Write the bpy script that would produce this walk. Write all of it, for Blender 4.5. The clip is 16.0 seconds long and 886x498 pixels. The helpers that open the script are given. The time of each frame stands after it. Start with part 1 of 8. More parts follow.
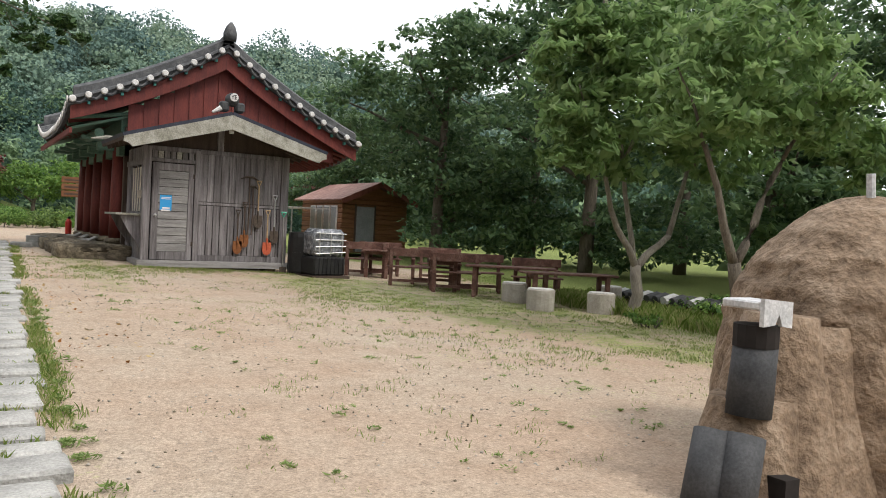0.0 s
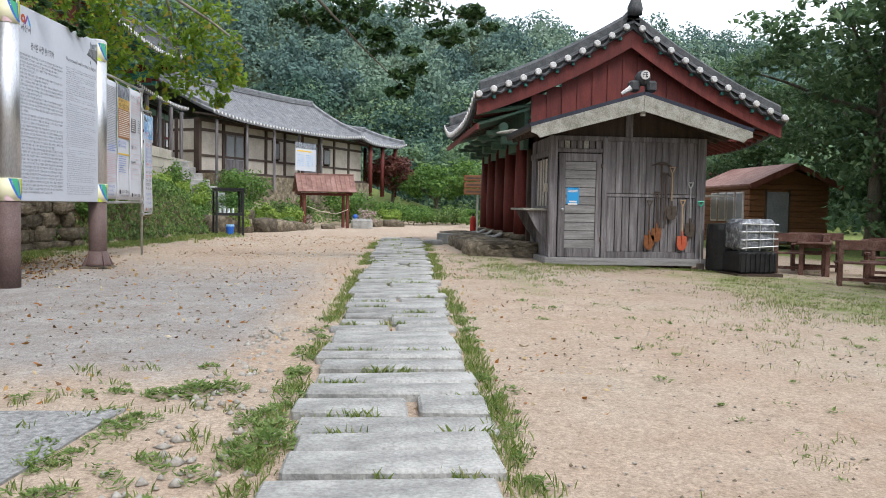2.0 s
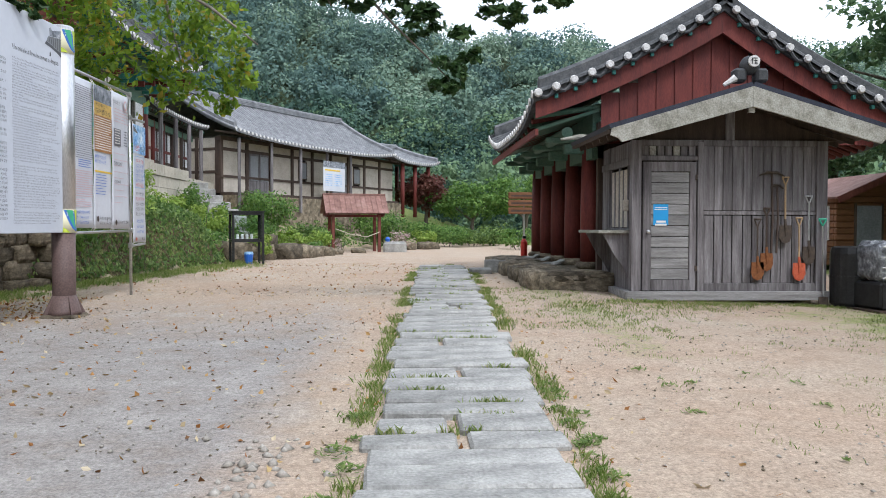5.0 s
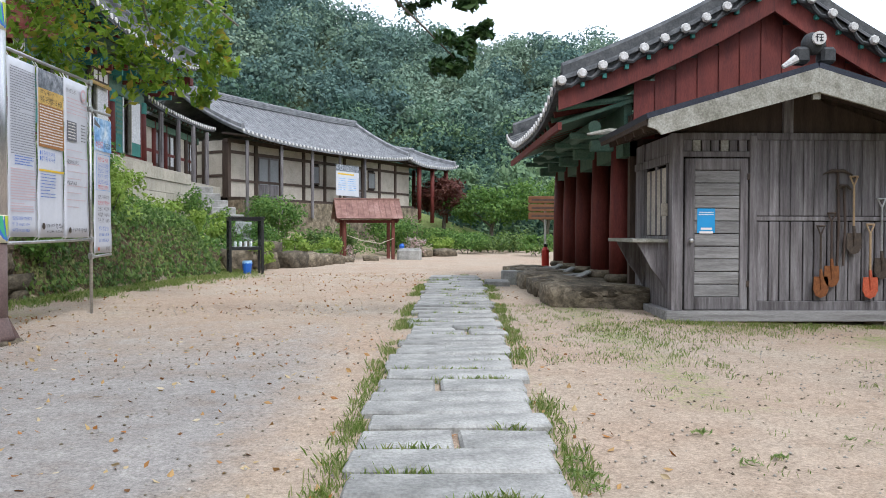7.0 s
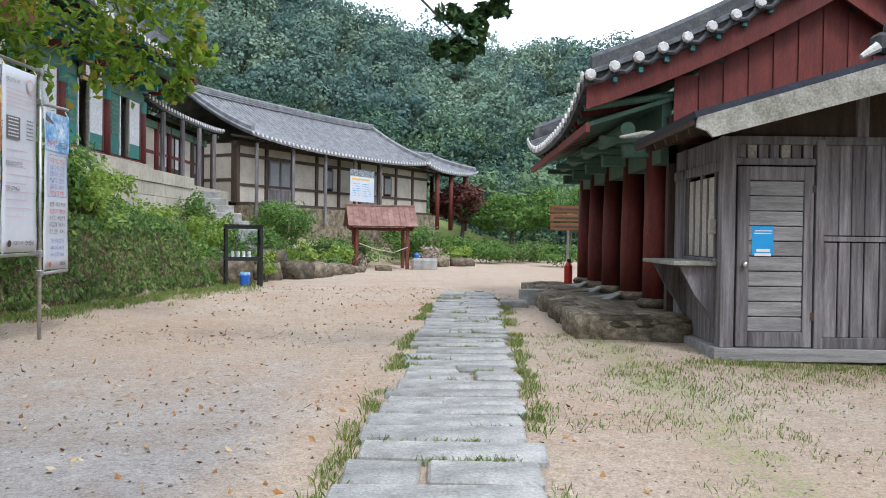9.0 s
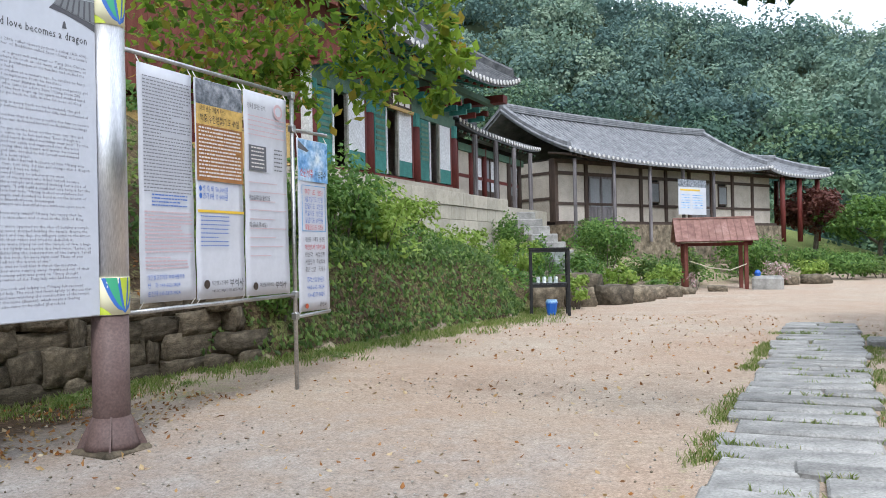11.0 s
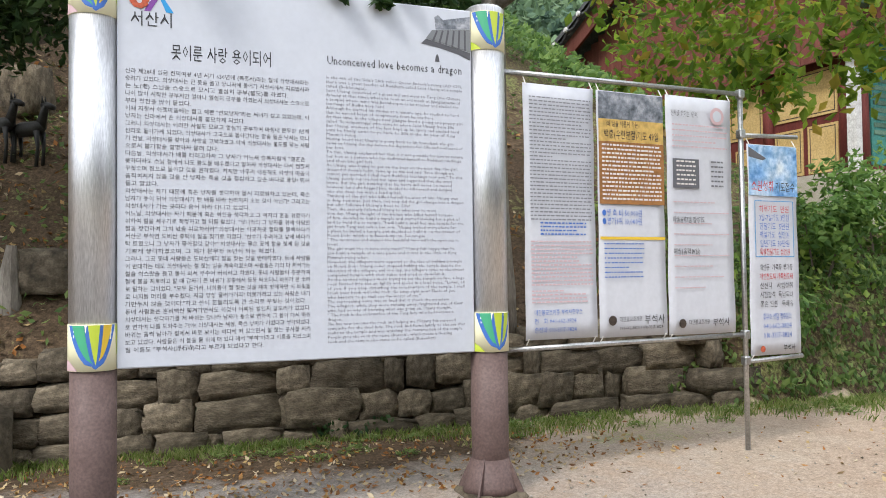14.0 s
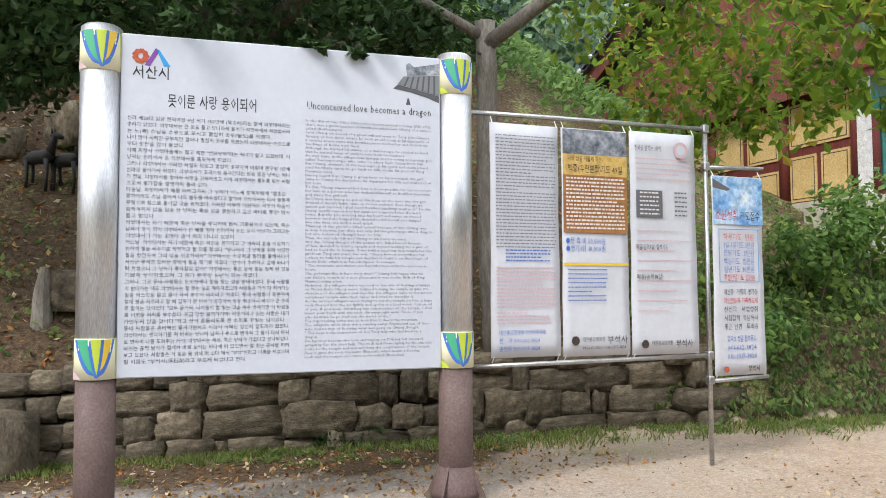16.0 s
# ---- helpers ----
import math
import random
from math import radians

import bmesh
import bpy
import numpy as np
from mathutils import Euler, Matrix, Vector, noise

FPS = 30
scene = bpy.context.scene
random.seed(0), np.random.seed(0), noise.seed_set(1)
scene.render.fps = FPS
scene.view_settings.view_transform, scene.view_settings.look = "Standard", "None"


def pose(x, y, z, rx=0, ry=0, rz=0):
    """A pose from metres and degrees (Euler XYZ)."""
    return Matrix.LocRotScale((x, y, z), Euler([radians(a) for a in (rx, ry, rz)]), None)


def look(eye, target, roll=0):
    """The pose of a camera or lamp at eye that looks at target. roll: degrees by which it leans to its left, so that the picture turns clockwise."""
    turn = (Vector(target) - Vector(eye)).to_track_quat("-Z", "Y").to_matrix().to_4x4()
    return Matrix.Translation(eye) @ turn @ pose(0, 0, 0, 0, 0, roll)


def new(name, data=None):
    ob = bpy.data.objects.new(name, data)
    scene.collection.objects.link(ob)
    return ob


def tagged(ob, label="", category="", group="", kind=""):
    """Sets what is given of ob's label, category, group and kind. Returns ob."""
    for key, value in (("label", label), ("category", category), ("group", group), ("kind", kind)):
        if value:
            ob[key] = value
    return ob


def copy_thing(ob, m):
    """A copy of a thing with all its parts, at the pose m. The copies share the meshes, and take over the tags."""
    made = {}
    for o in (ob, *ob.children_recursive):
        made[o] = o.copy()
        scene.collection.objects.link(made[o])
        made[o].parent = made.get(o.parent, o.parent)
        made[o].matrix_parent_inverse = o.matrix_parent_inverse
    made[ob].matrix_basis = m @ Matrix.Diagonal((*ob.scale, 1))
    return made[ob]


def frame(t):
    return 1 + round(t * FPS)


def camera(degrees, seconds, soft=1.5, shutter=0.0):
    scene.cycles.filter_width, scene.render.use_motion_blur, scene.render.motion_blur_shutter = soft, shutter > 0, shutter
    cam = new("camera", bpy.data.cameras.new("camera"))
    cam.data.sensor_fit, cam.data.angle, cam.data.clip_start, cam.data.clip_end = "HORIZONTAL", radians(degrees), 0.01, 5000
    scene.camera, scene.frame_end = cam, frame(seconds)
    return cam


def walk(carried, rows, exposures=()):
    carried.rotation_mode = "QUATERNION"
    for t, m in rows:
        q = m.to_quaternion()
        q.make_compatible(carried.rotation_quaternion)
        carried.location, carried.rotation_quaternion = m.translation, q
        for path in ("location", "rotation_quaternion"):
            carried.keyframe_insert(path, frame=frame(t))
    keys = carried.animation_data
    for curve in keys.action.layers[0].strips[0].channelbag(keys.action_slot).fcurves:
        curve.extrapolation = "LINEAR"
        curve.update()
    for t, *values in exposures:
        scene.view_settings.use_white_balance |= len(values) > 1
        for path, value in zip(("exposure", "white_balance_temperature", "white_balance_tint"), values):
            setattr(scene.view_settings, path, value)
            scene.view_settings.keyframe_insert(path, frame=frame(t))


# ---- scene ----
import collections
cam = camera(57.3, 16.0, soft=0.95)
PATH = [
    (0, (-0.6, 0.18, 1.27), (0.428, 1.895, 1.22), 2.9),
    (0.5, (-0.655, 0.751, 1.264), (0.2, 2.558, 1.2), 2.3),
    (1, (-0.672, 1.262, 1.232), (-0.159, 3.193, 1.144), 1.3),
    (1.5, (-0.675, 1.747, 1.23), (-0.482, 3.735, 1.126), 0.9),
    (2, (-0.736, 2.218, 1.262), (-0.568, 4.208, 1.158), 1.0),
    (2.5, (-0.774, 2.746, 1.271), (-0.617, 4.737, 1.165), 1.4),
    (3, (-0.923, 3.239, 1.299), (-0.8, 5.232, 1.185), 1.3),
    (3.5, (-1.002, 3.701, 1.294), (-0.863, 5.693, 1.181), 0.9),
    (4, (-0.976, 4.274, 1.331), (-0.843, 6.268, 1.239), 0.9),
    (4.2, (-0.964, 4.534, 1.342), (-0.832, 6.528, 1.277), 0.5),
    (6.3, (-0.699, 6.593, 1.347), (-0.65, 8.592, 1.297), 0.5),
    (6.5, (-0.663, 6.781, 1.379), (-0.612, 8.78, 1.337), 0.4),
    (7, (-0.617, 7.293, 1.382), (-0.577, 9.292, 1.337), 0.1),
    (7.5, (-0.544, 7.786, 1.391), (-0.505, 9.785, 1.351), 0.2),
    (8, (-0.456, 8.222, 1.455), (-0.415, 10.221, 1.423), 0.1),
    (8.2, (-0.447, 8.423, 1.443), (-0.4, 10.422, 1.411), 0.1),
    (10.3, (-0.272, 10.449, 1.719), (-0.84, 12.366, 1.695), -0.2),
    (10.5, (-0.253, 10.807, 1.68), (-0.957, 12.678, 1.665), -1.0),
    (11, (-0.23, 11.34, 1.679), (-1.038, 13.169, 1.689), -1.2),
    (11.5, (-0.281, 11.861, 1.72), (-1.32, 13.569, 1.759), -1.2),
    (12, (-0.319, 12.314, 1.74), (-1.603, 13.846, 1.79), -0.9),
    (12.5, (-0.39, 12.689, 1.788), (-1.807, 14.1, 1.851), -2.7),
    (12.6, (-0.381, 12.752, 1.791), (-1.851, 14.106, 1.861), -2.8),
    (13, (-0.269, 12.975, 1.797), (-1.983, 14.002, 1.881), -2.0),
    (13.5, (-0.014, 13.173, 1.818), (-1.822, 14.023, 1.897), -1.2),
    (14, (0.235, 13.308, 1.837), (-1.582, 14.142, 1.899), -0.7),
    (14.5, (0.454, 13.484, 1.846), (-1.424, 14.168, 1.904), -0.1),
    (15, (0.7, 13.552, 1.865), (-1.189, 14.207, 1.929), -0.3),
    (15.5, (0.922, 13.575, 1.877), (-0.966, 14.231, 1.942), -0.4),
    (16, (1.07, 13.675, 1.862), (-0.794, 14.393, 1.972), -0.3),
]
EXPOSURES = [(0, 0.36, 6850, 10), (1, 0.37, 6600, 10), (3, 0.39, 6150, 10), (8, 0.41, 6050, 10), (10.5, 0.49, 5950, 10), (12, 0.55, 6350, 10), (13, 0.6, 6450, 10), (16, 0.74, 6500, 10)]
walk(cam, [(t, look(eye, target, roll)) for t, eye, target, roll in PATH], EXPOSURES)

# ---- world and light: a bright overcast sky ----
world = bpy.data.worlds.new("sky")
scene.world = world
world.use_nodes = True
wn = world.node_tree.nodes
wl = world.node_tree.links
wn.clear()
sky = wn.new("ShaderNodeTexSky")
sky.sky_type = "NISHITA"
sky.sun_disc = False
sky.sun_elevation, sky.sun_rotation = radians(58), radians(140)
sky.dust_density = 4.0
cloud = wn.new("ShaderNodeTexNoise")
cloud.inputs["Scale"].default_value = 2.2
cloud.inputs["Detail"].default_value = 5
cramp = wn.new("ShaderNodeValToRGB")
cramp.color_ramp.elements[0].color = (8.9, 9.5, 10.7, 1)
cramp.color_ramp.elements[1].color = (12.1, 12.6, 13.4, 1)
wmix = wn.new("ShaderNodeMix")
wmix.data_type = "RGBA"
wmix.inputs["Factor"].default_value = 0.85
wbg = wn.new("ShaderNodeBackground")
wbg.inputs["Strength"].default_value = 0.12
wout = wn.new("ShaderNodeOutputWorld")
wl.new(cloud.outputs["Fac"], cramp.inputs["Fac"])
wl.new(sky.outputs["Color"], wmix.inputs[6])
wl.new(cramp.outputs["Color"], wmix.inputs[7])
wl.new(wmix.outputs[2], wbg.inputs["Color"])
wl.new(wbg.outputs["Background"], wout.inputs["Surface"])
sun = new("sun", bpy.data.lights.new("sun", "SUN"))
sun.data.energy, sun.data.angle, sun.data.color = 1.5, radians(12), (1.0, 0.97, 0.93)
sun.matrix_world = look((12, -10, 30), (0, 12, 0))


# ---- materials ----
def material(name, cols, scale=6.0, rough=0.8, bump=0.3, fine=60.0, metal=0.0, stretch=(1, 1, 1), vary=0.0, spec=0.3, bump_dist=0.01, grit=1.0):
    """cols: two or three colours mixed by coarse and fine noise; vary: brightness change from piece to piece."""
    m = bpy.data.materials.new(name)
    m.use_nodes = True
    n, l = m.node_tree.nodes, m.node_tree.links
    b = n["Principled BSDF"]
    b.inputs["Metallic"].default_value = metal
    b.inputs["Specular IOR Level"].default_value = spec
    tc = n.new("ShaderNodeTexCoord")
    mp = n.new("ShaderNodeMapping")
    mp.inputs["Scale"].default_value = stretch
    l.new(tc.outputs["Object"], mp.inputs["Vector"])
    n1 = n.new("ShaderNodeTexNoise")
    n1.inputs["Scale"].default_value, n1.inputs["Detail"].default_value, n1.inputs["Roughness"].default_value = scale, 6, 0.65
    n2 = n.new("ShaderNodeTexNoise")
    n2.inputs["Scale"].default_value, n2.inputs["Detail"].default_value = fine, 3
    for q in (n1, n2):
        l.new(mp.outputs["Vector"], q.inputs["Vector"])
    r = n.new("ShaderNodeValToRGB")
    r.color_ramp.elements[0].position, r.color_ramp.elements[1].position = 0.32, 0.68
    r.color_ramp.elements[0].color, r.color_ramp.elements[1].color = (*cols[0], 1), (*cols[-1], 1)
    if len(cols) > 2:
        e = r.color_ramp.elements.new(0.5)
        e.color = (*cols[1], 1)
    l.new(n1.outputs["Fac"], r.inputs["Fac"])
    ma = n.new("ShaderNodeMapRange")
    ma.inputs["From Min"].default_value, ma.inputs["From Max"].default_value = 0.3, 0.7
    ma.inputs["To Min"].default_value, ma.inputs["To Max"].default_value = 1 - 0.22 * grit, 1 + 0.18 * grit
    l.new(n2.outputs["Fac"], ma.inputs["Value"])
    hs = n.new("ShaderNodeHueSaturation")
    l.new(r.outputs["Color"], hs.inputs["Color"])
    if vary:
        oi = n.new("ShaderNodeObjectInfo")
        mv = n.new("ShaderNodeMapRange")
        mv.inputs["To Min"].default_value, mv.inputs["To Max"].default_value = 1 - vary, 1 + vary
        l.new(oi.outputs["Random"], mv.inputs["Value"])
        mu = n.new("ShaderNodeMath")
        mu.operation = "MULTIPLY"
        l.new(ma.outputs["Result"], mu.inputs[0])
        l.new(mv.outputs["Result"], mu.inputs[1])
        l.new(mu.outputs[0], hs.inputs["Value"])
    else:
        l.new(ma.outputs["Result"], hs.inputs["Value"])
    l.new(hs.outputs["Color"], b.inputs["Base Color"])
    mr = n.new("ShaderNodeMapRange")
    mr.inputs["To Min"].default_value, mr.inputs["To Max"].default_value = max(0.05, rough - 0.12), min(1, rough + 0.12)
    l.new(n1.outputs["Fac"], mr.inputs["Value"])
    l.new(mr.outputs["Result"], b.inputs["Roughness"])
    if bump:
        ad = n.new("ShaderNodeMath")
        ad.operation = "MULTIPLY_ADD"
        ad.inputs[1].default_value = 0.5
        l.new(n2.outputs["Fac"], ad.inputs[0])
        l.new(n1.outputs["Fac"], ad.inputs[2])
        bu = n.new("ShaderNodeBump")
        bu.inputs["Strength"].default_value, bu.inputs["Distance"].default_value = bump, bump_dist
        l.new(ad.outputs[0], bu.inputs["Height"])
        l.new(bu.outputs["Normal"], b.inputs["Normal"])
    return m


def leaf_material(name, cols, trans=0.35, rough=0.55, tree=False):
    """Leaf colours vary from leaf to leaf, and from tree to tree by the tint attribute."""
    m = bpy.data.materials.new(name)
    m.use_nodes = True
    n, l = m.node_tree.nodes, m.node_tree.links
    b = n["Principled BSDF"]
    b.inputs["Roughness"].default_value = rough
    b.inputs["Specular IOR Level"].default_value = 0.05 if tree else 0.25
    g = n.new("ShaderNodeNewGeometry")
    r = n.new("ShaderNodeValToRGB")
    r.color_ramp.elements[0].color, r.color_ramp.elements[1].color = (*cols[0], 1), (*cols[-1], 1)
    for k, c in enumerate(cols[1:-1]):
        e = r.color_ramp.elements.new((k + 1) / (len(cols) - 1))
        e.color = (*c, 1)
    if tree:
        at = n.new("ShaderNodeAttribute")
        at.attribute_name = "tint"
        ad = n.new("ShaderNodeMath")
        ad.operation = "MULTIPLY_ADD"
        ad.inputs[1].default_value = 0.22
        l.new(g.outputs["Random Per Island"], ad.inputs[0])
        l.new(at.outputs["Fac"], ad.inputs[2])
        l.new(ad.outputs[0], r.inputs["Fac"])
    else:
        l.new(g.outputs["Random Per Island"], r.inputs["Fac"])
    l.new(r.outputs["Color"], b.inputs["Base Color"])
    t = n.new("ShaderNodeBsdfTranslucent")
    l.new(r.outputs["Color"], t.inputs["Color"])
    mx = n.new("ShaderNodeMixShader")
    mx.inputs["Fac"].default_value = trans
    l.new(b.outputs["BSDF"], mx.inputs[1])
    l.new(t.outputs["BSDF"], mx.inputs[2])
    l.new(mx.outputs["Shader"], n["Material Output"].inputs["Surface"])
    return m


def plain(name, col, rough=0.5, metal=0.0):
    m = bpy.data.materials.new(name)
    m.use_nodes = True
    b = m.node_tree.nodes["Principled BSDF"]
    b.inputs["Base Color"].default_value = (*col, 1)
    b.inputs["Roughness"].default_value, b.inputs["Metallic"].default_value = rough, metal
    return m


def ground_material():
    m = bpy.data.materials.new("trodden_earth")
    m.use_nodes = True
    n, l = m.node_tree.nodes, m.node_tree.links
    b = n["Principled BSDF"]
    b.inputs["Roughness"].default_value = 0.95
    b.inputs["Specular IOR Level"].default_value = 0.1
    tc = n.new("ShaderNodeTexCoord")

    def noise_of(scale, detail=6, rough=0.6):
        q = n.new("ShaderNodeTexNoise")
        q.inputs["Scale"].default_value, q.inputs["Detail"].default_value, q.inputs["Roughness"].default_value = scale, detail, rough
        l.new(tc.outputs["Object"], q.inputs["Vector"])
        return q

    def ramp(src, stops):
        r = n.new("ShaderNodeValToRGB")
        for k, (p, c) in enumerate(stops):
            e = r.color_ramp.elements[k] if k < 2 else r.color_ramp.elements.new(p)
            e.position, e.color = p, (*c, 1)
        l.new(src, r.inputs["Fac"])
        return r

    def mix(f, a, c):
        x = n.new("ShaderNodeMix")
        x.data_type = "RGBA"
        l.new(f, x.inputs["Factor"])
        l.new(a, x.inputs[6])
        l.new(c, x.inputs[7])
        return x.outputs[2]

    def attr(name):
        a = n.new("ShaderNodeAttribute")
        a.attribute_name = name
        return a.outputs["Fac"]

    def mask(a, nz, lo=0.45, hi=0.6, k=0.8):
        s = n.new("ShaderNodeMath")
        s.operation = "MULTIPLY_ADD"
        s.inputs[1].default_value, s.inputs[2].default_value = k, -k / 2
        l.new(nz, s.inputs[0])
        s2 = n.new("ShaderNodeMath")
        l.new(s.outputs[0], s2.inputs[0])
        l.new(a, s2.inputs[1])
        r = n.new("ShaderNodeMapRange")
        r.inputs["From Min"].default_value, r.inputs["From Max"].default_value = lo, hi
        l.new(s2.outputs[0], r.inputs["Value"])
        return r.outputs["Result"]

    big, mid, fine, grit = noise_of(0.35), noise_of(1.6, 9, 0.72), noise_of(16, 6, 0.75), noise_of(48, 3, 0.8)
    sand = ramp(mid.outputs["Fac"], [(0.3, (0.325, 0.245, 0.178)), (0.7, (0.49, 0.415, 0.33))])
    warm = ramp(big.outputs["Fac"], [(0.35, (0.46, 0.32, 0.228)), (0.65, (0.475, 0.395, 0.31))])
    half = n.new("ShaderNodeValue")
    half.outputs[0].default_value = 0.5
    c = mix(half.outputs[0], sand.outputs["Color"], warm.outputs["Color"])
    gravel = ramp(mid.outputs["Fac"], [(0.3, (0.235, 0.216, 0.2)), (0.7, (0.4, 0.372, 0.344))])
    c = mix(mask(attr("gravel"), mid.outputs["Fac"], 0.2, 0.85, 1.0), c, gravel.outputs["Color"])
    litter = ramp(fine.outputs["Fac"], [(0.35, (0.07, 0.05, 0.032)), (0.65, (0.16, 0.11, 0.07))])
    c = mix(mask(attr("litter"), mid.outputs["Fac"]), c, litter.outputs["Color"])
    green = ramp(fine.outputs["Fac"], [(0.3, (0.12, 0.165, 0.045)), (0.7, (0.3, 0.335, 0.12))])
    blend = n.new("ShaderNodeMix")
    l.new(mid.outputs["Fac"], blend.inputs[2])
    l.new(fine.outputs["Fac"], blend.inputs[3])
    c = mix(mask(attr("grass"), blend.outputs[0], 0.46, 0.74, 2.2), c, green.outputs["Color"])
    hs = n.new("ShaderNodeHueSaturation")
    mr = n.new("ShaderNodeMapRange")
    mr.inputs["From Min"].default_value, mr.inputs["From Max"].default_value = 0.3, 0.7
    mr.inputs["To Min"].default_value, mr.inputs["To Max"].default_value = 0.4, 1.5
    both = n.new("ShaderNodeMix")
    both.inputs["Factor"].default_value = 0.6
    l.new(fine.outputs["Fac"], both.inputs[2])
    l.new(grit.outputs["Fac"], both.inputs[3])
    l.new(both.outputs[0], mr.inputs["Value"])
    l.new(mr.outputs["Result"], hs.inputs["Value"])
    l.new(c, hs.inputs["Color"])
    l.new(hs.outputs["Color"], b.inputs["Base Color"])
    ad = n.new("ShaderNodeMath")
    l.new(fine.outputs["Fac"], ad.inputs[0])
    l.new(grit.outputs["Fac"], ad.inputs[1])
    bu = n.new("ShaderNodeBump")
    bu.inputs["Strength"].default_value, bu.inputs["Distance"].default_value = 0.6, 0.03
    l.new(ad.outputs[0], bu.inputs["Height"])
    l.new(bu.outputs["Normal"], b.inputs["Normal"])
    return m


EARTH = ground_material()
GREYWOOD = material("weathered_grey_wood", [(0.082, 0.073, 0.074), (0.17, 0.156, 0.159), (0.272, 0.258, 0.264)], 3, 0.85, 0.6, 40, stretch=(5, 5, 0.3), vary=0.2)
GREYTRIM = material("pale_weathered_timber", [(0.185, 0.18, 0.145), (0.29, 0.28, 0.24), (0.38, 0.37, 0.33)], 5, 0.85, 0.6, 40, stretch=(1, 1, 1), vary=0.08)
BOARDGREY = material("level_grey_boards", [(0.145, 0.138, 0.135), (0.24, 0.232, 0.228), (0.32, 0.312, 0.305)], 3, 0.85, 0.5, 40, stretch=(0.35, 5, 5), vary=0.14)
DARKWOOD = material("dark_old_timber", [(0.05, 0.035, 0.028), (0.1, 0.07, 0.055)], 3, 0.75, 0.4, 40, stretch=(4, 4, 0.4), vary=0.15)
REDWOOD = material("red_painted_timber", [(0.1, 0.021, 0.018), (0.17, 0.038, 0.03)], 2.5, 0.65, 0.3, 30, stretch=(3, 3, 0.5), vary=0.12)
REDPLANK = material("faded_red_planks", [(0.14, 0.042, 0.032), (0.215, 0.075, 0.056)], 2.5, 0.75, 0.35, 30, stretch=(3, 3, 0.5), vary=0.12)
BENCHWOOD = material("red_brown_bench_wood", [(0.075, 0.034, 0.026), (0.135, 0.066, 0.05), (0.2, 0.125, 0.1)], 5, 0.7, 0.3, 40, vary=0.15)
CABINWOOD = material("orange_brown_log_boards", [(0.15, 0.065, 0.03), (0.24, 0.11, 0.052)], 3, 0.6, 0.3, 30, stretch=(0.5, 0.5, 5), vary=0.1)
TILE = material("grey_clay_roof_tile", [(0.045, 0.047, 0.05), (0.085, 0.088, 0.092), (0.14, 0.14, 0.14)], 5, 0.75, 0.4, 30)
PALETILE = material("pale_grey_roof_tile", [(0.12, 0.125, 0.135), (0.2, 0.205, 0.215), (0.28, 0.285, 0.29)], 3, 0.6, 0.4, 30)
MORTAR = material("white_lime_mortar", [(0.5, 0.48, 0.46), (0.72, 0.71, 0.69)], 10, 0.85, 0.4, 50)
PLASTER = material("cream_wall_plaster", [(0.42, 0.375, 0.31), (0.54, 0.49, 0.42)], 2, 0.9, 0.2, 30, vary=0.05)
OCHRE = material("ochre_yellow_plaster", [(0.5, 0.34, 0.13), (0.6, 0.43, 0.19)], 2, 0.85, 0.15, 30)
PAPER = material("white_door_paper", [(0.62, 0.63, 0.64), (0.72, 0.73, 0.74)], 2, 0.8, 0.05, 20)
TEAL = material("teal_green_paint", [(0.03, 0.16, 0.14), (0.06, 0.23, 0.2)], 5, 0.6, 0.2, 40, vary=0.15)
GREENPAINT = material("faded_green_eave_paint", [(0.07, 0.15, 0.11), (0.14, 0.22, 0.16)], 5, 0.7, 0.2, 40, vary=0.2)
NAVY = material("dark_navy_paint", [(0.018, 0.022, 0.035), (0.035, 0.04, 0.06)], 5, 0.6, 0.2, 40)
# near-black that paints the shade inside rooms, behind boards and in openings
SHADE_BLACK = material("painted_shade_black", [(0.012, 0.01, 0.009), (0.025, 0.02, 0.018)], 3, 0.9, 0, 20)
STONE = material("grey_granite_slab", [(0.19, 0.187, 0.175), (0.3, 0.295, 0.275), (0.41, 0.4, 0.375)], 3, 0.85, 1.0, 45, vary=0.14, bump_dist=0.02)
ROCK = material("brown_grey_field_stone", [(0.055, 0.045, 0.03), (0.145, 0.118, 0.082), (0.28, 0.232, 0.165)], 4, 0.9, 1.0, 30, vary=0.38, bump_dist=0.03)
BLOCK = material("pale_dressed_granite", [(0.4, 0.36, 0.29), (0.52, 0.48, 0.4)], 4, 0.85, 0.4, 60, vary=0.12)
CLAY = material("dry_clay_render", [(0.13, 0.09, 0.06), (0.24, 0.17, 0.115), (0.33, 0.25, 0.18)], 5, 0.95, 1.0, 22, bump_dist=0.06)
DARKTILE = material("charcoal_clay_tile", [(0.035, 0.037, 0.04), (0.075, 0.077, 0.08)], 8, 0.7, 0.3, 60)
WHITESTONE = material("rough_white_stone", [(0.42, 0.43, 0.44), (0.6, 0.6, 0.6)], 8, 0.8, 0.5, 50)
CONCRETE = material("stained_concrete", [(0.3, 0.27, 0.23), (0.45, 0.42, 0.37)], 5, 0.9, 0.4, 50, vary=0.1)
STEEL = material("brushed_stainless_steel", [(0.6, 0.6, 0.61), (0.72, 0.72, 0.73)], 3, 0.4, 0.05, 60, metal=1.0, stretch=(4, 4, 0.3))
PIPE = material("galvanised_steel_pipe", [(0.42, 0.42, 0.42), (0.58, 0.58, 0.58)], 8, 0.35, 0.05, 60, metal=0.9)
BROWNPAINT = material("maroon_brown_post_paint", [(0.115, 0.075, 0.068), (0.16, 0.11, 0.1)], 4, 0.6, 0.15, 50)
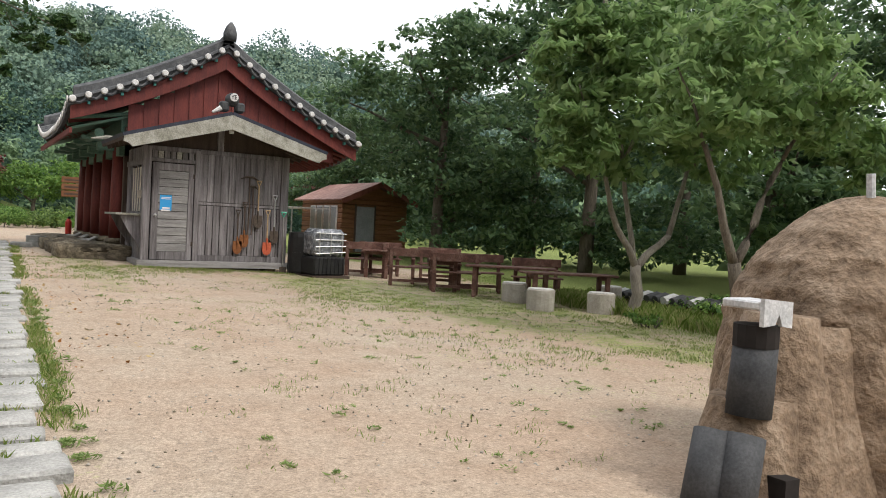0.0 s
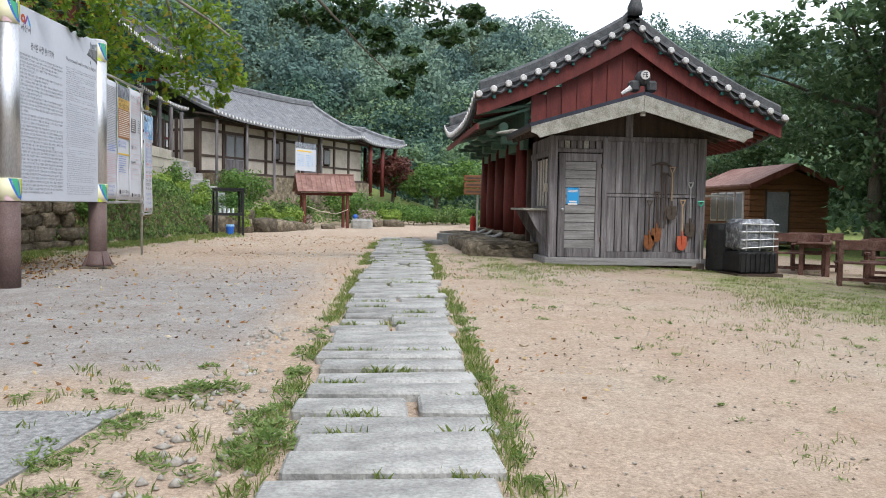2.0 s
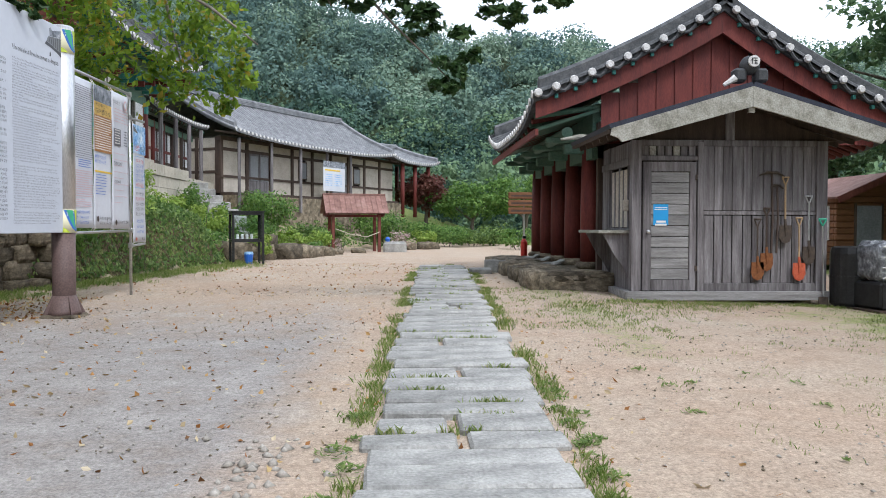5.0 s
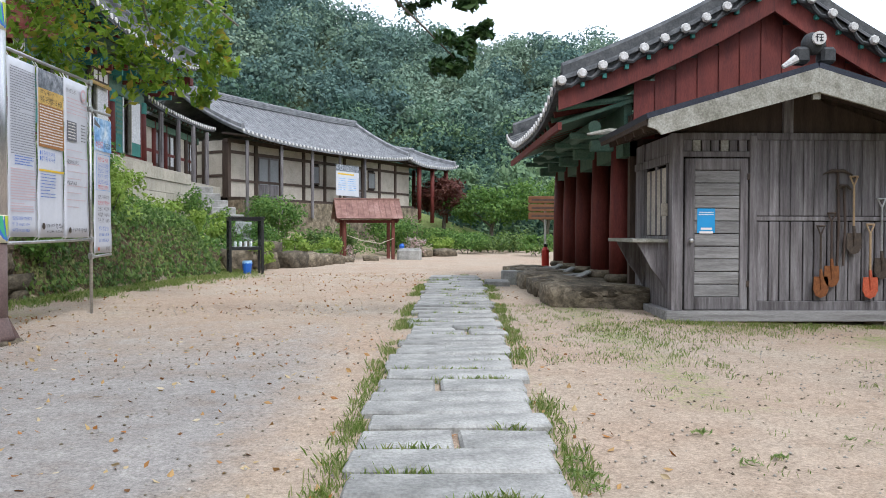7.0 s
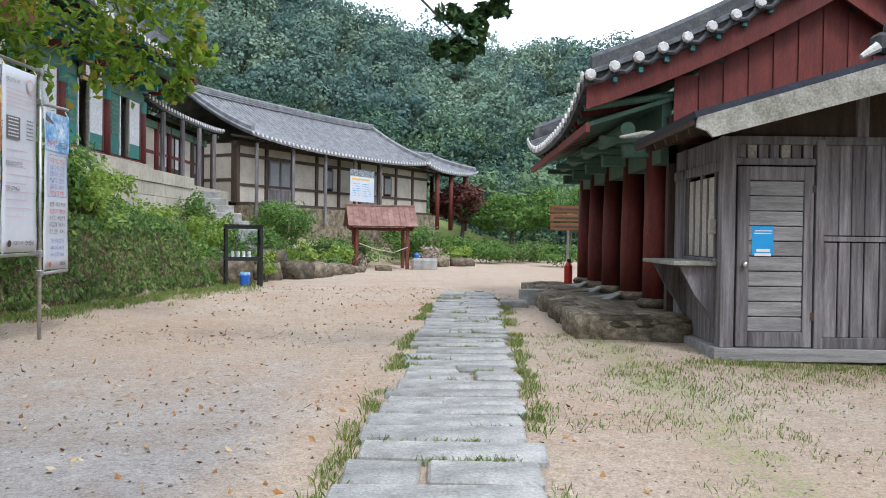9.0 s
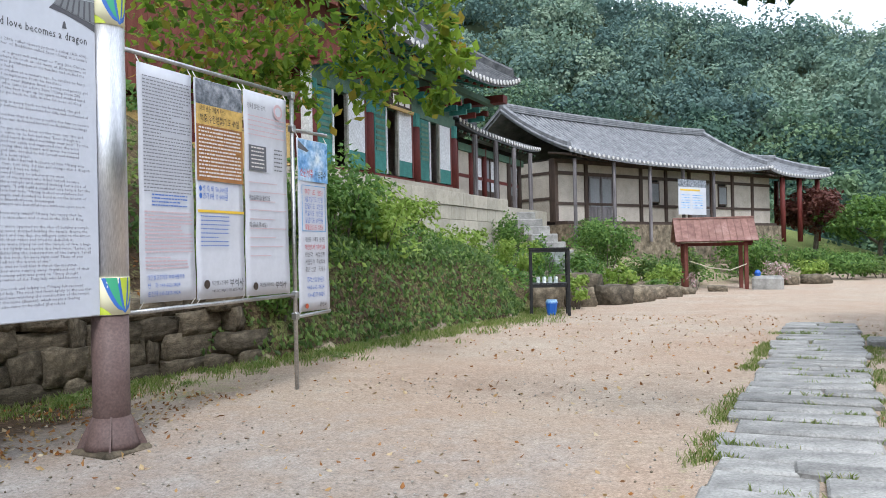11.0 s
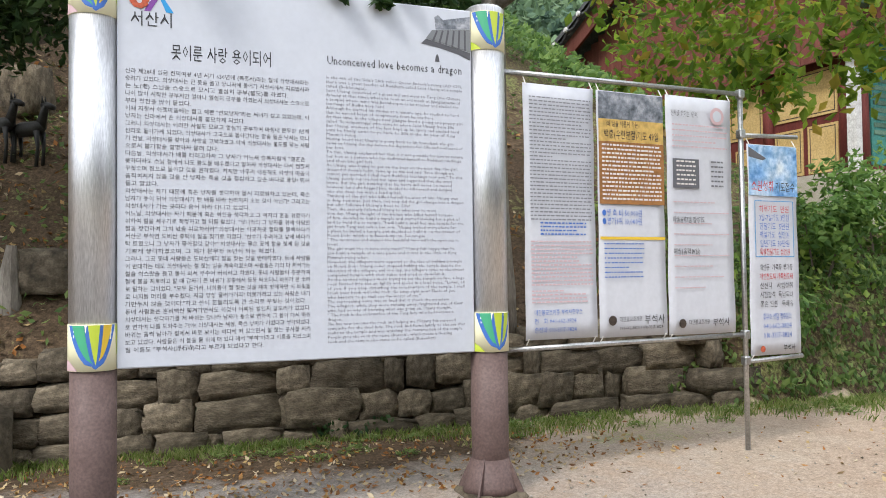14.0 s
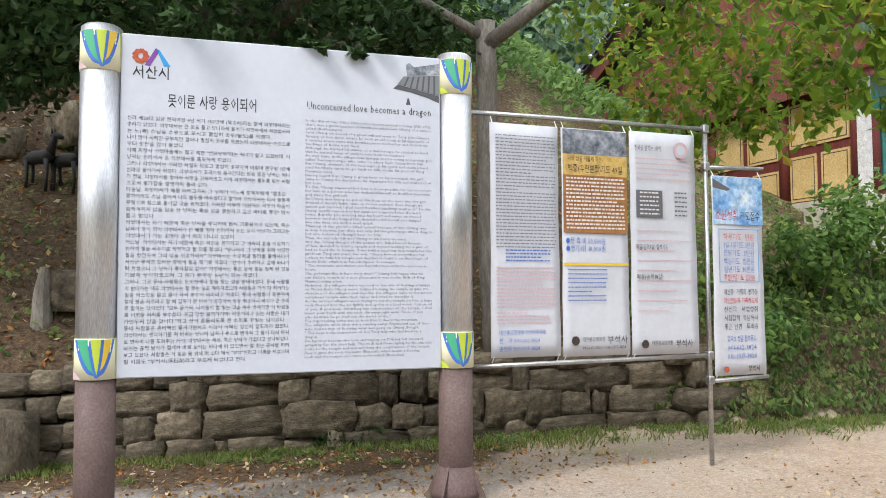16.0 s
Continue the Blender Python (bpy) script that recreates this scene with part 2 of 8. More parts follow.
SIGNWHITE = material("white_sign_panel", [(0.54, 0.565, 0.625), (0.58, 0.605, 0.66)], 1.5, 0.4, 0.0, 20, grit=0.1)
VINYL = material("white_banner_vinyl", [(0.55, 0.56, 0.605), (0.63, 0.64, 0.685)], 2.5, 0.55, 0.03, 20, grit=0.1)
INK = plain("black_print", (0.03, 0.03, 0.035), 0.6)
GREYINK = plain("grey_print", (0.13, 0.13, 0.145), 0.6)
PALEINK = plain("pale_grey_print", (0.2, 0.2, 0.225), 0.6)
TEXTINK = plain("dark_text_print", (0.085, 0.085, 0.095), 0.6)
REDINK = plain("red_print", (0.55, 0.04, 0.05), 0.6)
PINKINK = plain("faded_pink_print", (0.6, 0.42, 0.44), 0.6)
BLUEINK = plain("blue_print", (0.05, 0.15, 0.5), 0.6)
WHITEINK = plain("white_print", (0.75, 0.72, 0.68), 0.6)
BROWNINK = material("brown_print", [(0.3, 0.13, 0.04), (0.38, 0.18, 0.06)], 2, 0.6, 0, 20)
GOLDINK = material("gold_print", [(0.55, 0.35, 0.09), (0.66, 0.46, 0.16)], 3, 0.6, 0, 20)
YELLOWINK = plain("yellow_print", (0.75, 0.5, 0.04), 0.6)
SKYINK = material("sky_blue_print", [(0.07, 0.25, 0.6), (0.3, 0.5, 0.75), (0.7, 0.78, 0.85)], 5, 0.6, 0, 20)
PHOTOINK = material("dark_photo_print", [(0.04, 0.05, 0.06), (0.2, 0.22, 0.25), (0.45, 0.46, 0.5)], 9, 0.6, 0, 40)
LIME = plain("lime_print", (0.5, 0.6, 0.05), 0.5)
GREENINK = plain("green_print", (0.06, 0.38, 0.2), 0.5)
CREAMINK = plain("cream_print", (0.78, 0.74, 0.5), 0.5)
STICKER = plain("bright_blue_sticker", (0.02, 0.3, 0.65), 0.45)
BLACKMETAL = material("black_painted_metal", [(0.012, 0.012, 0.013), (0.03, 0.03, 0.03)], 5, 0.45, 0.1, 40)
WRAP = material("clear_wrap_film", [(0.07, 0.075, 0.085), (0.2, 0.21, 0.23), (0.42, 0.44, 0.47)], 9, 0.25, 0.8, 25, spec=0.6, bump_dist=0.04)
RUST = material("rusty_steel", [(0.14, 0.05, 0.02), (0.28, 0.11, 0.04)], 12, 0.7, 0.3, 50, metal=0.2)
REDSTEEL = material("red_orange_steel", [(0.42, 0.07, 0.03), (0.5, 0.12, 0.06)], 12, 0.6, 0.2, 50)
DARKSTEEL = material("dark_used_steel", [(0.05, 0.04, 0.035), (0.12, 0.09, 0.07)], 12, 0.6, 0.2, 50, metal=0.4)
ASH = material("ash_tool_handle", [(0.36, 0.24, 0.13), (0.5, 0.36, 0.22)], 5, 0.6, 0.2, 50, stretch=(3, 3, 0.5))
TINROOF = material("faded_red_sheet_roof", [(0.16, 0.08, 0.065), (0.25, 0.135, 0.11), (0.33, 0.205, 0.175)], 3, 0.7, 0.25, 40, vary=0.08)
GREYDOOR = material("grey_metal_door", [(0.2, 0.21, 0.22), (0.26, 0.27, 0.28)], 2, 0.5, 0.05, 30)
BARK = material("grey_brown_bark", [(0.08, 0.065, 0.05), (0.18, 0.155, 0.125)], 6, 0.95, 0.8, 30, stretch=(2, 2, 0.5), bump_dist=0.03)
PALEBARK = material("pale_grey_bark", [(0.16, 0.14, 0.115), (0.3, 0.27, 0.23)], 6, 0.95, 0.7, 30, stretch=(2, 2, 0.5), bump_dist=0.03)
IRON = material("black_cast_iron", [(0.01, 0.01, 0.01), (0.03, 0.03, 0.028)], 8, 0.5, 0.3, 40)
BLUEPLASTIC = plain("blue_plastic", (0.02, 0.12, 0.5), 0.4)
REDPLASTIC = plain("red_enamel", (0.5, 0.03, 0.02), 0.4)
GREENPLASTIC = plain("green_plastic", (0.03, 0.35, 0.22), 0.4)
ROPE = plain("pale_rope", (0.6, 0.55, 0.42), 0.9)
GLASS = bpy.data.materials.new("clear_glass")
GLASS.use_nodes = True
_g = GLASS.node_tree.nodes["Principled BSDF"]
_g.inputs["Transmission Weight"].default_value, _g.inputs["Roughness"].default_value = 1.0, 0.02
_g.inputs["Base Color"].default_value, _g.inputs["IOR"].default_value = (0.9, 0.95, 0.95, 1), 1.1
# bluer greens put the air's haze into the woodland and hilltop leaf colours
LEAF_WOOD = leaf_material("woodland_leaves_haze_tint", [(0.045, 0.088, 0.075), (0.078, 0.138, 0.104), (0.128, 0.205, 0.132), (0.18, 0.272, 0.15), (0.235, 0.325, 0.18)], 0.3, tree=True)
LEAF_FAR = leaf_material("far_leaves_haze_tint", [(0.1, 0.17, 0.16), (0.135, 0.21, 0.18), (0.175, 0.26, 0.2), (0.23, 0.32, 0.23), (0.3, 0.38, 0.28)], 0.3, tree=True)
LEAF_DARK = leaf_material("dark_conifer_leaves", [(0.06, 0.115, 0.06), (0.105, 0.18, 0.08), (0.17, 0.255, 0.115)], 0.45, 0.45)
LEAF_CHERRY = leaf_material("fresh_green_leaves", [(0.12, 0.2, 0.075), (0.2, 0.31, 0.115), (0.29, 0.4, 0.17)], 0.6, 0.35)
LEAF_HANG = leaf_material("yellow_green_leaves", [(0.06, 0.12, 0.018), (0.14, 0.24, 0.03), (0.26, 0.37, 0.045), (0.1, 0.19, 0.025), (0.2, 0.31, 0.04), (0.3, 0.4, 0.05), (0.12, 0.22, 0.03), (0.24, 0.33, 0.045), (0.42, 0.3, 0.05)], 0.7, 0.45)
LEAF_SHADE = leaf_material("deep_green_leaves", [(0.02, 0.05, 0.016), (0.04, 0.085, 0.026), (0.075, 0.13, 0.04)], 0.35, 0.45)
LEAF_BUSH = leaf_material("shrub_leaves", [(0.065, 0.14, 0.035), (0.13, 0.24, 0.055), (0.22, 0.34, 0.085)], 0.45)
LEAF_WEED = leaf_material("pale_weed_leaves", [(0.11, 0.18, 0.045), (0.19, 0.275, 0.08), (0.29, 0.36, 0.13)], 0.45)
LEAF_LIME = leaf_material("lime_green_leaves", [(0.16, 0.26, 0.04), (0.26, 0.38, 0.07), (0.38, 0.48, 0.12)], 0.45)
LEAF_IVY = leaf_material("ivy_leaves", [(0.06, 0.115, 0.03), (0.13, 0.215, 0.06), (0.25, 0.34, 0.1)], 0.5, 0.4)
LEAF_RED = leaf_material("copper_leaves", [(0.1, 0.03, 0.028), (0.18, 0.08, 0.055)], 0.3)
LEAF_PINK = leaf_material("white_pink_blossom", [(0.12, 0.2, 0.06), (0.5, 0.3, 0.32), (0.65, 0.6, 0.55)], 0.3)
GRASS = leaf_material("grass_blades", [(0.12, 0.19, 0.035), (0.2, 0.29, 0.065), (0.3, 0.36, 0.12), (0.42, 0.4, 0.2)], 0.5)
LITTER = leaf_material("fallen_leaves", [(0.14, 0.07, 0.03), (0.36, 0.15, 0.04), (0.45, 0.32, 0.14), (0.55, 0.47, 0.34)], 0.1, 0.8)


# ---- builders ----
def thing(name, x=0, y=0, z=0, rz=0, label="", category="", group="", kind=""):
    ob = new(name)
    ob.empty_display_size = 0.1
    ob.matrix_basis = pose(x, y, z, 0, 0, rz)
    return tagged(ob, label, category, group, kind)


def link(name, me, mat, parent=None, label=""):
    ob = new(name, me)
    if mat is not None and not me.materials:
        me.materials.append(mat)
    if parent is not None:
        ob.parent = parent
    return tagged(ob, label)


def part(name, bm, mat, parent=None, label="", smooth=False):
    """One mesh object from a bmesh, in its parent's own metres."""
    me = bpy.data.meshes.new(name)
    bm.to_mesh(me)
    bm.free()
    if smooth:
        me.polygons.foreach_set("use_smooth", [True] * len(me.polygons))
    return link(name, me, mat, parent, label)


def box(bm, x0, x1, y0, y1, z0, z1, m=None, bevel=0.0):
    vs = [bm.verts.new((x, y, z)) for x in (x0, x1) for y in (y0, y1) for z in (z0, z1)]
    fs = [bm.faces.new([vs[i] for i in q]) for q in ((0, 1, 3, 2), (4, 6, 7, 5), (0, 4, 5, 1), (2, 3, 7, 6), (0, 2, 6, 4), (1, 5, 7, 3))]
    if bevel:
        es = {e for f in fs for e in f.edges}
        out = bmesh.ops.bevel(bm, geom=list(es), offset=bevel, segments=1, affect="EDGES")
        vs = list({v for f in out["faces"] for v in f.verts} | {v for v in vs if v.is_valid})
    if m is not None:
        for v in vs:
            v.co = m @ v.co
    return bm


def one_box(*a, m=None, bevel=0.0):
    return box(bmesh.new(), *a, m=m, bevel=bevel)


def tube(bm, pts, radii, seg=8, cap=True):
    """A round bar through the points."""
    pts = [Vector(p) for p in pts]
    if not isinstance(radii, (list, tuple)):
        radii = [radii] * len(pts)
    rings = []
    for i, (p, r) in enumerate(zip(pts, radii)):
        d = (pts[min(i + 1, len(pts) - 1)] - pts[max(i - 1, 0)]).normalized()
        a = d.cross(Vector((0, 0, 1)) if abs(d.z) < 0.9 else Vector((1, 0, 0))).normalized()
        b = d.cross(a)
        rings.append([bm.verts.new(p + r * (math.cos(k * math.tau / seg) * a + math.sin(k * math.tau / seg) * b)) for k in range(seg)])
    for r0, r1 in zip(rings, rings[1:]):
        for k in range(seg):
            bm.faces.new((r0[k], r0[(k + 1) % seg], r1[(k + 1) % seg], r1[k]))
    if cap:
        bm.faces.new(rings[0][::-1])
        bm.faces.new(rings[-1])
    return bm


def one_tube(pts, radii, seg=8):
    return tube(bmesh.new(), pts, radii, seg)


def prism(bm, poly, depth, m):
    """A flat outline (a list of x, z) given depth along y, then moved by m."""
    a = [bm.verts.new(m @ Vector((x, 0, z))) for x, z in poly]
    b = [bm.verts.new(m @ Vector((x, depth, z))) for x, z in poly]
    bm.faces.new(a)
    bm.faces.new(b[::-1])
    for i in range(len(poly)):
        j = (i + 1) % len(poly)
        bm.faces.new((a[j], a[i], b[i], b[j]))
    bmesh.ops.recalc_face_normals(bm, faces=bm.faces)
    return bm


def grid_mesh(name, P, smooth=True):
    """A mesh from an array of points of shape (n, m, 3)."""
    n, m = P.shape[:2]
    idx = np.arange(n * m).reshape(n, m)
    F = np.stack([idx[:-1, :-1], idx[1:, :-1], idx[1:, 1:], idx[:-1, 1:]], -1).reshape(-1, 4)
    return quad_mesh(name, P.reshape(-1, 3), F, smooth)


def quad_mesh(name, V, F, smooth=False):
    me = bpy.data.meshes.new(name)
    me.vertices.add(len(V))
    me.vertices.foreach_set("co", np.asarray(V, np.float32).ravel())
    F = np.asarray(F, np.int32)
    me.loops.add(F.size)
    me.loops.foreach_set("vertex_index", F.ravel())
    me.polygons.add(len(F))
    me.polygons.foreach_set("loop_start", np.arange(0, F.size, F.shape[1], dtype=np.int32))
    me.polygons.foreach_set("use_smooth", np.full(len(F), smooth))
    me.update(calc_edges=True)
    me.validate()
    return me


RNG = np.random.default_rng(7)


def leaf_mesh(name, C, size, out=None, droop=0.0, aspect=0.55, tint=None, fold=0.15, jitter=0.6):
    """One lens-shaped leaf (two bent halves) at each centre; out: a direction that the leaves face, droop: how far tips hang."""
    C = np.asarray(C, float)
    N = len(C)
    size = np.broadcast_to(np.asarray(size, float), (N,)) * RNG.uniform(0.7, 1.3, N)
    nrm = RNG.normal(size=(N, 3))
    if out is not None:
        nrm = nrm * jitter + np.asarray(out) * 1.0
    nrm /= np.linalg.norm(nrm, axis=1, keepdims=True) + 1e-9
    d = RNG.normal(size=(N, 3))
    d[:, 2] -= droop * 2
    d -= (d * nrm).sum(1, keepdims=True) * nrm
    d /= np.linalg.norm(d, axis=1, keepdims=True) + 1e-9
    s = np.cross(nrm, d)
    L = size[:, None]
    a = C - d * L * 0.5
    t = C + d * L * 0.5
    w1 = C + s * L * aspect * 0.5 - nrm * L * fold * 0.5
    w2 = C - s * L * aspect * 0.5 - nrm * L * fold * 0.5
    V = np.stack([a, w1, t, w2], 1).reshape(-1, 3)
    F = np.arange(N * 4).reshape(N, 4)
    me = quad_mesh(name, V, F)
    if tint is not None:
        at = me.attributes.new("tint", "FLOAT", "POINT")
        at.data.foreach_set("value", np.repeat(np.asarray(tint, np.float32), 4))
    return me


def ball_points(n, c, r, shell=0.5):
    """Points in an ellipsoid, more of them near its surface; also their outward directions."""
    d = RNG.normal(size=(n, 3))
    d /= np.linalg.norm(d, axis=1, keepdims=True)
    k = RNG.uniform(shell, 1, n)[:, None] ** 0.6
    return np.asarray(c) + d * k * np.asarray(r), d


def ground_base(x, y):
    """Height of the trodden ground."""
    x, y = np.asarray(x, float), np.asarray(y, float)
    z = -0.2 + 0.021 * np.clip(y, -40, 21) - 0.009 * (np.clip(y, 26, 44) - 26) + 0.012 * np.clip(y - 50, 0, 60)
    return z - 0.03 * (np.clip(x, 1, 10) - 1)


def bank_edge(y):
    """x of the foot of the bank beside the road."""
    return np.interp(y, [-20, 10, 13, 19.6, 21, 24, 28, 30.5, 34, 40, 48, 58, 66, 80], [-9.3, -8.9, -8.5, -7.55, -7.0, -6.6, -6.0, -6.6, -5.6, -5.3, -3.6, 0.0, 4.0, 9.0])


def ground_z(x, y):
    x, y = np.asarray(x, float), np.asarray(y, float)
    z = ground_base(x, y)
    d = bank_edge(y) - x
    wall = np.interp(y, [5, 20, 22, 29, 33, 60], [1.0, 0.95, 1.2, 1.1, 0.5, 0.35])
    run = np.interp(y, [5, 20, 22, 29, 33, 60], [0.22, 0.22, 0.55, 0.6, 1.2, 1.5])
    top = np.interp(y, [5, 20, 26, 40, 52, 70], [0.85, 0.8, 0.45, 0.42, 0.33, 0.3])
    z = z + np.clip(d / run, 0, 1) * wall + np.clip(d - run, 0, None) * top * (d > run)
    cap = np.interp(y, [18, 24, 27, 40, 52, 66], [40, 9.0, 3.3, 3.2, 2.9, 2.9]) + 0.35 * np.clip(-x - 22, 0, None)
    z = np.where(d > 0, np.minimum(z, np.maximum(cap, ground_base(x, y))), z)
    far = np.clip(np.hypot(x, y - 20) - 90, 0, None)
    return z + 0.0 * far

# ---- ground ----
xs = np.unique(np.concatenate([np.linspace(-1500, -60, 9), np.linspace(-60, -14, 24), np.arange(-14, 14, 0.22), np.linspace(14, 60, 24), np.linspace(60, 1500, 9)]))
ys = np.unique(np.concatenate([np.linspace(-600, -20, 7), np.linspace(-20, 0, 20), np.arange(0, 36, 0.22), np.arange(36, 76, 0.8), np.linspace(76, 1800, 16)]))
GX, GY = np.meshgrid(xs, ys, indexing="ij")
GZ = ground_z(GX, GY)
near = (np.abs(GX) < 14) & (GY > 0) & (GY < 40)
rough_z = np.array([noise.noise(Vector((float(a), float(b), 0.3)) * 0.7) for a, b in zip(GX[near], GY[near])])
on_path = np.abs(GX[near] - (-0.6 + 0.035 * (GY[near] - 8))) < 0.75
GZ[near] += np.where(on_path, 0, 0.02) * rough_z
me = grid_mesh("ground", np.stack([GX, GY, GZ], -1))
D = bank_edge(GY) - GX
pathx = -0.6 + 0.035 * (GY - 8)
edge = np.exp(-((np.abs(GX - pathx) - 0.72) / 0.2) ** 2)
grassy = np.where(D > -0.3, np.where(GY < 20.5, 0.34, 0.5), 0.0)
grassy = np.maximum(grassy, 0.6 * np.clip((GX - 2.6) / 2.6, 0, 1) * np.clip((GX + 0.35 * GY - 7.2) / 3, 0, 1) * np.clip((21 - GY) / 4, 0, 1))
grassy = np.maximum(grassy, np.clip((GX - 10.5) / 1.5, 0, 1))
grassy = np.maximum(grassy, 0.55 * np.exp(-((GX - 1.6) / 0.7) ** 2) * (GY > 13) * (GY < 27))
grassy = np.maximum(grassy, 0.5 * np.exp(-((GY - 17.9) / 0.5) ** 2) * (GX > 2.0) * (GX < 7))
grassy = np.maximum(grassy, 0.42 * edge * (GY < 24))
grassy = np.maximum(grassy, 0.5 * np.exp(-((GY - 18.7) / 1.2) ** 2) * (D > -1.6) * (D < 0.2))
grassy = np.maximum(grassy, 0.36 * np.clip((GX - 1.2) / 3, 0, 1) * (GX < 12) * (GY < 17))
grassy = np.maximum(grassy, ((GX > 14) | ((GX < -14) & (GY > 31))) * 1.0)
grassy = np.maximum(grassy, (GY > 60) * 1.0)
gravel = 0.85 * np.clip((pathx - 0.8 - GX) / 0.8, 0, 1) * np.clip((GY - 7.7) / 1.2, 0, 1) * np.clip((20 - GY) / 6, 0, 1)
# leaf litter, raised to put shade into the wall foot, slope and bank
litter = 0.8 * np.exp(-((D + 0.4) / 1.7) ** 2) * np.clip((18.6 - GY) / 1.5, 0, 1) * (D < 0.3) + np.where((D > 0.3) & (GY < 20), 0.85, 0) + np.where((D > -0.1) & (GY >= 20) & (GY < 34), 0.8, 0)
for nm, val in (("grass", grassy), ("gravel", gravel), ("litter", litter)):
    at = me.attributes.new(nm, "FLOAT", "POINT")
    at.data.foreach_set("value", val.astype(np.float32).ravel())
ground = tagged(link("ground", me, EARTH), "sandy trodden earth yard with gravel and patchy grass", "ground", kind="structure")


# ---- roofs ----
def tiled_roof(parent, m, L, wl, wr, zr, zl, zright, lift, pitch, mat, roll_r=0.075, ends=(True, True), thick=0.12, sag=0.25, knobs=False):
    """A tiled gable roof: u along the ridge (0 to L), v across (-wl to wr); eaves at zl and zright, ridge at zr."""
    def z_of(u, a, ze):
        k = abs(2 * u / L - 1) ** 3
        f = (1 - sag) * a + sag * (1 - (1 - a) ** 2)
        return zr - (zr - ze) * f + lift * k * a + 0.35 * lift * k * (1 - a)

    for side, w, ze in ((-1, wl, zl), (1, wr, zright)):
        us, As = np.linspace(0, L, 25), np.linspace(0, 1, 13)
        P = np.array([[m @ Vector((u, side * w * a, z_of(u, a, ze))) for a in As] for u in us])
        Q = P.copy()
        Q[:, :, 2] -= thick
        bm = bmesh.new()
        va = [[bm.verts.new(p) for p in row] for row in P]
        vb = [[bm.verts.new(p) for p in row] for row in Q]
        for i in range(24):
            for j in range(12):
                bm.faces.new((va[i][j], va[i + 1][j], va[i + 1][j + 1], va[i][j + 1]))
                bm.faces.new((vb[i][j], vb[i][j + 1], vb[i + 1][j + 1], vb[i + 1][j]))
            bm.faces.new((va[i][12], va[i + 1][12], vb[i + 1][12], vb[i][12]))
        for i in (0, 24):
            for j in range(12):
                bm.faces.new((va[i][j], va[i][j + 1], vb[i][j + 1], vb[i][j]))
        bmesh.ops.recalc_face_normals(bm, faces=bm.faces)
        part("roof_bed", bm, mat, parent)
        bm = bmesh.new()
        n = max(2, round(L / pitch))
        for k in range(n + 1):
            u = L * k / n
            rings = []
            for a in np.linspace(0.0, 1.0, 9):
                base = Vector((u, side * w * a, z_of(u, a, ze)))
                rings.append([bm.verts.new(m @ (base + Vector((math.cos(q) * roll_r, 0, math.sin(q) * roll_r * 1.1)))) for q in np.linspace(0, math.pi, 6)])
            for r0, r1 in zip(rings, rings[1:]):
                for q in range(5):
                    bm.faces.new((r0[q], r0[q + 1], r1[q + 1], r1[q]))
            bm.faces.new(rings[-1])
        tagged(part("cover_tiles", bm, mat, parent, smooth=False), kind="stuff")
        # white end caps along the eave
        bm = bmesh.new()
        for k in range(n + 1):
            u = L * k / n
            base = Vector((u, side * (w + 0.015), z_of(u, 1, ze) + 0.01))
            tube(bm, [m @ base, m @ (base + Vector((0, side * 0.03, 0)))], roll_r * 0.95, 8)
        tagged(part("eave_end_caps", bm, MORTAR, parent, "white mortar-filled tile ends"), kind="stuff")
    # ridge: a stack of flat tiles with a round cap
    bm = bmesh.new()
    top = [(u, 0, z_of(u, 0, zl)) for u in np.linspace(0, L, 17)]
    for off, hw, hh in ((0.02, 0.15, 0.07), (0.11, 0.135, 0.07), (0.2, 0.12, 0.07)):
        rows = [[bm.verts.new(m @ Vector((u, sx * hw, z + off + sz * hh))) for sx, sz in ((-1, 0), (1, 0), (1, 1), (-1, 1))] for u, _, z in top]
        for r0, r1 in zip(rows, rows[1:]):
            for q in range(4):
                bm.faces.new((r0[q], r0[(q + 1) % 4], r1[(q + 1) % 4], r1[q]))
        bm.faces.new(rows[0])
        bm.faces.new(rows[-1])
    tube(bm, [m @ Vector((u, 0, z + 0.3)) for u, _, z in top], 0.09, 8)
    part("ridge", bm, mat, parent)
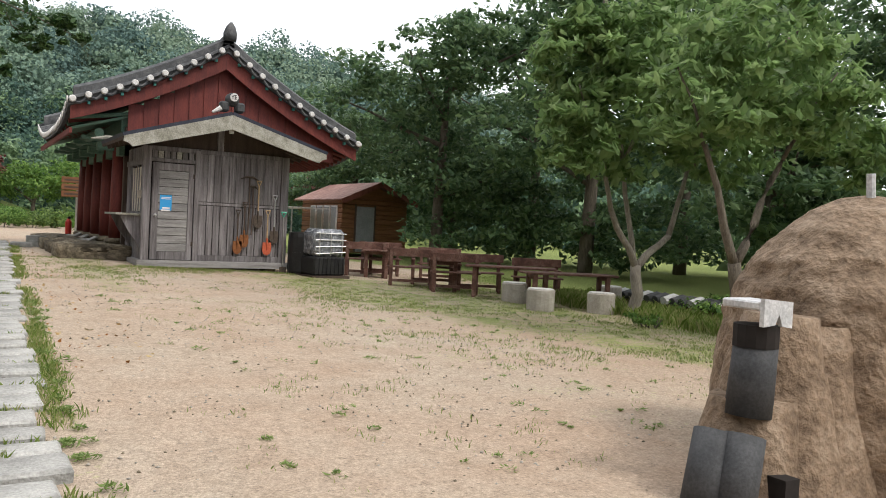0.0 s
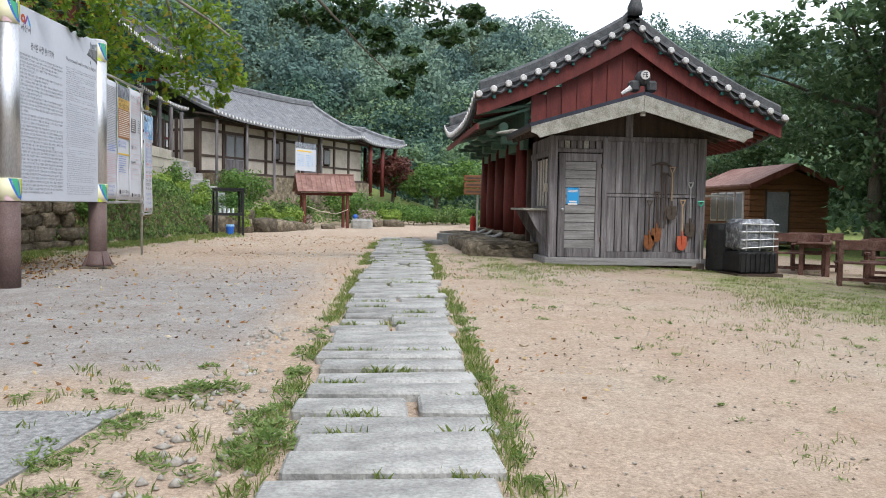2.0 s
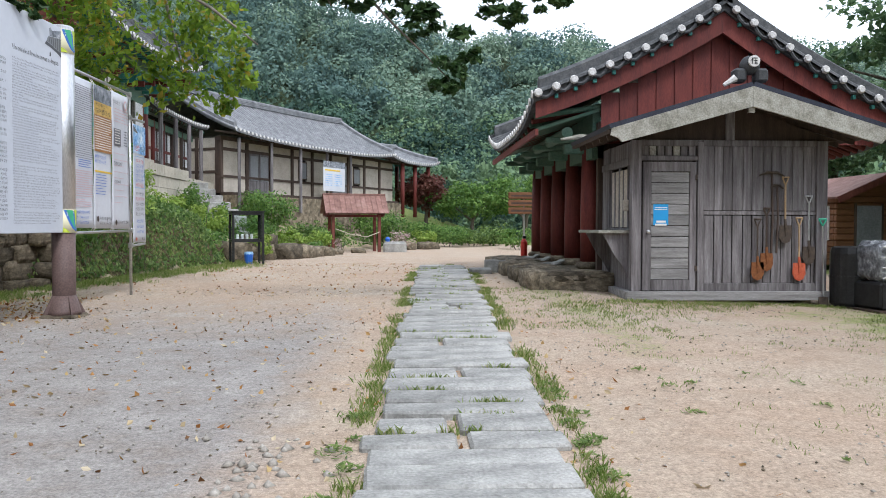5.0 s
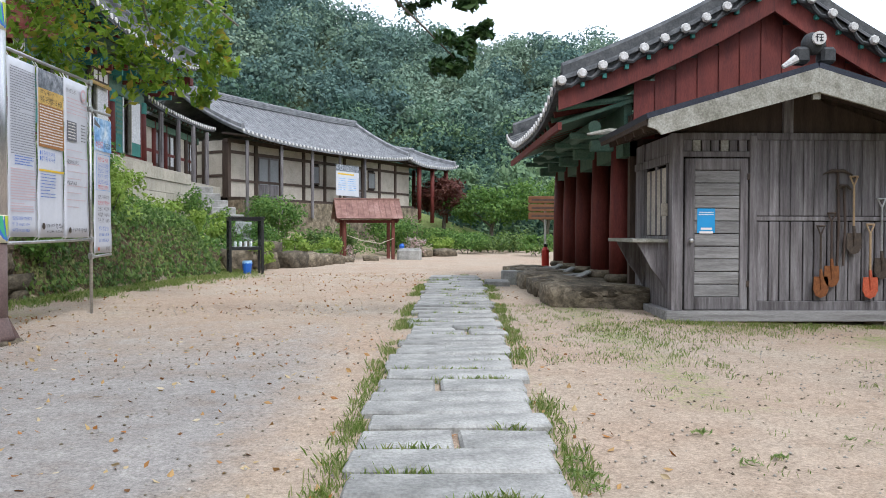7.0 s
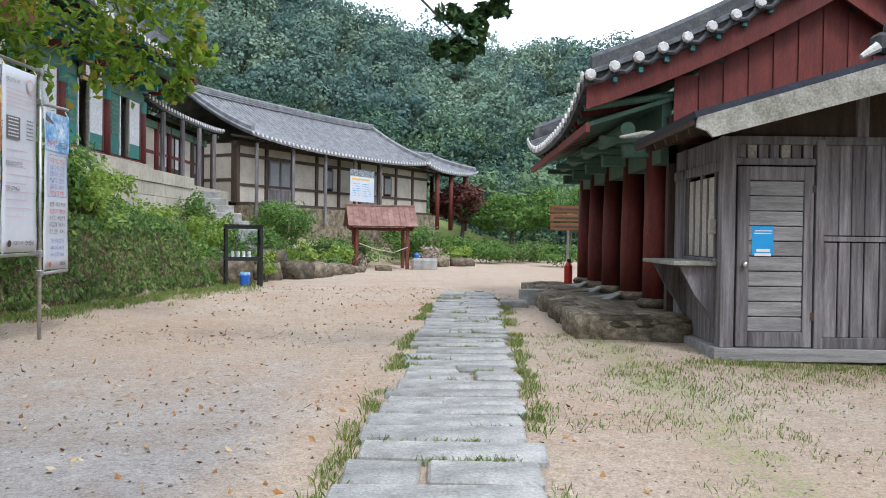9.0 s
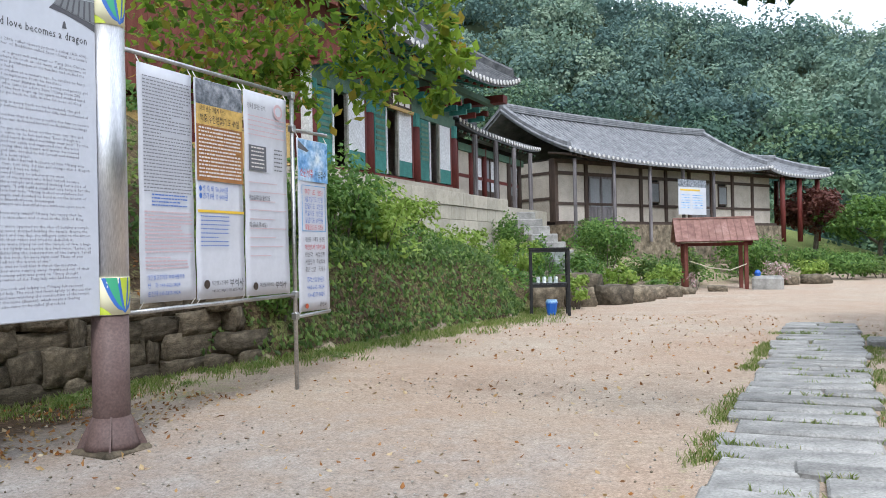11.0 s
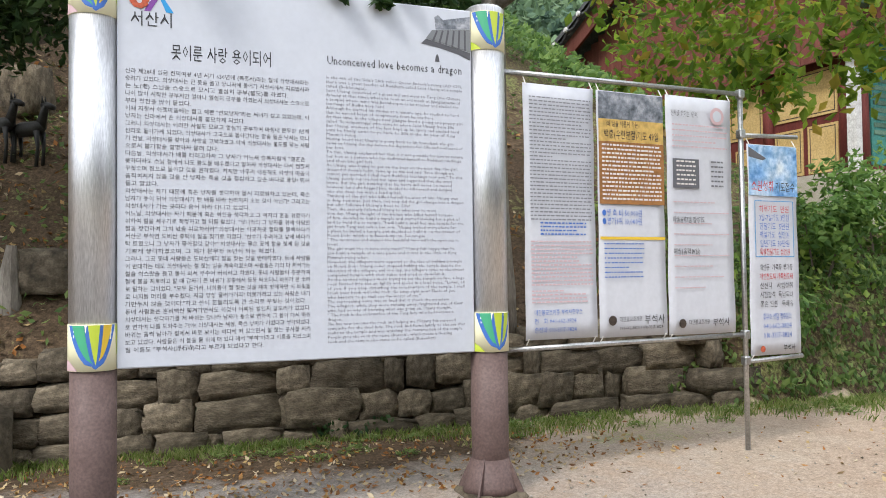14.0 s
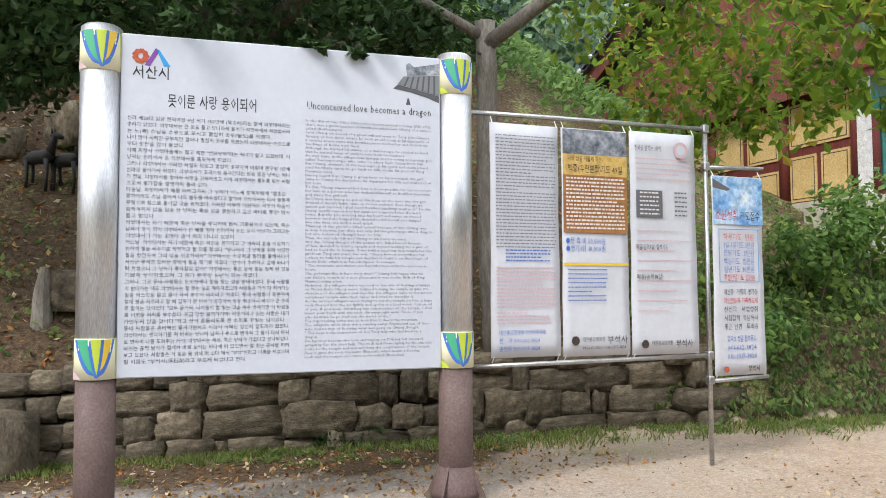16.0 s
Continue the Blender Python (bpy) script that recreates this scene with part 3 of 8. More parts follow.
    for e, on in zip((0.0, L), ends):
        if not on:
            continue
        for side, w, ze in ((-1, wl, zl), (1, wr, zright)):
            # the raised rake along the gable
            bm = bmesh.new()
            inset = 0.2 if e == 0 else -0.2
            rows = []
            for a in np.linspace(0, 0.97, 11):
                z = z_of(e, a, ze)
                rows.append([bm.verts.new(m @ Vector((e + inset * q, side * w * a, z + h))) for q, h in ((0.0, 0.06), (0.0, 0.24), (0.55, 0.31), (1.2, 0.24), (1.2, 0.0))])
            for r0, r1 in zip(rows, rows[1:]):
                for q in range(4):
                    bm.faces.new((r0[q], r0[q + 1], r1[q + 1], r1[q]))
            bm.faces.new(rows[-1])
            part("rake_ridge", bm, mat, parent)
            if knobs:
                bm = bmesh.new()
                sgn = -1 if e == 0 else 1
                cnt = 11
                for k in range(cnt):
                    a = 0.05 + 0.93 * k / (cnt - 1)
                    base = Vector((e, side * w * a, z_of(e, a, ze) + 0.0))
                    out = Vector((sgn, 0, 0))
                    tube(bm, [m @ (base + out * -0.12), m @ (base + out * 0.1)], 0.085, 8)
                    part("rake_end_cap", one_tube([m @ (base + out * 0.1), m @ (base + out * 0.15)], [0.083, 0.06], 8), MORTAR, parent, "white mortar tile end")
                    if k < cnt - 1:
                        # sagging trough tile between the caps
                        a2 = a + 0.93 / (cnt - 1)
                        b2 = Vector((e, side * w * a2, z_of(e, a2, ze)))
                        mids = [base.lerp(b2, q) + Vector((0, 0, -0.13 * math.sin(math.pi * q))) + out * 0.04 for q in np.linspace(0, 1, 5)]
                        tube(bm, [m @ q for q in mids], 0.035, 6)
                tagged(part("rake_tiles", bm, mat, parent), kind="stuff")
    return z_of


ALONG_Y = Matrix(((0, 1, 0, 0), (1, 0, 0, 0), (0, 0, 1, 0), (0, 0, 0, 1)))

# ---- the red-pillared hall beside the path ----
hall = thing("pillared_hall", 5.0, 24.0, 0.2, 0, "old red timber hall with a grey tiled gable roof", "building")
HB = Matrix.Translation((-5.0, -24.0, -0.2))
RM = HB @ Matrix.Translation((5.0, 20.3, 0)) @ ALONG_Y
z_hall = tiled_roof(hall, RM, 7.6, 3.55, 3.65, 5.3, 3.3, 2.95, 0.45, 0.3, TILE, 0.08, knobs=True)
# gable boards
for side, w, ze in ((-1, 3.55, 3.3), (1, 3.65, 2.95)):
    bm = bmesh.new()
    rows = []
    for a in np.linspace(0, 0.985, 12):
        z = z_hall(0, a, ze) - 0.1
        dep = 0.42 - 0.08 * a
        rows.append([bm.verts.new(HB @ Vector((5.0 + side * w * a, yy, zz))) for yy, zz in ((20.36, z), (20.36, z - dep), (20.42, z - dep), (20.42, z))])
    for r0, r1 in zip(rows, rows[1:]):
        for q in range(4):
            bm.faces.new((r0[q], r0[(q + 1) % 4], r1[(q + 1) % 4], r1[q]))
    bm.faces.new(rows[-1])
    bmesh.ops.recalc_face_normals(bm, faces=bm.faces)
    part("bargeboard", bm, REDWOOD, hall, "dark red painted bargeboard")
    for k in range(9):
        a = 0.08 + 0.1 * k
        z = z_hall(0, a, ze) - 0.17
        part("rafter_end", one_box(5.0 + side * w * a - 0.03, 5.0 + side * w * a + 0.03, 20.28, 20.36, z - 0.035, z + 0.035, m=HB), TEAL, hall, "small green rafter end")
for k in range(15):
    x = 2.8 + k * 0.35
    a = abs(x - 5.0 + 0.17) / 3.6
    z1 = z_hall(0, min(1, a), 3.12) - 0.4
    if z1 > 3.25:
        part("gable_plank", one_box(x, x + 0.343, 20.62, 20.65, 2.9, z1, m=HB), REDWOOD, hall)
        part("batten", one_box(x - 0.02, x + 0.03, 20.595, 20.62, 2.9, z1, m=HB), REDWOOD, hall)
bm = bmesh.new()
prism(bm, [(2.75, 0.3), (6.15, 0.3), (6.15, 3.7), (5.0, 4.6), (2.75, 3.3)], 0.15, HB @ Matrix.Translation((0, 20.7, 0)))
part("gable_wall", bm, DARKWOOD, hall)
part("back_wall", one_box(6.0, 6.15, 20.85, 27.4, 0.3, 3.4, m=HB), DARKWOOD, hall)
part("far_wall", one_box(3.9, 6.0, 27.2, 27.4, 0.3, 3.0, m=HB), DARKWOOD, hall)
part("inner_wall", one_box(3.9, 4.05, 20.85, 27.2, 0.3, 3.3, m=HB), DARKWOOD, hall)
for k, y in enumerate((21.3, 22.9, 24.55, 26.1, 27.5)):
    col = part("column", one_tube([HB @ Vector((2.75, y, z)) for z in (0.62, 1.5, 2.9)], [0.2, 0.2, 0.17], 14), REDWOOD, hall, "round red painted column", smooth=True)
    bm = bmesh.new()
    bmesh.ops.create_uvsphere(bm, u_segments=10, v_segments=6, radius=0.3, matrix=HB @ Matrix.Translation((2.75, y, 0.56)) @ Matrix.Diagonal((1, 1, 0.4, 1)))
    part("plinth_stone", bm, ROCK, hall, smooth=True)
    part("bracket", one_box(2.2, 2.95, y - 0.07, y + 0.07, 2.75, 2.95, m=HB, bevel=0.02), GREENPAINT, hall, "green painted eave bracket")
    part("bracket", one_box(1.85, 2.75, y - 0.05, y + 0.05, 2.97, 3.08, m=HB, bevel=0.02), GREENPAINT, hall)
part("beam", one_box(2.63, 2.87, 20.7, 27.6, 2.62, 2.88, m=HB), GREENPAINT, hall, "green painted wall beam")
part("beam", one_tube([HB @ Vector((2.2, 20.9, 3.13)), HB @ Vector((2.2, 27.7, 3.13))], 0.11, 10), GREENPAINT, hall)
for k in range(25):
    y = 20.85 + k * 0.284
    part("rafter", one_tube([HB @ Vector((3.2, y, 3.68)), HB @ Vector((1.55, y, 3.16 + 0.42 * abs((y - 24.1) / 3.8) ** 3))], 0.055, 7), REDWOOD if k % 2 else GREENPAINT, hall)
    part("rafter", one_tube([HB @ Vector((6.9, y, 3.5)), HB @ Vector((8.5, y, 2.84 + 0.42 * abs((y - 24.1) / 3.8) ** 3))], 0.055, 7), REDWOOD, hall)
part("soffit", prism(bmesh.new(), [(1.58, 3.2), (1.6, 3.14), (3.1, 3.62), (3.1, 3.68)], 6.9, HB @ Matrix.Translation((0, 20.75, 0))), GREENPAINT, hall, "faded green boarded soffit")
part("upper_wall", one_box(2.68, 2.82, 20.86, 27.4, 2.89, 3.6, m=HB), GREENPAINT, hall)
part("eave_board", one_box(1.5, 1.56, 20.4, 27.8, 3.02, 3.14, m=HB), REDWOOD, hall)
part("ridge_finial", one_tube([HB @ Vector((5, 20.22, 5.62)), HB @ Vector((5, 20.2, 5.78)), HB @ Vector((5, 20.16, 5.95)), HB @ Vector((5.0, 20.14, 6.06))], [0.16, 0.17, 0.11, 0.03], 10), TILE, hall, "dark rounded ridge-end tile", smooth=True)
part("beam_end", one_tube([HB @ Vector((2.75, 20.3, 2.95)), HB @ Vector((2.3, 20.28, 2.98)), HB @ Vector((1.95, 20.27, 2.93))], [0.06, 0.05, 0.02], 8), GREYTRIM, hall, "carved pale beam end")

# stone platform under the pillars
plat = thing("stone_platform", 2.2, 23.8, 0.2, 0, "low platform of rough brown stones", "platform", kind="structure")
part("core", one_box(-0.5, 4.0, -3.7, 3.9, -0.3, 0.3), ROCK, plat)

# ---- tool shed ----
FY = 18.6
shed = thing("tool_shed", 4.45, 19.6, 0.12, 0, "weathered grey plank tool shed built against the hall", "shed")
SB = Matrix.Translation((-4.45, -19.6, -0.12))


def spart(name, *a, mat=None, label="", bevel=0.006):
    return part(name, one_box(*a, m=SB, bevel=bevel), mat or GREYWOOD, shed, label)


spart("sill_beam", 2.72, 6.15, FY - 0.1, FY + 0.06, 0.12, 0.27, mat=BOARDGREY, label="weathered grey sill beam")
spart("sill_beam", 2.72, 2.9, FY + 0.06, 20.6, 0.12, 0.27, mat=BOARDGREY)
spart("floor", 2.9, 6.0, FY + 0.06, 20.6, 0.14, 0.25, mat=DARKWOOD)
spart("corner_post", 2.8, 2.96, FY - 0.05, FY + 0.1, 0.27, 2.75)
spart("corner_post", 5.9, 6.08, FY - 0.05, FY + 0.1, 0.27, 2.75)
spart("wall_right", 5.95, 6.03, FY + 0.1, 20.6, 0.27, 2.75)
spart("stud", 3.9, 4.0, FY - 0.05, FY + 0.06, 0.27, 2.72)
spart("rail", 2.96, 3.9, FY - 0.03, FY + 0.05, 2.42, 2.5)
spart("lintel", 2.96, 5.9, FY - 0.02, FY + 0.06, 2.66, 2.76)
for k in range(7):
    spart("board", 2.98 + k * 0.13, 3.09 + k * 0.13, FY + 0.012 * (k % 2), FY + 0.04, 2.5, 2.66, mat=(GREYWOOD, GREYTRIM)[k % 3 == 1])
# near-black sheet: shade behind the gaps between boards, put into colour
spart("backing", 2.96, 5.9, FY + 0.06, FY + 0.085, 0.27, 2.9, mat=SHADE_BLACK)
# door with a frame and level boards
sdoor = spart("door", 2.99, 3.13, FY - 0.03, FY + 0.03, 0.28, 2.4, label="closed door of level grey boards")
for q in ((3.77, 3.88, 0.28, 2.4), (3.13, 3.77, 2.24, 2.4), (3.13, 3.77, 0.28, 0.46)):
    part("stile", one_box(q[0], q[1], FY - 0.03, FY + 0.03, q[2], q[3], m=SB, bevel=0.006), GREYWOOD, sdoor)
for k in range(10):
    z = 0.463 + k * 0.1777
    part("door_board", one_box(3.132, 3.768, FY - 0.012, FY + 0.02, z, z + 0.168, m=SB, bevel=0.008), BOARDGREY, sdoor)
bm = bmesh.new()
bmesh.ops.create_uvsphere(bm, u_segments=10, v_segments=8, radius=0.035, matrix=SB @ Matrix.Translation((3.07, FY - 0.08, 1.25)))
part("door_knob", bm, STEEL, sdoor, "round steel knob", smooth=True)
part("poster", one_box(3.17, 3.42, FY - 0.018, FY - 0.014, 1.36, 1.7, m=SB), STICKER, sdoor, "bright blue notice with white lines")
for k, (a, b) in enumerate(((3.2, 3.4), (3.19, 3.4), (3.22, 3.38), (3.2, 3.39))):
    zz = 1.64 - 0.03 * k if k < 2 else 1.5 - 0.05 * k
    part("poster_line", one_box(a, b, FY - 0.022, FY - 0.018, zz, zz + 0.012 + 0.02 * (k >= 2), m=SB), WHITEINK, sdoor)
for z in (0.6, 2.1):
    part("hinge", one_box(3.86, 3.92, FY - 0.04, FY - 0.028, z, z + 0.09, m=SB), DARKSTEEL, sdoor)
# vertical planks right of the door, in two heights
x = 4.003
i = 0
while x < 5.89:
    w = min(random.uniform(0.11, 0.2), 5.9 - x)
    if w > 0.03:
        off = random.uniform(0, 0.012)
        spart("plank", x, x + w - 0.006, FY - 0.01 + off, FY + 0.03, 1.6, 2.66)
        spart("plank", x + 0.01, x + w - 0.006, FY - 0.004 + off, FY + 0.03, 0.4, 1.52)
    x += w
spart("rail", 4.0, 5.9, FY - 0.012, FY + 0.03, 1.53, 1.59)
spart("rail", 4.0, 5.9, FY - 0.03, FY + 0.03, 0.27, 0.4)
# gable infill
bm = bmesh.new()
prism(bm, [(2.6, 2.76), (6.3, 2.76), (4.45, 3.38)], 0.04, SB @ Matrix.Translation((0, FY + 0.05, 0)))
part("gable_infill", bm, DARKWOOD, shed)
spart("king_post", 4.38, 4.52, FY - 0.01, FY + 0.05, 2.76, 3.3)
# side with hatch windows and a fold-down counter
for k in range(3):
    spart("window_frame", 2.82, 2.87, 18.85 + 0.55 * k, 18.91 + 0.55 * k, 1.3, 2.35)
for k in range(2):
    spart("shutter", 2.83, 2.85, 18.92 + 0.55 * k, 19.39 + 0.55 * k, 1.32, 2.3, mat=PLASTER, label="pale boarded shutter")
    spart("shutter_bar", 2.815, 2.83, 19.13 + 0.55 * k, 19.18 + 0.55 * k, 1.32, 2.3)
spart("side_rail", 2.8, 2.88, FY + 0.1, 20.6, 2.35, 2.47)
spart("side_wall", 2.83, 2.9, FY + 0.1, 20.6, 2.47, 2.75)
spart("side_post", 2.8, 2.9, 20.05, 20.15, 0.27, 2.75)
spart("side_post", 2.82, 2.9, 20.15, 20.6, 0.27, 2.4)
for k in range(12):
    y = FY + 0.11 + k * 0.163
    spart("side_plank", 2.84, 2.87, y, y + 0.157, 0.27, 1.27)
spart("side_sill", 2.8, 2.88, FY + 0.1, 20.2, 1.27, 1.31)
spart("counter", 2.3, 2.84, 18.75, 20.3, 1.22, 1.27, mat=GREYTRIM, label="pale plank serving counter")
for y in (18.85, 20.1):
    bm = bmesh.new()
    prism(bm, [(2.4, 1.22), (2.84, 1.22), (2.84, 0.45), (2.72, 0.7), (2.6, 0.85)], 0.05, SB @ Matrix.Translation((0, y, 0)))
    part("counter_bracket", bm, GREYWOOD, shed)
spart("meter_box", 2.74, 2.82, 18.8, 18.88, 1.6, 1.78, mat=PLASTER, label="small pale switch box")
# roof with bargeboards
for sgn in (-1, 1):
    ang = math.atan2(0.66, 2.2)
    R = SB @ Matrix.Translation((4.45, 0, 3.5)) @ Euler((0, sgn * ang, 0)).to_matrix().to_4x4()
    a, b = (0, 2.32) if sgn > 0 else (-2.32, 0)
    part("roof_sheet", one_box(a, b, 17.72, 20.6, 0.0, 0.07, m=R), NAVY, shed, "dark blue edged sheet roof")
    part("roof_boarding", one_box(a, b, 17.8, 20.6, -0.06, -0.004, m=R), DARKWOOD, shed)
    bm = bmesh.new()
    pts = [(0.003, -0.002), (2.3, -0.002), (2.34, -0.1), (2.24, -0.17), (2.2, -0.25), (0.093, -0.3)] if sgn > 0 else [(-0.003, -0.002), (-0.093, -0.3), (-2.2, -0.25), (-2.24, -0.17), (-2.34, -0.1), (-2.3, -0.002)]
    prism(bm, pts, 0.05, R @ Matrix.Translation((0, 17.72, 0)))
    part("bargeboard", bm, GREYTRIM, shed, "pale weathered bargeboard with stepped end")
    for k in range(5):
        y = 18.2 + k * 0.5
        part("purlin", one_box(a * 0.98, b * 0.98, y, y + 0.06, -0.14, -0.06, m=R), DARKWOOD, shed)
part("apex_block", one_box(4.4, 4.5, 17.775, 17.82, 3.1, 3.44, m=SB), GREYTRIM, shed)
# end tile on the shed's ridge
etile = thing("ridge_end_tile", 4.47, 17.85, 3.6, 0, "dark round end tile with a white written disc", "roof tile")
bm = bmesh.new()
bmesh.ops.create_uvsphere(bm, u_segments=16, v_segments=10, radius=0.16, matrix=Matrix.Translation((0, 0.08, 0.25)) @ Matrix.Diagonal((1.0, 0.75, 0.95, 1)))
part("body", bm, DARKTILE, etile, smooth=True)
part("disc", one_tube([(0, -0.06, 0.29), (0, -0.1, 0.29)], 0.088, 18), MORTAR, etile, "white disc")
for a, b, c, d in ((-0.05, 0.06, 0.3, 0.32), (-0.06, -0.04, 0.19, 0.31), (-0.01, 0.06, 0.25, 0.27), (0.0, 0.06, 0.19, 0.22), (0.015, 0.03, 0.19, 0.3), (-0.08, -0.02, 0.26, 0.275)):
    part("stroke", one_box(a * 0.75, b * 0.75, -0.104, -0.1, c * 0.75 + 0.1, d * 0.75 + 0.1), INK, etile)
for sx in (-1, 1):
    part("flank", one_box(sx * 0.17 - 0.1, sx * 0.17 + 0.1, -0.02, 0.2, -0.02, 0.2, bevel=0.04), DARKTILE, etile)
part("mortar_lump", one_tube([(-0.26, 0, 0.04), (-0.44, 0, -0.07)], [0.06, 0.03], 7), MORTAR, etile, "white mortar lump")
spart("pile_stone", 3.0, 3.3, 18.7, 19.0, -0.06, 0.12, mat=ROCK)
spart("pile_stone", 5.6, 5.9, 18.7, 19.0, -0.1, 0.12, mat=ROCK)


# ---- tools hung on the shed ----
def shovel(x, ztop, zbot, blade, label, handle=ASH, grip="d"):
    t = thing("shovel", x, FY - 0.07, zbot, 0, label, "shovel", "tools hung on the shed")
    h = ztop - zbot
    part("shaft", one_tube([(0, 0, 0.26), (0, 0.01, h - 0.12)], 0.016, 8), handle, t)
    bm = bmesh.new()
    P = [(-0.1, 0.3), (-0.11, 0.12), (-0.07, 0.03), (0, 0), (0.07, 0.03), (0.11, 0.12), (0.1, 0.3)]
    prism(bm, P, 0.012, Matrix.Translation((0, -0.01, 0)))
    bladeob = part("blade", bm, blade, t)
    part("socket", one_tube([(0, -0.015, 0.12), (0, -0.012, 0.3), (0, 0, 0.4)], [0.006, 0.025, 0.02], 8), blade, bladeob)
    part("grip", one_tube([(-0.06, 0.01, h), (0.06, 0.01, h)], 0.014, 8), handle, t)
    for s in (-1, 1):
        part("grip_arm", one_tube([(s * 0.055, 0.01, h), (0, 0.01, h - 0.13)], 0.011, 6), handle, t)
    part("nail", one_tube([(0, 0.06, h - 0.015), (0, -0.03, h - 0.015)], 0.006, 6), DARKSTEEL, t)
    return t


shovel(4.9, 1.46, 0.45, RUST, "shovel with a rusty brown blade on the plank wall", DARKSTEEL)
shovel(5.05, 1.64, 0.6, RUST, "shovel with an orange rusty blade on the plank wall", DARKWOOD)
shovel(5.36, 2.15, 1.06, DARKSTEEL, "wooden handled shovel with a brown blade on the wall")
shovel(5.6, 1.48, 0.44, REDSTEEL, "wooden handled shovel with a bright red blade")
shovel(5.76, 1.84, 0.71, DARKSTEEL, "shovel with a dark steel blade and grey shaft", PIPE)
for x, zt, zb, nm in ((5.13, 2.24, 0.74, "pickaxe"), (5.22, 2.03, 0.9, "mattock")):
    t = thing(nm, x, FY - 0.06, zb, 0, "long handled %s with rusty head on the wall" % nm, nm, "tools hung on the shed")
    part("shaft", one_tube([(0, 0, 0), (0.02, 0, (zt - zb) * 0.5), (0, 0, zt - zb)], 0.017, 8), DARKWOOD, t)
    wide = 0.21 if nm == "pickaxe" else 0.11
    part("head", one_tube([(-wide, 0, zt - zb - 0.06), (-wide * 0.4, 0, zt - zb - 0.01), (wide * 0.4, 0, zt - zb - 0.01), (wide, 0, zt - zb - 0.07)], [0.008, 0.024, 0.024, 0.012], 8), DARKSTEEL, t)
    part("nail", one_tube([(0, 0.06, zt - zb - 0.05), (0, -0.03, zt - zb - 0.05)], 0.006, 6), DARKSTEEL, t)
t = thing("edging_spade", 5.99, FY - 0.13, 0.0, 0, "spade with green grip and grey shaft against the wall", "spade", "tools hung on the shed")
part("shaft", one_tube([(0, 0, 0.2), (-0.03, 0, 1.36)], 0.014, 8), PIPE, t)
part("grip", one_tube([(-0.09, 0, 1.46), (-0.03, 0, 1.35), (0.03, 0, 1.46)], 0.018, 8), GREENPLASTIC, t, "green plastic grip")
part("grip", one_tube([(-0.095, 0, 1.46), (0.035, 0, 1.46)], 0.018, 8), GREENPLASTIC, t)
part("blade", prism(bmesh.new(), [(-0.08, 0.24), (-0.08, 0.05), (-0.04, 0.0), (0.04, 0.0), (0.08, 0.05), (0.08, 0.24)], 0.012, Matrix.Translation((0, -0.006, -0.06))), DARKSTEEL, t)

# ---- wrapped stack beside the shed ----
stack = thing("wrapped_stack", 6.75, 17.9, 0.0, 8, "pallet stack in clear film on a black crate", "stack")
part("crate", one_box(-0.42, 0.42, -0.35, 0.35, 0.06, 0.48, bevel=0.04), BLACKMETAL, stack, "black crate")
for k in range(8):
    part("crate_rib", one_box(-0.4 + k * 0.105, -0.36 + k * 0.105, -0.37, -0.35, 0.08, 0.46), BLACKMETAL, stack)
bm = one_box(-0.38, 0.4, -0.33, 0.33, 0.49, 1.12, bevel=0.08)
bmesh.ops.subdivide_edges(bm, edges=bm.edges[:], cuts=3, use_grid_fill=True)
for v in bm.verts:
    v.co += 0.03 * noise.noise_vector(v.co * 4)
part("film_wrap", bm, WRAP, stack, "crumpled clear stretch film", smooth=True)
for k in range(4):
    part("pipe", one_tube([(-0.4, -0.35, 0.55 + 0.16 * k), (0.4, -0.36, 0.6 + 0.14 * k)], 0.012, 6), PIPE, stack)
for k in range(3):
    part("pipe", one_tube([(-0.3 + 0.3 * k, -0.36, 0.5), (-0.3 + 0.3 * k, -0.35, 1.05)], 0.012, 6), PIPE, stack)
part("pallet", one_box(-0.5, 0.5, -0.42, 0.42, -0.02, 0.05), DARKWOOD, stack)
barrel = thing("black_drum", 6.42, 18.4, 0.0, 0, "black plastic drum beside the shed", "drum")
part("body", one_tube([(0, 0, 0), (0, 0, 0.1), (0, 0, 0.9), (0, 0, 1.0), (0, 0, 1.02)], [0.3, 0.33, 0.33, 0.31, 0.22], 18), BLACKMETAL, barrel, smooth=False)
part("hoop", one_tube([(0, 0, 0.5), (0, 0, 0.54)], 0.34, 18), BLACKMETAL, barrel)


# ---- sign board with two posts ----
sign = thing("sign_board", -5.44, 14.85, 0.12, 85.6, "large white story board between two steel-clad posts", "sign board")
# own metres: x runs along the board, -y faces the road


GLYPHS = {}


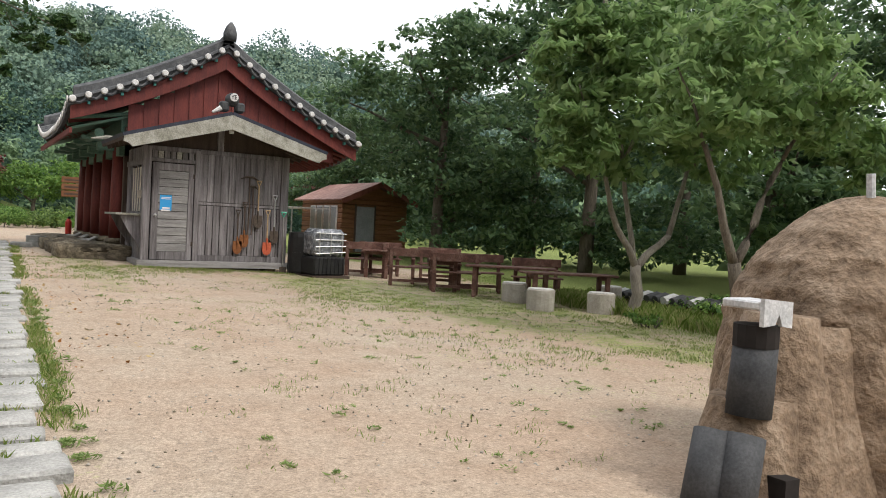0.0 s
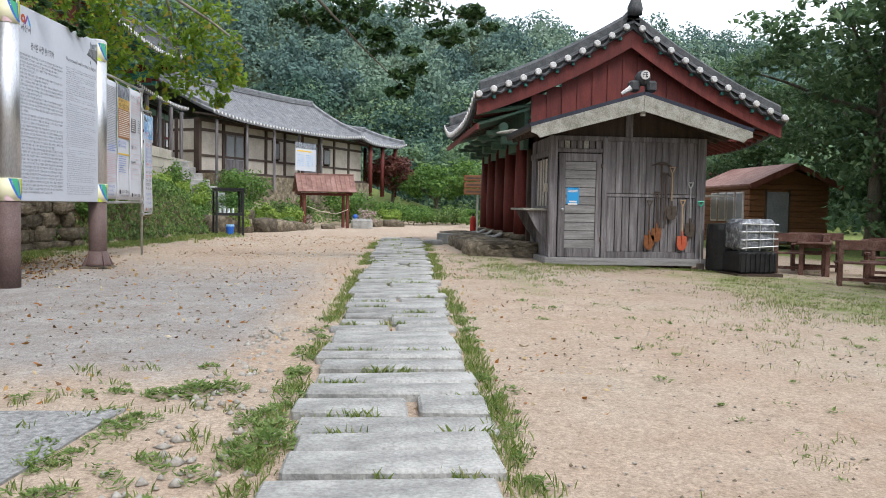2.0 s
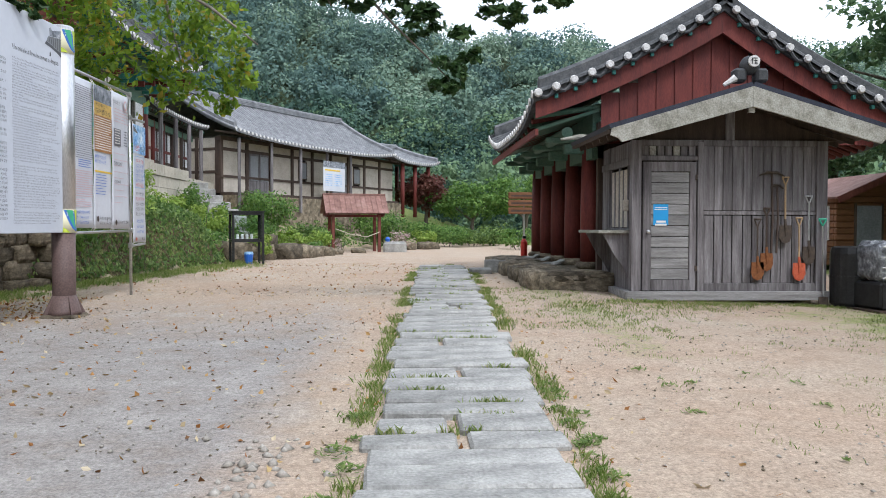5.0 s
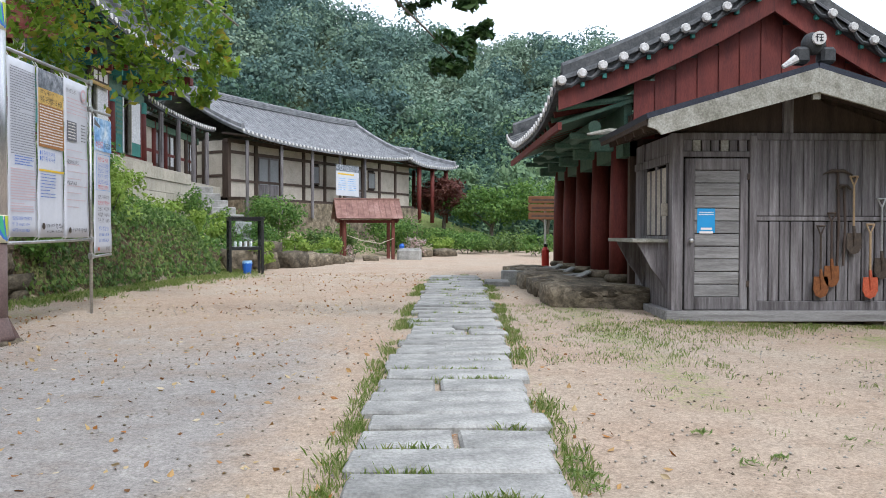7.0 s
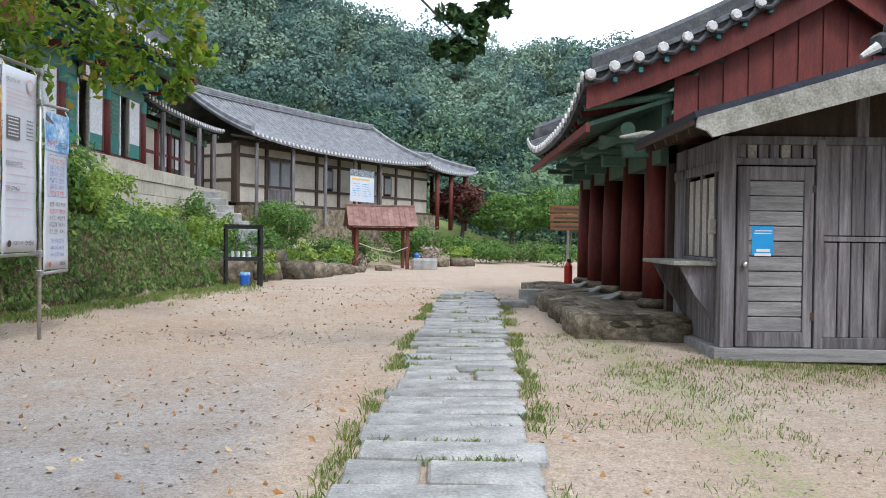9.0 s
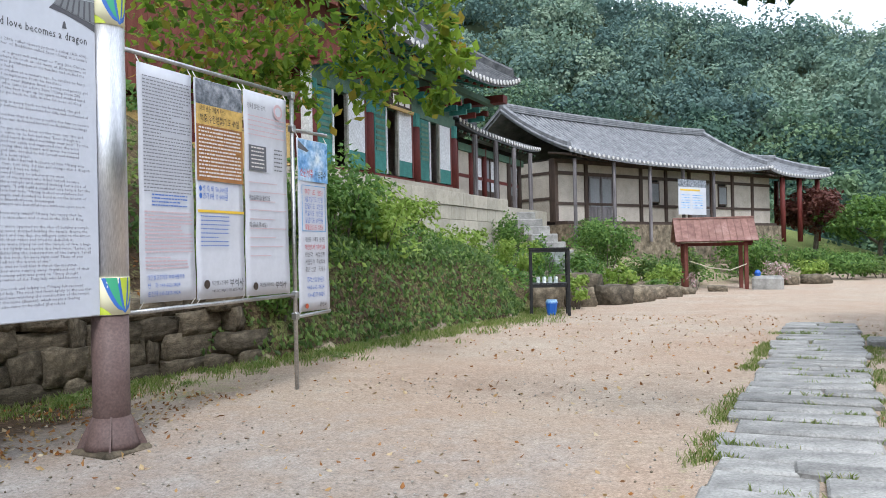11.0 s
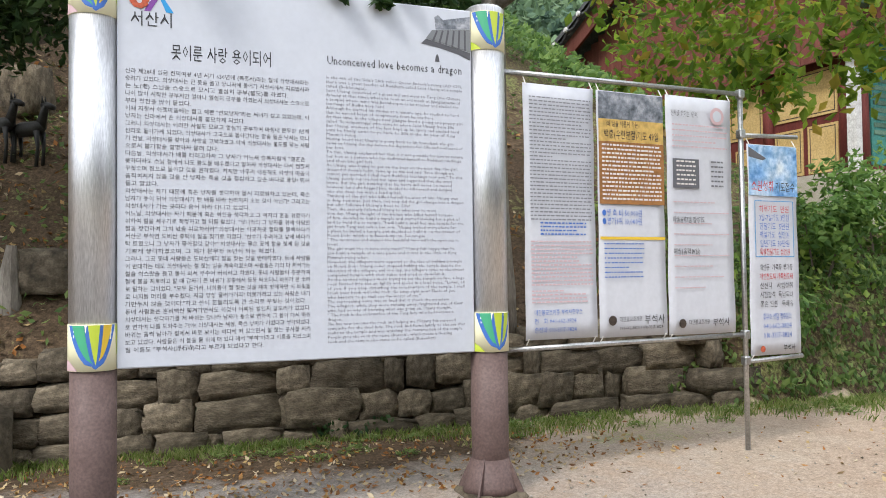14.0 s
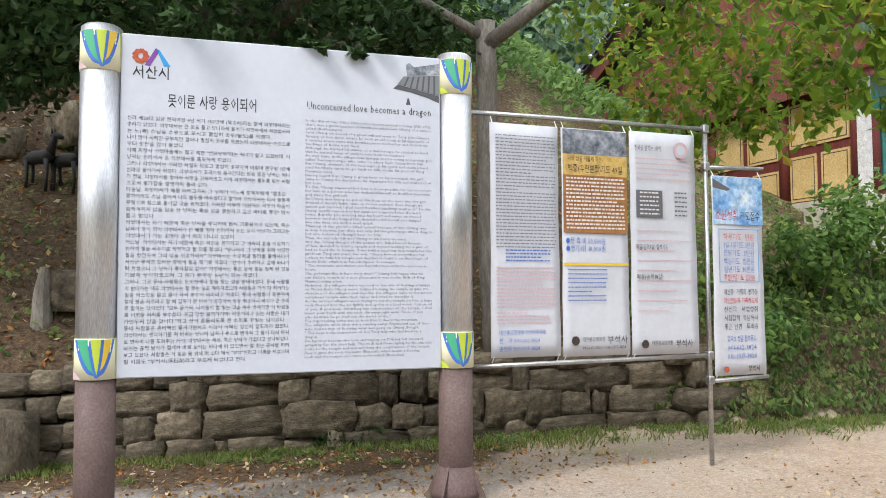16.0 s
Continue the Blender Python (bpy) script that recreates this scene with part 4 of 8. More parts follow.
def make_glyphs(chars):
    """Outline meshes of all the characters at size 1, each on a line of its own: points, faces, advance."""
    c = bpy.data.curves.new("glyphs", "FONT")
    c.body, c.resolution_u, c.space_line = "\n".join(chars), 1, 3.0
    o = bpy.data.objects.new("glyphs", c)
    gm = bpy.data.meshes.new_from_object(o)
    V = np.zeros(len(gm.vertices) * 3)
    gm.vertices.foreach_get("co", V)
    V = V.reshape(-1, 3)
    row = np.round((0.3 - V[:, 1]) / 3.0).astype(int)
    faces = collections.defaultdict(list)
    for p in gm.polygons:
        vs = tuple(p.vertices)
        faces[int(row[vs[0]])].append(vs)
    for k, ch in enumerate(chars):
        ids = np.nonzero(row == k)[0]
        back = {int(a): b for b, a in enumerate(ids)}
        W = V[ids] + np.array((0, 3.0 * k, 0))
        GLYPHS[ch] = (W, [tuple(back[a] for a in f) for f in faces[k]], 0.93 if ord(ch) > 0x2000 else (W[:, 0].max() + 0.06 if len(W) else 0.33))
    bpy.data.meshes.remove(gm)
    bpy.data.objects.remove(o)


TEXTS = []


def text_mesh(s, size, x, z, y, mat, parent, width=None, name="text", bold=0.0):
    """Lettering that stands on the panel at x, z."""
    TEXTS.append((s, size, x, z, y, mat, parent, width, name))


def set_text(s, size, x, z, y, mat, parent, width, name):
    at, runs = 0.0, []
    for ch in s:
        if ch == " ":
            at += 0.33
            continue
        V, F, adv = GLYPHS[ch]
        runs.append((V, F, at))
        at += adv
    k = width / at if width else size
    pts, faces, n = [], [], 0
    for V, F, a in runs:
        pts += [(x + (p[0] + a) * k, y, z + p[1] * size) for p in V]
        faces += [tuple(i + n for i in f) for f in F]
        n += len(V)
    me2 = bpy.data.meshes.new(name)
    me2.from_pydata(pts, [], faces)
    return tagged(link(name, me2, mat, parent), kind="stuff")


PANEL_X0, PANEL_X1, PZ0, PZ1 = -1.27, 1.27, 1.12, 3.75
panel = part("panel", one_box(PANEL_X0, PANEL_X1, -0.03, 0.03, PZ0, PZ1, bevel=0.008), SIGNWHITE, sign, "white printed panel")
for sx in (-1, 1):
    cx = sx * 1.415
    post = part("post", one_tube([(cx, 0.04, -0.1), (cx, 0.04, 1.12)], 0.145, 24), BROWNPAINT, sign, "maroon painted steel post", smooth=True)
    part("steel_cover", one_tube([(cx, 0.04, 1.12), (cx, 0.04, 3.78)], 0.152, 24), STEEL, post, "brushed steel cover", smooth=True)
    if sx > 0:
        part("footing", one_box(cx - 0.23, cx + 0.23, -0.19, 0.27, -0.12, 0.055, bevel=0.03), ROCK, sign, "dirty brown stone footing")
        part("foot_sleeve", one_tube([(cx, 0.04, 0.05), (cx, 0.04, 0.1), (cx, 0.04, 0.3)], [0.22, 0.2, 0.147], 24), BROWNPAINT, sign, smooth=True)
        for k in range(4):
            mm = Matrix.Translation((cx, 0.04, 0)) @ Matrix.Rotation(k * math.pi / 2 + 0.785, 4, "Z")
            part("gusset", prism(bmesh.new(), [(0.13, 0.05), (0.27, 0.05), (0.25, 0.1), (0.13, 0.34)], 0.014, mm), BROWNPAINT, sign)

    # coloured wraps at the top and bottom of the covers
    for z0, z1, nm in ((3.44, 3.74, "top_wrap"), (1.12, 1.42, "bottom_wrap")):
        wrap = part(nm, one_tube([(cx, 0.04, z0), (cx, 0.04, z1)], 0.1555, 24), CREAMINK, post, "cream printed band with curved strokes", smooth=True)

        def petal(tip, left, right, lo, hi, power, mat, rr, name="stroke"):
            """A printed shape round the post: from a tip at height lo it opens to the angles left and right at hi."""
            rows = []
            bm2 = bmesh.new()
            for q in np.linspace(0, 1, 9):
                a, b = tip + (left - tip) * q ** power, tip + (right - tip) * q ** power
                z = z0 + 0.004 + (lo + (hi - lo) * q) * (z1 - z0 - 0.008)
                rows.append([bm2.verts.new((cx + rr * math.sin(radians(c)), 0.04 - rr * math.cos(radians(c)), z)) for c in np.linspace(a, b + 0.01, 7)])
            for r0, r1 in zip(rows, rows[1:]):
                for a, b, c, d in zip(r0, r0[1:], r1[1:], r1):
                    bm2.faces.new((a, b, c, d))
            part(name, bm2, mat, post)
        petal(8, -62, 58, 0.03, 1.0, 0.5, BLUEINK, 0.1568)
        petal(2, -50, -18, 0.14, 1.0, 0.62, GREENINK, 0.1576)
        petal(8, -9, 18, 0.12, 1.0, 0.75, LIME, 0.1576)
        petal(14, 26, 48, 0.2, 1.0, 0.6, YELLOWINK if sx < 0 else LIME, 0.1576)
        petal(-75, -80, -34, 0.24, 0.0, 0.6, PINKINK if sx < 0 else LIME, 0.1572)
        petal(66, 60, 72, 0.3, 1.0, 0.8, LIME, 0.1572)
    part("post_cap", one_tube([(cx, 0.04, 3.78), (cx, 0.04, 3.8)], [0.152, 0.13], 24), STEEL, post)
TY = -0.0325
# emblem: a swirl and two slanted strokes
bm = bmesh.new()
for k in range(9):
    a = k * 0.7
    bm2c = Vector((-1.13 + 0.04 * math.cos(a), TY, 3.58 + 0.04 * math.sin(a)))
    prism(bm, [(0.025 * math.cos(q) + bm2c.x, 0.02 * math.sin(q) + bm2c.z) for q in np.linspace(0, math.tau, 7)[:-1]], 0.001, Matrix.Translation((0, TY - 0.0005 * k, 0)))
part("emblem_swirl", bm, REDSTEEL, panel)
for pts, mt in (([(-1.1, 3.51), (-1.06, 3.51), (-0.99, 3.63), (-1.02, 3.65)], plain("purple_print", (0.2, 0.05, 0.3), 0.5)), ([(-1.02, 3.65), (-0.99, 3.63), (-0.91, 3.51), (-0.96, 3.51)], STICKER)):
    bm = bmesh.new()
    prism(bm, pts, 0.001, Matrix.Translation((0, TY, 0)))
    part("emblem_stroke", bm, mt, panel)
text_mesh("서산시", 0.11, -1.19, 3.415, TY, INK, panel, 0.28, bold=0.002)
text_mesh("못이룬 사랑 용이되어", 0.12, -0.93, 3.2, TY, INK, panel, 0.68, bold=0.002)
text_mesh("Unconceived love becomes a dragon", 0.09, 0.14, 3.245, TY, INK, panel, 1.05, bold=0.001)
KO = ["신라 제28대 임금 진덕여왕 4년 서기 650년에 (복흥사)라는 절에 의상대사라는", "승려가 있었다. 의상대사는 큰 뜻을 품고 당나라에 들어가 지장사에서 지엄법사라", "는 노(老) 스님을 스승으로 모시고 열심히 공부(불도)를 하였다.", "나이 많이 시작한 공부지만 얼마나 열심히 공부를 하였는지 의상대사는 스승으로", "부터 칭찬을 많이 들었다.", "이때 지장사 아랫마을에는 젊고 예쁜 \"선묘낭자\"라는 처녀가 살고 있었는데, 이", "낭자는 신라에서 온 의상대사를 흠모하게 되었다.", "그러나 의상대사는 이러한 사실도 모르고 열심히 공부하여 마침내 문무왕 1년에", "신라로 돌아가게 되었다. 의상대사가 고국으로 돌아간다는 말을 들은 낭자는 떠나", "기 전날, 의상대사를 찾아와 사랑을 고백하였고 이에 의상대사는 불도를 닦는 사람", "으로서 불가함을 설명하자 몰려 갔다.", "다음날, 의상대사가 배를 타려고하자 그 낭자가 어느새 승복차림에 \"결혼은", "못하더라도 스님 곁에서 나도 불도를 배우겠다고 말하자 의상대사는 다시 점잖게", "꾸짖으며 집으로 돌아갈 것을 권하였다. 하지만 아무리 애원해도 의상의 마음이", "움직여지지 않을 것을 안 낭자는 죽을 것을 결심하고 깊은 바다로 풍덩! 뛰어", "들고 말았다.", "의상대사는 자기 때문에 죽은 낭자를 생각하며 몹시 괴로워하고 있는데, 죽은", "남자가 용이 되어 의상대사가 탄 배를 따라 신라까지 오는 것이 아닌가! 그리고는", "의상대사가 가는 곳마다 숨어 따라 다니고 있었다.", "어느날, 의상대사는 자기 때문에 죽은 여인을 생각하고 그 여자의 혼을 위로하기", "위하여 절을 세우기로 작정하고 절 터를 찾았다. \"당나라의 그 낭자를 위해 아담한", "절을 창건하여 그의 넋을 위로하리라\" 의상대사는 이곳저곳 절터를 물색하다가", "서산군 부석면 도비산 중턱에 절을 짓기로 하였다. \"산수가 수려하고 앞에 바다가", "탁 트였으니 그 낭자가 좋아할것 같아!\" 의상대사는 좋은 곳에 절을 짓게 된 것을", "기쁘게 생각하였으며, 그 해가 문무왕 10년이 되는 해였다.", "그러나, 그곳 동네 사람들은 도비산에다 절을 짓는 것을 반대하였다. 동네 사람들", "이 반대하는 데도 의상대사는 절 짓는 일을 계속하였으며 사람들은 거의 다 지어가는", "절을 쇠스랑을 들고 몰아 와서 부수어 버리려고 하였다. 동네 사람들이 흥분하여", "절에 불을 지르려고 할 때 갑자기 큰 바위가 공중에서 둥둥 떠오더니 바위가 큰 소리", "로 말하는 것이었다. \"모두 듣거라, 너희들이 절 짓는 것을 계속 방해하면 이 바윗돌", "로 너희들 머리를 부수겠다. 지금 당장 물러가거라! 머뭇거리고 있는 사람은 내가", "가만두지 않을 것이다.\"하고 산이 흔들리도록 큰 소리로 꾸짖는 것이었다.", "동네 사람들은 혼비백산 쫓겨가면서도 이것이 어찌된 일인지 알도리가 없었다.", "의상대사는 생각하기를 저 바위는 당나라 남자가 용으로 변하여 그 몸이 다시 바위", "로 변하여 나를 도와주는 거야! 의상대사는 새삼, 죽은 낭자가 가엾다고 생각되었다.", "바위는 훌쩍 날아가 절에서 바로 보이는 바다에 떠 있으면서 절 짓는 공사를 지켜", "보고 있었다. 사람들은 이 돌을 물 위에 떠 있다 해서 \"부석\"이라고 이름을 지었으며", "절 이름도 \"부석사(浮石寺)라고 부르게 되었다고 한다."]
for k, s in enumerate(KO):
    text_mesh(s, 0.038, -1.22, 3.085 - k * 0.0502, TY, TEXTINK, panel, 1.23 * min(1.0, len(s) / 41), "text_line", bold=0.0006)
EN = [
    "In the 4th of the 'Silla's 28th ruller Queen Jindeok's ruling (AD 650),",
    "there was a great teacher of Buddhism called Saint Uisang at a temple",
    "called (Bokheungsa).",
    "Saint Uisang conceived of a great will and went to Tang (the Chinese",
    "dynasty at that time), where he took an old monk at Jijangsa(name of",
    "a temple) whose name was Jieombeopsa as his teacher and studied the",
    "teachings of Budha very hard.",
    "Although he started his studies at a mature age, he studied so hard",
    "that he earned heaps of compliments from his teachers.",
    "At that time, in the village near Jijangsa lived a young and pretty girl",
    "called 'Seonmyonangja' who came to adore Saint Uisang from Silla.",
    "But Uisang, unaware of the fact kept up his spirit and studied hard",
    "until he finally came to go back to Silla in the 1st year of King",
    "Munmu's ruling.",
    "Having heard that Uisang is going back to his homeland, the girl",
    "came to Uisang the day before his departure for Silla and confessed of",
    "her love.",
    "To this, Uisang explained her that it is not possible for him to return",
    "her love as a person who has dedicated himself to Buddhist teachings",
    "and then the girl left.",
    "As Uisang was trying to get on the boat on the next day, the girl,",
    "dressed in monk's habit, came up to him and said \"Even though we",
    'cannot get married, I shall learn Buddhist teachings near you." To this,',
    "Uisang quietly reproached her again and suggested that she went",
    "home. But the girl, noticing that his heart will never be moved",
    "however hard she begged him, decided to kill herself and dumped",
    "into the deep sea with a loud splash.",
    "Thinking of the girl who killed herself because of him, Uisang was",
    "in deep remorse. Just then, not only did the girl change into a dragon",
    "but also followed Uisang's boat to Silla!",
    "Then, she secretly followed Uisang to wherever he went.",
    "One day, Uisang thought of the woman who killed herself because",
    "of him, decided to build a temple and started looking for a plot of",
    'land to build the te temple. "I will build a small but nice temple for the',
    'girl from Tang and solace her sole. "Uisang looked everywhere for',
    "a place to builed a temple and decided to build it on the breast of",
    "Mount Dobi, which is in Buseok-myeon, Seosan-gun.",
    '" The mountains and waters are beautiful here with the open sea in',
    "front.",
    'The girl must like it here very much!" Uisang felt happy that he',
    "can build a temple at a nice place and it was in the 10th of King",
    "Munmu's ruling when.",
    "However, the villagers were opposed to the idea of building a temple",
    "on Mount Dobi. Uisang never stopped building the temple despite the",
    "objection of the villagers and one day, the villagers came to the almost",
    "completed temple with their rakes and tried to demolish it.",
    "As the excited villagers were trying to set the temple on fire, a huge",
    'rock floated into the air lightly and spoke in a loud voice. "Listen, all',
    "of you. If you keep disturbing the construction of the temple, I shall",
    "break your heads with this rock. Go away right now! Those of you",
    'who hesitate to go shall see the worst of me."',
    "The reproaching voice was so loud that it shook the mountain.",
    "The villagers, while they were running away, frightened out of their",
    "wits, had no way of knowing what was going on. Uisang thought,",
    '" The rock is the incarnation of the Tang lady who had become a',
    "dragon.",
    'She has now become the rock and helping me !"Uisang felt renewed',
    "sympathy for the dead lady. The rock had flown lightly to the sea that",
    "looks to the temple and was watching the construction of the temple.",
    "People gave the rock the name (Buseok), which means a floating",
    "rock and the temple also came to be called (Buseoksa).",
]
for k, line in enumerate(EN):
    text_mesh(line, 0.031, 0.13, 3.14 - k * 0.0318, TY, PALEINK, panel, 1.06 * min(1, len(line) / 69), "text_line")
# printed picture of a tiled eave in the corner
def print_shape(pts, mat, y, name="printed_roof", label=""):
    part(name, prism(bmesh.new(), pts, 0.0008, Matrix.Translation((0, y, 0))), mat, panel, label)


PICTURE = plain("grey_picture_print", (0.2, 0.21, 0.22), 0.6)
print_shape([(0.86, 3.46), (0.9, 3.5), (1.26, 3.42), (1.26, 3.36), (1.16, 3.4), (1.0, 3.44)], TEXTINK, TY, label="printed picture of a tiled eave")
print_shape([(0.9, 3.503), (0.95, 3.57), (1.26, 3.6), (1.26, 3.423)], PICTURE, TY)
print_shape([(0.97, 3.67), (1.0, 3.69), (1.04, 3.655), (1.26, 3.7), (1.26, 3.604), (0.98, 3.577)], PHOTOINK, TY)
for k in range(6):
    print_shape([(0.95 + 0.052 * k, 3.49 - 0.011 * k), (0.965 + 0.052 * k, 3.487 - 0.011 * k), (1.0 + 0.045 * k, 3.57 + 0.004 * k), (0.985 + 0.045 * k, 3.57 + 0.004 * k)], TEXTINK, TY - 0.001, "printed_tile_row")
print_shape([(0.97, 3.33), (1.01, 3.33), (1.0, 3.375), (0.99, 3.39), (0.98, 3.375)], TEXTINK, TY, "printed_bell")

# ---- pipe frame with hanging banners ----
BX = -5.4


def line_bars(panel_ob, x0, x1, z0, z1, n, mat, y, h, fill=0.9, chunk=(0.02, 0.06)):
    """Rows of short dashes where print cannot be read."""
    for k in range(n):
        z = z1 - (z1 - z0) * (k + 0.5) / n
        w = (x1 - x0) * (1 if random.random() < fill else random.uniform(0.3, 0.9))
        x = x0
        bm = bmesh.new()
        while x < x0 + w - 0.008:
            q = min(random.uniform(*chunk), x0 + w - x)
            prism(bm, [(x, z), (x + q, z), (x + q, z + h), (x, z + h)], 0.0008, Matrix.Translation((0, y, 0)))
            x += q + random.uniform(0.006, 0.014)
        part("print_line", bm, mat, panel_ob)


def patch(panel_ob, x0, x1, z0, z1, mat, y, name="print_block", label=""):
    return part(name, one_box(x0, x1, y, y + 0.001, z0, z1), mat, panel_ob, label)


rack = thing("notice_rack", BX, 17.7, 0.17, 90, "galvanised pipe frame for notice banners", "pipe frame")
for x0, x1, z in ((-1.3, 1.25, 3.28), (-1.3, 1.24, 1.06), (1.25, 1.95, 2.92), (1.25, 1.95, 0.83)):
    part("rail", one_tube([(x0, 0, z), (x1, 0, z + 0.02)], 0.021, 10), PIPE, rack, smooth=True)
part("upright", one_tube([(1.24, 0, -0.05), (1.24, 0, 3.32)], 0.024, 10), PIPE, rack, smooth=True)
for x, z in ((1.24, 3.3), (1.24, 1.08), (1.24, 2.93), (1.24, 0.84)):
    part("clamp", one_box(x - 0.035, x + 0.035, -0.035, 0.035, z - 0.04, z + 0.04, bevel=0.01), PIPE, rack)


def banner(x0, x1, z0, z1, label):
    ob = thing("banner", BX + 0.03, 17.7 + (x0 + x1) / 2, 0.17 + z0, 90, label, "banner", "notice banners on the frame")
    w, h = x1 - x0, z1 - z0
    us, vs = np.linspace(-w / 2, w / 2, 9), np.linspace(0, h, 17)
    P = np.array([[(u, -0.006 * math.sin(3 * u / w + v * 2.2) - 0.004 * math.sin(9 * v), v) for v in vs] for u in us])
    me2 = grid_mesh("sheet", P)
    sh = link("sheet", me2, VINYL, ob)
    md = sh.modifiers.new("thickness", "SOLIDIFY")
    md.thickness = 0.002
    for sx in (-1, 1):
        for z, e in ((h - 0.01, 0.07), (0.01, -0.05)):
            part("tie", one_tube([(sx * (w / 2 - 0.02), -0.012, z), (sx * (w / 2 - 0.02), 0.03, z + e)], 0.005, 6), WHITEINK, ob)
    return ob, w, h


Y1 = -0.014
b, w, h = banner(-1.1, -0.42, 1.13, 3.2, "white banner of close grey Korean print")
line_bars(b, -w / 2 + 0.05, w / 2 - 0.04, 0.95, h - 0.1, 34, PALEINK, Y1, 0.01, 0.85, (0.015, 0.04))
line_bars(b, -w / 2 + 0.14, w / 2 - 0.1, 0.83, 0.95, 4, BLUEINK, Y1, 0.012, 0.8, (0.015, 0.04))
line_bars(b, -w / 2 + 0.05, w / 2 - 0.04, 0.42, 0.8, 12, PINKINK, Y1, 0.012, 0.85, (0.015, 0.04))
line_bars(b, -w / 2 + 0.05, w / 2 - 0.1, 0.28, 0.4, 4, PINKINK, Y1, 0.012, 0.6, (0.015, 0.04))
text_mesh("대한불교조계종 부석사종무소", 0.05, -w / 2 + 0.07, 0.2, Y1, BLUEINK, b, 0.46)
text_mesh("전   화 041-662-3824", 0.05, -w / 2 + 0.07, 0.13, Y1, BLUEINK, b, 0.4)
text_mesh("손전화 010-3317-3824", 0.05, -w / 2 + 0.07, 0.06, Y1, BLUEINK, b, 0.4)
b, w, h = banner(-0.39, 0.31, 1.12, 3.2, "banner with brown prayer notice and mountain photo")
patch(b, -w / 2 + 0.01, w / 2 - 0.01, h - 0.24, h - 0.01, PHOTOINK, Y1, "photo", "dark mountain photograph")
patch(b, -w / 2 + 0.01, w / 2 - 0.01, h - 0.43, h - 0.241, GOLDINK, Y1, "heading", "gold heading strip")
text_mesh("백중(우란분절)기도 49일", 0.085, -w / 2 + 0.06, h - 0.4, Y1 - 0.002, INK, b, 0.58, bold=0.002)
text_mesh("나와 남을 이롭게 하는", 0.06, -w / 2 + 0.06, h - 0.3, Y1 - 0.002, INK, b, 0.36)
patch(b, -w / 2 + 0.01, w / 2 - 0.01, h - 0.96, h - 0.431, BROWNINK, Y1, "notice", "brown notice block with white print")
line_bars(b, -w / 2 + 0.04, w / 2 - 0.04, h - 0.94, h - 0.45, 14, WHITEINK, Y1 - 0.002, 0.015, 0.9, (0.015, 0.045))
text_mesh("●생 축 비 50,000원", 0.07, -w / 2 + 0.03, h - 1.06, Y1, BLUEINK, b, 0.42, bold=0.001)
text_mesh("●영가1위 10,000원", 0.07, -w / 2 + 0.03, h - 1.13, Y1, BLUEINK, b, 0.42, bold=0.001)
patch(b, -w / 2 + 0.01, w / 2 - 0.01, h - 1.26, h - 1.235, YELLOWINK, Y1, "rule", "yellow rule")
line_bars(b, -w / 2 + 0.05, w / 2 - 0.24, h - 1.6, h - 1.28, 8, BLUEINK, Y1, 0.01, 0.9, (0.015, 0.03))
part("emblem", one_tube([(-0.23, Y1 - 0.001, 0.14), (-0.23, Y1, 0.14)], 0.042, 14), DARKSTEEL, b)
text_mesh("부석사", 0.085, 0.1, 0.11, Y1, INK, b, 0.22, bold=0.003)
text_mesh("대한불교조계종", 0.05, -0.16, 0.13, Y1, INK, b, 0.24)
text_mesh("041-662-3824 / 010-3317-3824", 0.04, -0.16, 0.06, Y1, INK, b, 0.46)
b, w, h = banner(0.34, 1.09, 1.11, 3.22, "white banner with grey box and faded red lines")
part("emblem", one_tube([(0.2, Y1 - 0.001, h - 0.16), (0.2, Y1, h - 0.16)], 0.08, 18), PINKINK, b, "faded pink lotus emblem")
part("emblem_centre", one_tube([(0.2, Y1 - 0.003, h - 0.16), (0.2, Y1 - 0.001, h - 0.16)], 0.05, 18), SIGNWHITE, b)
text_mesh("진묵을 밝히는 1원씩", 0.06, -w / 2 + 0.05, h - 0.18, Y1, GREYINK, b, 0.3)
line_bars(b, -w / 2 + 0.06, w / 2 - 0.06, h - 0.48, h - 0.24, 5, PINKINK, Y1, 0.012, 0.8, (0.015, 0.04))
patch(b, -w / 2 + 0.06, -0.02, h - 0.82, h - 0.56, GREYINK, Y1, "table", "grey table block")
line_bars(b, -w / 2 + 0.1, -0.06, h - 0.81, h - 0.57, 6, WHITEINK, Y1 - 0.002, 0.014, 0.9, (0.02, 0.04))
line_bars(b, 0.12, 0.26, h - 0.82, h - 0.56, 6, GREYINK, Y1, 0.014, 0.9, (0.02, 0.04))
text_mesh("매월(음력7일) 칠석기도", 0.06, -w / 2 + 0.05, h - 1.12, Y1, INK, b, 0.36)
text_mesh("매월(음력18일)", 0.06, -w / 2 + 0.05, h - 1.4, Y1, INK, b, 0.3)
line_bars(b, -w / 2 + 0.06, w / 2 - 0.06, 0.36, h - 0.9, 9, PINKINK, Y1, 0.009, 0.5, (0.015, 0.04))
part("emblem", one_tube([(-0.24, Y1 - 0.001, 0.1), (-0.24, Y1, 0.1)], 0.04, 14), DARKSTEEL, b)
text_mesh("부석사", 0.08, 0.1, 0.07, Y1, INK, b, 0.2, bold=0.003)
text_mesh("대한불교조계종", 0.05, -0.17, 0.09, Y1, INK, b, 0.24)
b, w, h = banner(1.28, 1.9, 0.88, 2.84, "narrow blue and white prayer banner")
